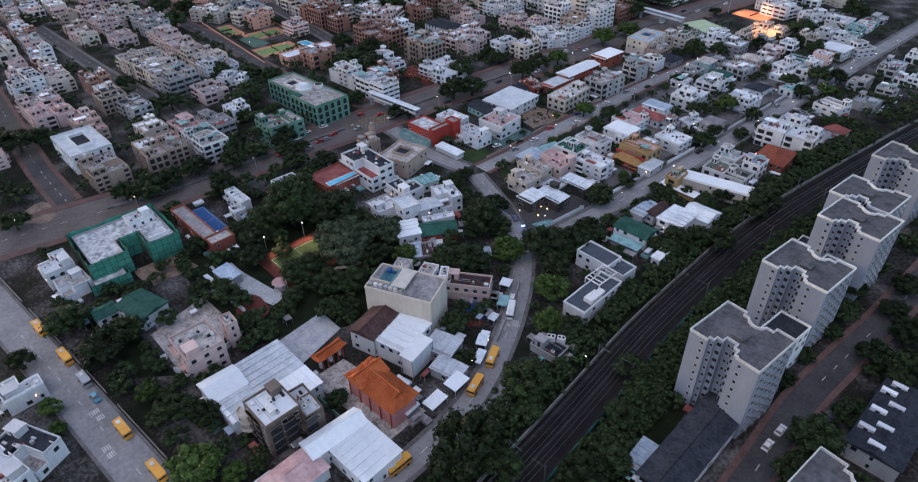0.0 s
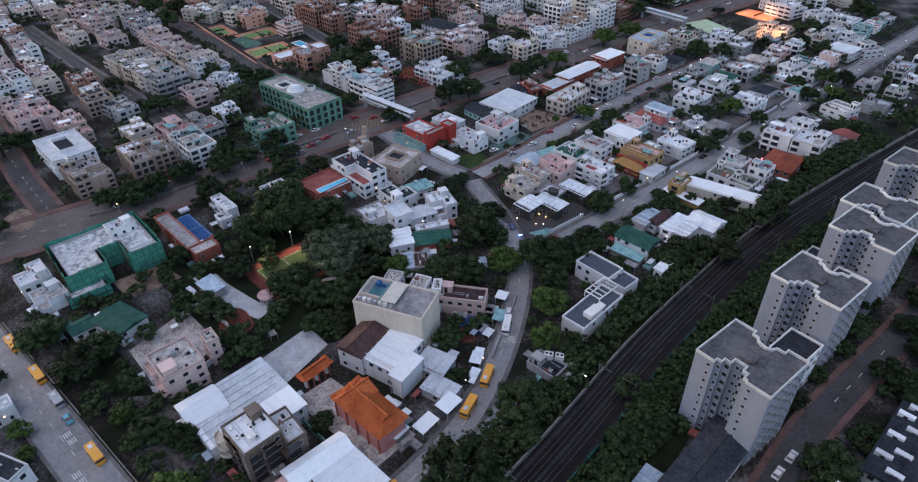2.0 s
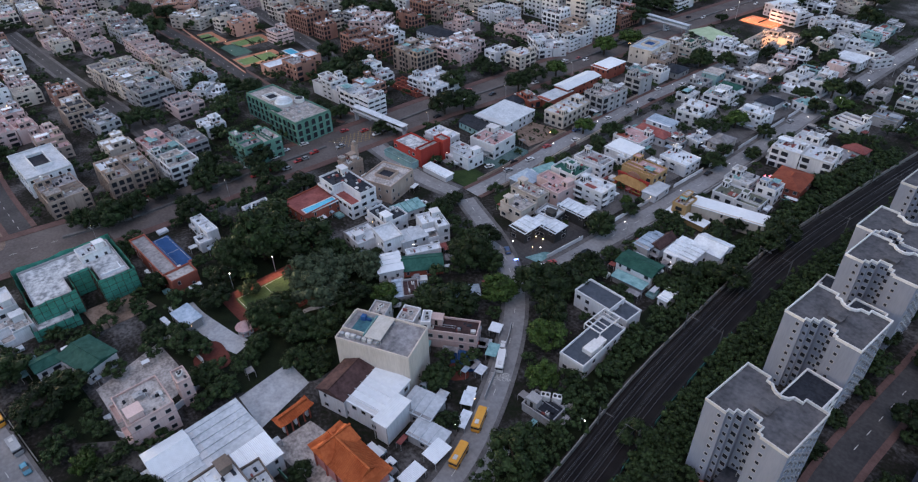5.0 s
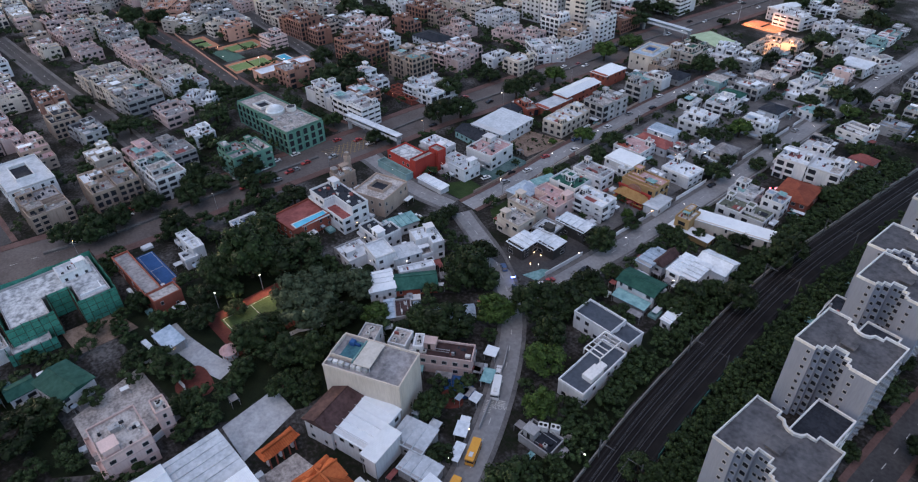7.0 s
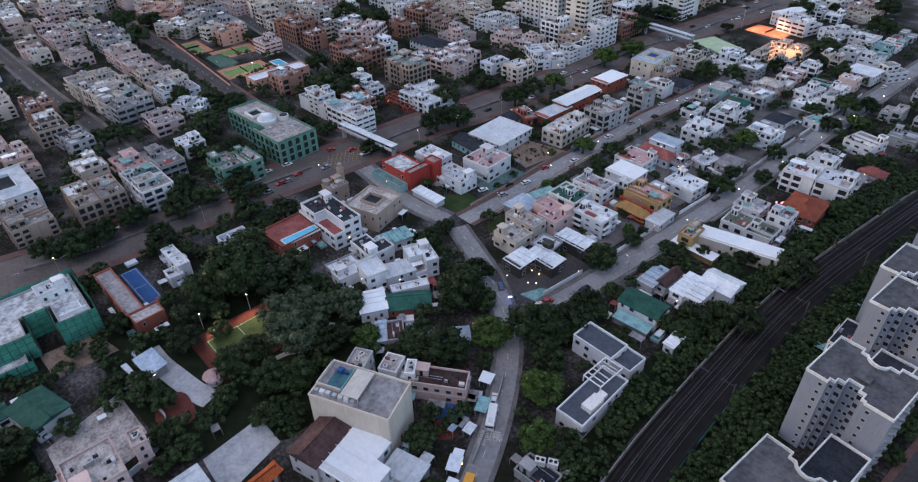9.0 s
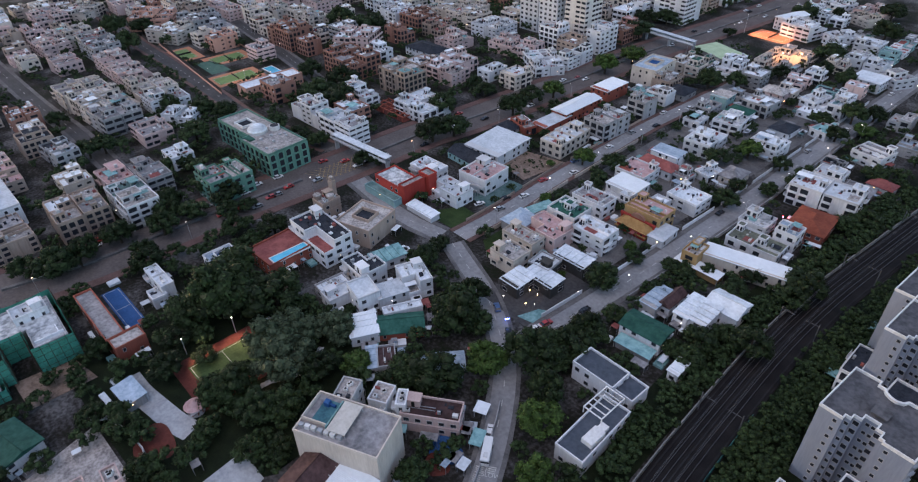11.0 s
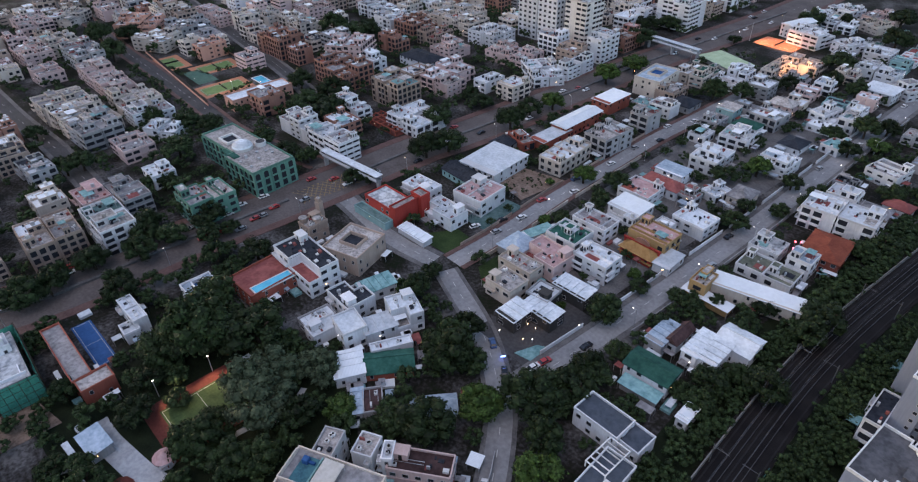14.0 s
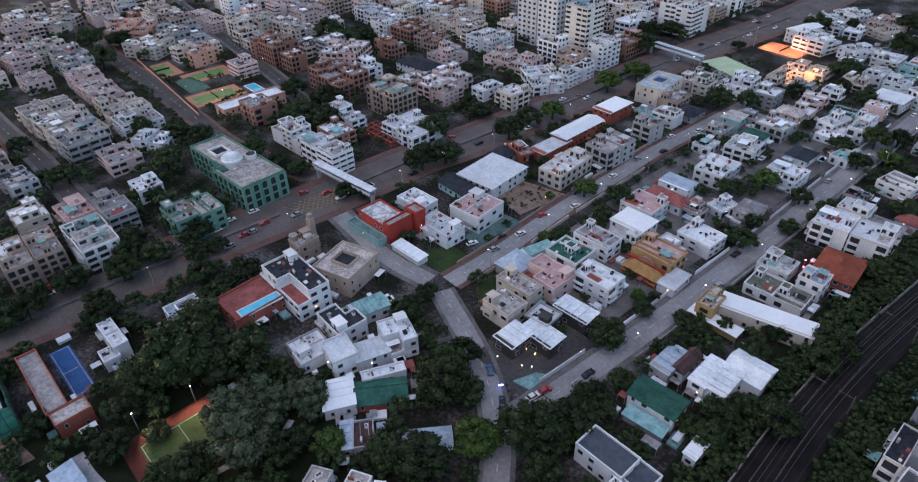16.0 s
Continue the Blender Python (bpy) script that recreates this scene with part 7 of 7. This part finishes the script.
def flood(x, y, z, tx, ty, watts, colour, name="floodlight", spread=100):
    ob = thing(name, x, y, 0, math.degrees(math.atan2(ty - y, tx - x)), "tall floodlight mast with a bright lamp head", "floodlight", "floodlights")
    part("pole", Shape().tube(0, 0, 0, z, 0.12, 0.08, n=6), METAL, ob)
    part("head", Shape().box(0.05, -0.2, z - 0.05, 0.2, 0.2, z + 0.15), LAMP, ob)
    d = bpy.data.lights.new(name, "SPOT")
    d.energy, d.color, d.spot_size, d.spot_blend, d.shadow_soft_size = watts, colour, radians(spread), 0.6, 0.3
    new("flood_beam", d).matrix_world = look((x + (tx - x) * 0.06, y + (ty - y) * 0.06, z), (tx, ty, 0))


flood(-139.5, -60.4, 6.5, -131, -54, 2400, (1.0, 0.80, 0.50))
flood(-139.0, -45.0, 6.5, -132, -46, 1900, (1.0, 0.72, 0.45))
flood(-197, 335, 12, -184, 341, 15000, (1.0, 0.45, 0.20), spread=75)
flood(-165, 333, 12, -177, 341, 15000, (1.0, 0.45, 0.20), spread=75)
flood(-147, 290, 10, -152, 304, 5000, (1.0, 0.48, 0.22))
flood(-139, 296, 10, -150, 306, 5000, (1.0, 0.48, 0.22))
flood(-330, 40, 10, -352, 47, 2500, (1.0, 0.80, 0.60))
for k in range(9):
    lan = thing("lantern", -62.5 + (k % 5) * 1.5, 137 + k * 1.1, 2.4, 0, "small glowing red paper lantern", "lantern", "red lanterns by the red hall")
    part("shade", Shape().tube(0, 0, 0, 0.5, 0.28, 0.28, 8), LAMP_RED, lan)
    part("post", Shape().box(-0.04, -0.04, -2.4, 0.04, 0.04, 0), METAL, lan)
for px, py, mt in ((-88, 36, LAMP), (-90, 34, LAMP_WARM), (-94, 39.6, LAMP_WARM), (-91, 40.2, LAMP_WARM), (-97.5, 31, LAMP)):
    bol = thing("bollard_lamp", px, py, 0.1, 0, "low glowing bollard lamp on the cafe forecourt", "lamp", "cafe lamps")
    part("stem", Shape().tube(0, 0, 0, 0.9, 0.07, n=6), METAL, bol)
    part("globe", Shape().tube(0, 0, 0.9, 1.15, 0.13, 0.13, 8), mt, bol)
sign = thing("blue_sign", -88.5, 24.5, 0.1, 60, "small blue glowing sign at the corner", "sign")
part("panel", Shape().box(-0.7, -0.06, 0.6, 0.7, 0.06, 1.1), LAMP_BLUE, sign)
part("leg", Shape().box(-0.08, -0.05, 0, 0.08, 0.05, 0.6), METAL, sign)

hatch = thing("box_junction", -211, 32, 0.13, 0, "faded yellow criss-cross box junction on the avenue", "road marking", kind="structure")
for k in range(-4, 5):
    for turn in (35, -35):
        part("line", Shape().box(-7, -0.1, 0, 7, 0.1, 0.02), HATCH, hatch, m=pose(0, k * 2.3, 0.002 * (turn > 0), 0, 0, turn))
# ---- painted words on the lane ----
word = bpy.data.curves.new("slow", "FONT")
word.body, word.size, word.extrude, word.align_x = "SLOW", 1.7, 0.006, "CENTER"
word.materials.append(PAINT)
wob = new("road_word", word)
wob.matrix_basis = pose(-49.2, -16.2, 0.09, 0, 0, 37)
tagged(wob, "white word painted on the lane", "road marking", kind="structure")
for k, (px, py) in enumerate(((-52.6, -17.0), (-51.3, -19.0), (-50.4, -14.6), (-99, -131), (-96, -130.4), (-84, -131.8), (-81, -131.2), (-33, -83), (-30.5, -84))):
    bars = thing("road_lettering", px, py, 0.12, 37 if k < 3 else 10, "worn white block lettering painted on the road", "road marking", kind="structure")
    for j in range(4):
        part("bar", Shape().box(-1.0, -0.9 + j * 0.55, 0, 1.0, -0.62 + j * 0.55, 0.02), PAINT, bars)


# ---- glazing and balconies of the dark stone block ----
for gx, gy, gw, turn in ((-61.2, -98.9, 1.3, 187), (-57.6, -98.5, 1.3, 187), (-53.0, -95.4, 1.6, -83), (-52.6, -91.6, 1.6, -83), (-50.2, -86.8, 1.6, -83)):
    strip_ob = thing("glazed_bay", gx, gy, 0.4, turn, "tall dark glazed bay on a brown stone wall", "window bay", "glazed bays of the stone block")
    part("glass", Shape().box(-gw, -0.1, 0, gw, 0.35, 10.4), GLASS, strip_ob)
    for f in range(4):
        part("spandrel", Shape().box(-gw - 0.06, -0.1, 1.9 + f * 2.7, gw + 0.06, 0.45, 2.3 + f * 2.7), WALL["n"], strip_ob)
for f in range(3):
    bal = thing("balcony", -63.8, -99.2, 2.9 + f * 3.0, 7, "curved white-edged balcony on the stone block", "balcony", "balconies of the stone block")
    ring = [(2.2 * math.cos(math.pi + k * math.pi / 8 * 1.3), 2.2 * math.sin(math.pi + k * math.pi / 8 * 1.3)) for k in range(9)]
    part("slab", Shape().prism(ring[::1] + [(0.8, 0.8)], 0, 0.25), WALL["c"], bal)
    part("rail", Shape().prism([(a * 1.0, b * 1.0) for a, b in ring] + [(a * 0.93, b * 0.93) for a, b in reversed(ring)], 0.25, 1.15), WALL["c"], bal)


# ---- single trees ----
tree(-138.4, -128.6, 13.3, "a")
tree(-119.6, -122.1, 15.5, "a")
tree(-123.0, -114.3, 11.2, "a")
tree(-93.9, -117.2, 7.5, "b")
tree(-81.0, -112.5, 11.3, "a")
tree(-75.3, -107.5, 9.6, "a")
tree(-59.4, -115.0, 13.3, "b")
tree(-52.7, -108.0, 6.5, "b")
tree(-57.5, -76.0, 7.3, "a")
tree(-20.3, -58.4, 19, "a")
tree(-18.3, -65.7, 13.2, "a")
tree(-10.5, -55.3, 11.7, "a")
tree(-27.0, -33.0, 15.1, "a")
tree(-20.3, -37.0, 9.6, "a")
tree(-46.9, -38.1, 7.0, "a")
tree(-60.1, -32.2, 9.3, "a")
tree(-52.4, 2.8, 12.9, "b")
tree(-41.5, -9.3, 11.1, "b")
tree(-65.3, 29.3, 13.1, "a")
tree(-68.9, 22.3, 13.1, "a")
tree(-58.2, 11.4, 12.4, "a")
tree(-65.5, 37.6, 11.1, "a")
tree(-77.2, 5.4, 11.8, "b")
tree(-96.1, 10.2, 16.1, "a")
tree(-102.3, 21.5, 11.8, "a")
tree(-81.5, -8.8, 14.8, "a")
tree(-89.4, -13.4, 10.6, "a")
tree(-150.5, -44.0, 23, "a")
tree(-141.0, -29.5, 20, "a")
tree(-142.8, -36.1, 19, "a")
tree(-154.5, -53.5, 14.1, "a")
tree(-165.3, -32.8, 15.1, "a")
tree(-121.8, -35.5, 13.4, "c")
tree(-120.8, -28.6, 11.2, "c")
tree(-116.7, -20.7, 11.3, "c")
tree(-114.5, -56.3, 12.5, "a")
tree(-103.6, -53.1, 12.2, "a")
tree(-99.0, -46.5, 11.2, "a")
tree(-105.7, -32.9, 10.7, "a")
tree(-134.4, -67.5, 10.7, "a")
tree(-144.2, -61.0, 10.0, "a")
tree(-129.8, -88.8, 9.0, "a")
tree(-120.3, -83.1, 9.9, "a")
tree(-103.7, -82.9, 9.4, "a")
tree(-95.1, -80.8, 9.2, "a")
tree(-105.6, -65.7, 7.9, "a")
tree(-91.7, -59.8, 9.6, "a")
tree(-87.9, -53.3, 7.7, "a")
tree(-131.0, -143.8, 8.8, "a")
tree(-121.7, -147.2, 6.7, "b")
tree(-106.3, -140.1, 6.5, "b")
tree(-97.0, -140.5, 5.5, "b")
tree(-293.3, -118.8, 17.5, "a")
tree(-296.5, -110.3, 13.2, "a")
tree(-247.7, -130.4, 10.1, "a")
tree(-217.8, -132.2, 11.8, "a")
tree(-207.4, -82.6, 15.3, "a")
tree(-213.2, -91.3, 11.3, "a")
tree(-212.4, -71.7, 11.7, "a")
tree(-208.4, -45.0, 13.6, "a")
tree(-225.6, -36.7, 12.8, "a")
tree(-197.0, -55.4, 10.3, "a")
tree(-214.8, -17.3, 14.5, "a")
tree(-229.7, -20.0, 11.8, "a")
tree(-181.9, -11.6, 12.1, "a")
tree(-190.3, -23.6, 10.7, "a")
tree(-256.5, -19.8, 9.3, "a")
tree(-211.9, -31.9, 12.8, "a")
tree(-218.8, -40.1, 12.8, "a")
tree(-214.0, -59.6, 12.1, "a")
tree(-187.5, -56.4, 13.1, "a")
tree(-207.8, -74.9, 11.4, "a")
tree(-204.8, -20.9, 10.7, "a")
tree(-204.6, -12.6, 8.6, "a")
tree(-147.8, -44.8, 19, "a")
tree(-151.4, -35.5, 15.9, "a")
tree(-151.0, -54.4, 13.3, "a")
tree(-124.0, -39.4, 15.8, "c")
tree(-115.4, -35.5, 12.2, "c")
tree(-127.2, -31.9, 13.0, "c")
tree(-120.7, -21.5, 9.7, "c")
tree(-113.2, -21.8, 9.4, "c")
tree(-133.7, -22.5, 8.4, "a")
tree(-100.5, -23.5, 8.9, "b")
tree(-89.0, -20.1, 8.6, "a")
tree(-86.8, -14.8, 8.7, "a")
tree(-81.7, -11.2, 8.6, "a")
tree(-78.6, -6.5, 7.1, "a")
tree(-76.2, 6.5, 12.7, "b")
tree(-99.6, 13.4, 15.1, "a")
tree(-91.0, 14.7, 9.6, "a")
tree(-128.1, 21.1, 11.2, "a")
tree(-133.5, 31.7, 7.7, "a")
tree(-70.6, 17.2, 15.1, "a")
tree(-64.7, 21.9, 10.4, "a")
tree(-67.9, 38.4, 11.1, "a")
tree(-67.8, 50.6, 8.1, "a")
tree(-65.4, 71.0, 8.5, "a")
tree(-71.1, 85.0, 7.2, "a")
tree(-64.7, 84.8, 7.0, "a")
tree(-61.9, 92.9, 6.2, "a")
tree(-80.9, 60.4, 12.4, "a")
tree(-93.1, 53.7, 3.5, "b")
tree(-82.5, 79.6, 7.4, "a")
tree(-88.0, 83.7, 5.7, "b")
tree(-82.7, 135.4, 10.6, "a")
tree(-89.6, 135.5, 8.6, "a")
tree(-86.9, 150.5, 8.8, "a")
tree(-105.7, 163.9, 12.0, "a")
tree(-99.1, 178.7, 12.1, "b")
tree(-84.0, 179.1, 9.3, "a")
tree(-70.9, 166.6, 11.0, "a")
tree(-76.6, 156.8, 8.7, "a")
tree(-72.7, 179.6, 9.0, "a")
tree(-130.2, 124.8, 11.8, "a")
tree(-126.2, 110.0, 9.0, "a")
tree(-127.5, 89.0, 7.5, "a")
tree(-131.5, 84.0, 5.4, "b")
tree(-142.9, 118.3, 10.8, "b")
tree(-151.0, 106.7, 4.7, "b")
tree(-201.8, 129.8, 15.7, "a")
tree(-205.9, 147.1, 14.7, "a")
tree(-204.4, 161.8, 13.5, "b")
tree(-209.4, 209.3, 16.4, "b")
tree(-209.7, 234.3, 17.0, "b")
tree(-237.7, 274.8, 19, "a")
tree(-243.3, 312.4, 15.9, "a")
tree(-242.5, 137.7, 9.2, "a")
tree(-230.0, 135.3, 12.1, "a")
tree(-226.9, 103.4, 14.3, "a")
tree(-202.4, 91.8, 16.1, "a")
tree(-204.9, 80.8, 15.8, "a")
tree(-205.7, 42.6, 9.7, "a")
tree(-201.0, 48.1, 9.7, "a")
tree(-283.2, 61.2, 19, "a")
tree(-269.1, 66.8, 19, "a")
tree(-286.7, 79.7, 19, "a")
tree(-317.1, 74.5, 16.5, "a")
tree(-364.3, 135.1, 19, "a")
tree(-394.2, 138.8, 19, "a")
tree(-367.1, 149.9, 19, "a")
tree(-262.1, 26.6, 13.6, "a")
tree(-245.1, 30.1, 13.1, "a")
tree(-236.1, 36.7, 10.3, "a")
tree(-306.2, 6.8, 14.5, "a")
tree(-295.5, 14.4, 14.4, "a")
tree(-279.9, -6.8, 16.1, "a")
tree(-324.9, -4.8, 11.7, "a")
tree(-438.0, 4.4, 18.8, "a")
tree(-472.6, 23.1, 16.1, "a")
tree(-480.2, 7.2, 19, "a")
tree(-344.5, -56.0, 11.3, "a")
tree(-295.8, -45.0, 12.9, "a")
tree(-295.3, -52.0, 12.7, "a")
tree(-259.7, -26.4, 8.5, "a")
tree(-228.1, -10.6, 9.2, "a")
tree(-227.7, -3.7, 9.4, "a")
tree(-143.8, 267.1, 12.4, "a")
tree(-138.8, 276.0, 10.9, "a")
tree(-133.6, 320.5, 16.7, "a")
tree(-125.9, 299.2, 12.6, "a")
tree(-200, 322, 9, "a")
tree(-86.2, 248.5, 13.4, "a")
tree(-80.0, 258.0, 12.1, "a")
tree(-76.6, 239.0, 10.2, "b")
tree(-94.7, 234.6, 10.6, "a")
tree(-82.3, 224.4, 10.1, "a")
tree(-53.7, 199.0, 11.2, "a")
tree(-111.1, 293.2, 12.1, "a")
tree(-127.8, 379.9, 19, "a")
tree(-144.6, 430.5, 19, "a")
tree(-40.9, 162.2, 12.0, "a")
tree(-44.8, 154.8, 9.9, "a")
tree(-49.9, 88.3, 10.2, "a")
tree(-49.8, 101.1, 8.8, "a")
tree(-42.9, 59.9, 10.7, "a")
tree(-46.1, 52.3, 7.5, "a")
tree(-40.9, 52.0, 8.9, "a")
tree(-39.7, 68.9, 7.7, "a")
tree(-68.2, 90.2, 5.4, "a")
tree(-158.4, 236.1, 13.8, "a")
tree(-147.7, 245.9, 12.1, "a")
tree(-253.5, 301.2, 15.9, "a")
tree(-130.5, 199.6, 6.7, "a")
tree(-137.6, 191.3, 9.4, "a")
tree(-168.7, 405.4, 11.7, "a")
tree(-184.2, 387.3, 19, "a")
tree(-115.6, -59.8, 10.7, "a")
tree(-132.9, -56.9, 7.5, "a")
tree(-118.2, -51.6, 10.3, "a")
tree(-118.1, -58.3, 8.6, "a")
tree(-112.4, -41.3, 16.9, "c")
tree(-154.4, -81.0, 9.3, "a")
tree(32.5, 72.4, 10.7, "a")
tree(34.0, 11.8, 13.6, "a")
tree(35.3, -1.4, 11.5, "a")
tree(0.9, -10.0, 7.9, "a")
tree(-12.2, -4.1, 10.2, "a")
tree(-3.5, -19.5, 9.5, "a")
tree(3.3, -40.9, 11.5, "a")
tree(5.3, -32.3, 10.3, "a")
tree(30.2, 54.6, 10.3, "a")
tree(-35.8, 107.2, 14.3, "a")
tree(-35.1, 98.2, 11.6, "a")
tree(-31.9, 69.3, 13.0, "a")
tree(38.1, 51.7, 8.2, "a")
tree(34.8, 27.3, 9.4, "a")
tree(17.3, 26.9, 7.5, "a")
tree(16.2, 40.5, 6.9, "a")
tree(16.3, 56.1, 7.2, "a")
tree(12.4, 81.5, 7.7, "a")
tree(11.3, 98.4, 9.1, "a")
tree(24.4, 80.6, 9.3, "a")
tree(22.4, 96.1, 9.8, "a")

# ---- planted strips and gaps ----
for gy in range(-100, 200, 20):
    gx = -31 if gy > 20 else -31 + (20 - gy) * 0.17
    grove(gx - 13, gy, gx - 3, gy + 20, 24, 6.5, gy)
    grove(gx + 14, gy, gx + 27, gy + 20, 70, 5.5, gy + 1)
rim_rng = random.Random(33)
for shift in (-14.8, -17.6, -21.0, 2.6, 5.6):
    for bx, by in offset(smooth(WEST, 3.4), shift):
        gx, gy, gs = bx + rim_rng.uniform(-1, 1), by + rim_rng.uniform(-1, 1), rim_rng.uniform(4.4, 6.6)
        if gy < 210 and free(gx, gy, 0.6) and all(math.hypot(gx - a, gy - b) > 2.2 for a, b, _ in TREES[-160:]):
            thicket(gx, gy, gs, rim_rng.choice(LIGHT_CROWNS))
for _ in range(46):
    thicket(rim_rng.uniform(-171, -152), rim_rng.uniform(93, 110), rim_rng.uniform(0.9, 2.2), LIGHT_CROWNS[0])
grove(-150, -92, -85, -30, 130, 7.5, 3)
grove(-100, -32, -60, 30, 60, 7.0, 31)
grove(-62, -45, -28, 40, 40, 6.5, 4)
grove(10, -60, 75, 150, 330, 7.5, 6)
grove(-15, -90, 20, -25, 60, 7.0, 7)
grove(-205, -130, -80, -96, 90, 6.5, 8)
grove(-200, -95, -145, -15, 90, 7.0, 9)
grove(-235, -105, -195, 30, 70, 7.5, 10)
grove(-108, -118, -40, -95, 40, 6.5, 12)
grove(-72, 40, -38, 130, 70, 6.0, 13)
grove(-140, -30, -80, 40, 60, 6.5, 14)
grove(-200, 30, -84, 110, 60, 4.5, 15)
grove(-235, 30, -190, 330, 110, 7.0, 17)

# ---- the rest of the town ----
def infill(x0, y0, x1, y1, step, heights, walls, roofs, seed, fill=0.9):
    rng = random.Random(seed)
    for i in range(int((x1 - x0) / step)):
        for j in range(int((y1 - y0) / step)):
            x, y = x0 + (i + 0.5) * step + rng.uniform(-2, 2), y0 + (j + 0.5) * step + rng.uniform(-2, 2)
            w, d, h = step * rng.uniform(0.65, 1.0), step * rng.uniform(0.6, 0.92), rng.choice(heights) * rng.uniform(0.85, 1.15)
            wall, roof = rng.choice(walls), rng.choice(roofs)
            if rng.random() < fill and free(x, y, max(w, d) * 0.43) and all(math.hypot(x - a, y - b) > (c * 0.38 + w * 0.42) for a, b, c in TREES):
                if y > 250 or x < -225:
                    far_house(x, y, w, d, h, 5, wall, roof)
                else:
                    house(round(x, 1), round(y, 1), round(w, 1), round(d, 1), round(h, 1), 5, wall, roof, rng.choice(["flat", "flat", "sheet", "hip"]), False)
            else:
                for _ in range(2):
                    u, v, s = x + rng.uniform(-5, 5), y + rng.uniform(-5, 5), rng.uniform(4.5, 7.5)
                    if free(u, v, 1.2) and all(math.hypot(u - a, v - b) > (c + s) * 0.25 for a, b, c in TREES):
                        thicket(u, v, s, rng.choice(WOOD_CROWNS))


grove(-80, 330, -36, 440, 70, 8.0, 41)
grove(-260, -60, -226, 30, 40, 6.0, 43)
grove(-330, -50, -240, 40, 60, 6.0, 44)
grove(-330, 60, -226, 200, 90, 7.0, 45)
grove(-480, -60, -330, 20, 50, 7.0, 46)

infill(-600, -190, -226, 20, 16, (8, 9, 11, 8), "wccppgssr", "LCCGGWDPN", 21)
infill(-600, 24, -226, 76, 17, (9, 11, 12), "wccppgsr", "LCCGGWDP", 22)
infill(-600, 88, -226, 520, 18, (9, 11, 12, 10), "wwccpgsr", "LCCGGWDT", 23)
infill(-198, 40, -156, 420, 14, (6, 7, 6, 4), "wwgcga", "LLCWGABDT", 24)
infill(-145, 45, -85, 420, 13, (6, 7, 5, 4), "wwgcgpa", "LLCBGABRDT", 25)
infill(-74, 60, -38, 420, 13, (6, 5, 7), "wggc", "LBCGGBDA", 26, 0.7)
infill(-38, 190, 12, 420, 13, (6, 5, 7), "wggc", "LBCGGBD", 27, 0.35)
grove(-38, 150, 14, 420, 230, 8.5, 51)
grove(-74, 190, -38, 420, 90, 7.5, 52)
grove(-600, -190, -400, 420, 420, 9.5, 53)
grove(-400, -190, -226, 420, 650, 9.0, 54)
grove(-330, -70, -226, 40, 120, 10.0, 55)
tagged(new("distant_town", FAR.mesh("distant_town", *FAR_MATS)), "dense low blocks of flats beyond the avenue", "distant town", kind="stuff")
tagged(new("woodland", WOOD.mesh("woodland", LEAF[0])), "dense dark green trees between houses and along the railway", "woodland", kind="stuff")
yard_odds()
tagged(new("yard_odds", YARD.mesh("yard_odds", *YARD_MATS)), "lean-to sheets, awnings and crates in the yards", "yard clutter", kind="stuff")

dots = Shape()
rng = random.Random(91)
for px, py, pw, pd, prot in PLOTS:
    if rng.random() < 0.22 and pw < 40:
        a = rng.choice([(0, -1), (1, 0)])
        c, s = math.cos(radians(prot)), math.sin(radians(prot))
        u, v = a[0] * (pw / 2 + 0.12) + (1 - abs(a[0])) * rng.uniform(-0.4, 0.4) * pw, a[1] * (pd / 2 + 0.12) + (1 - abs(a[1])) * rng.uniform(-0.4, 0.4) * pd
        x, y, z = px + u * c - v * s, py + u * s + v * c, rng.uniform(2.2, 3.2)
        dots.box(x - 0.08, y - 0.08, z, x + 0.08, y + 0.08, z + 0.15, rng.choice([0, 0, 1]))
tagged(new("wall_lamps", dots.mesh("wall_lamps", LAMP, LAMP_WARM)), "small lit lamps on house walls", "wall lamps", kind="stuff")
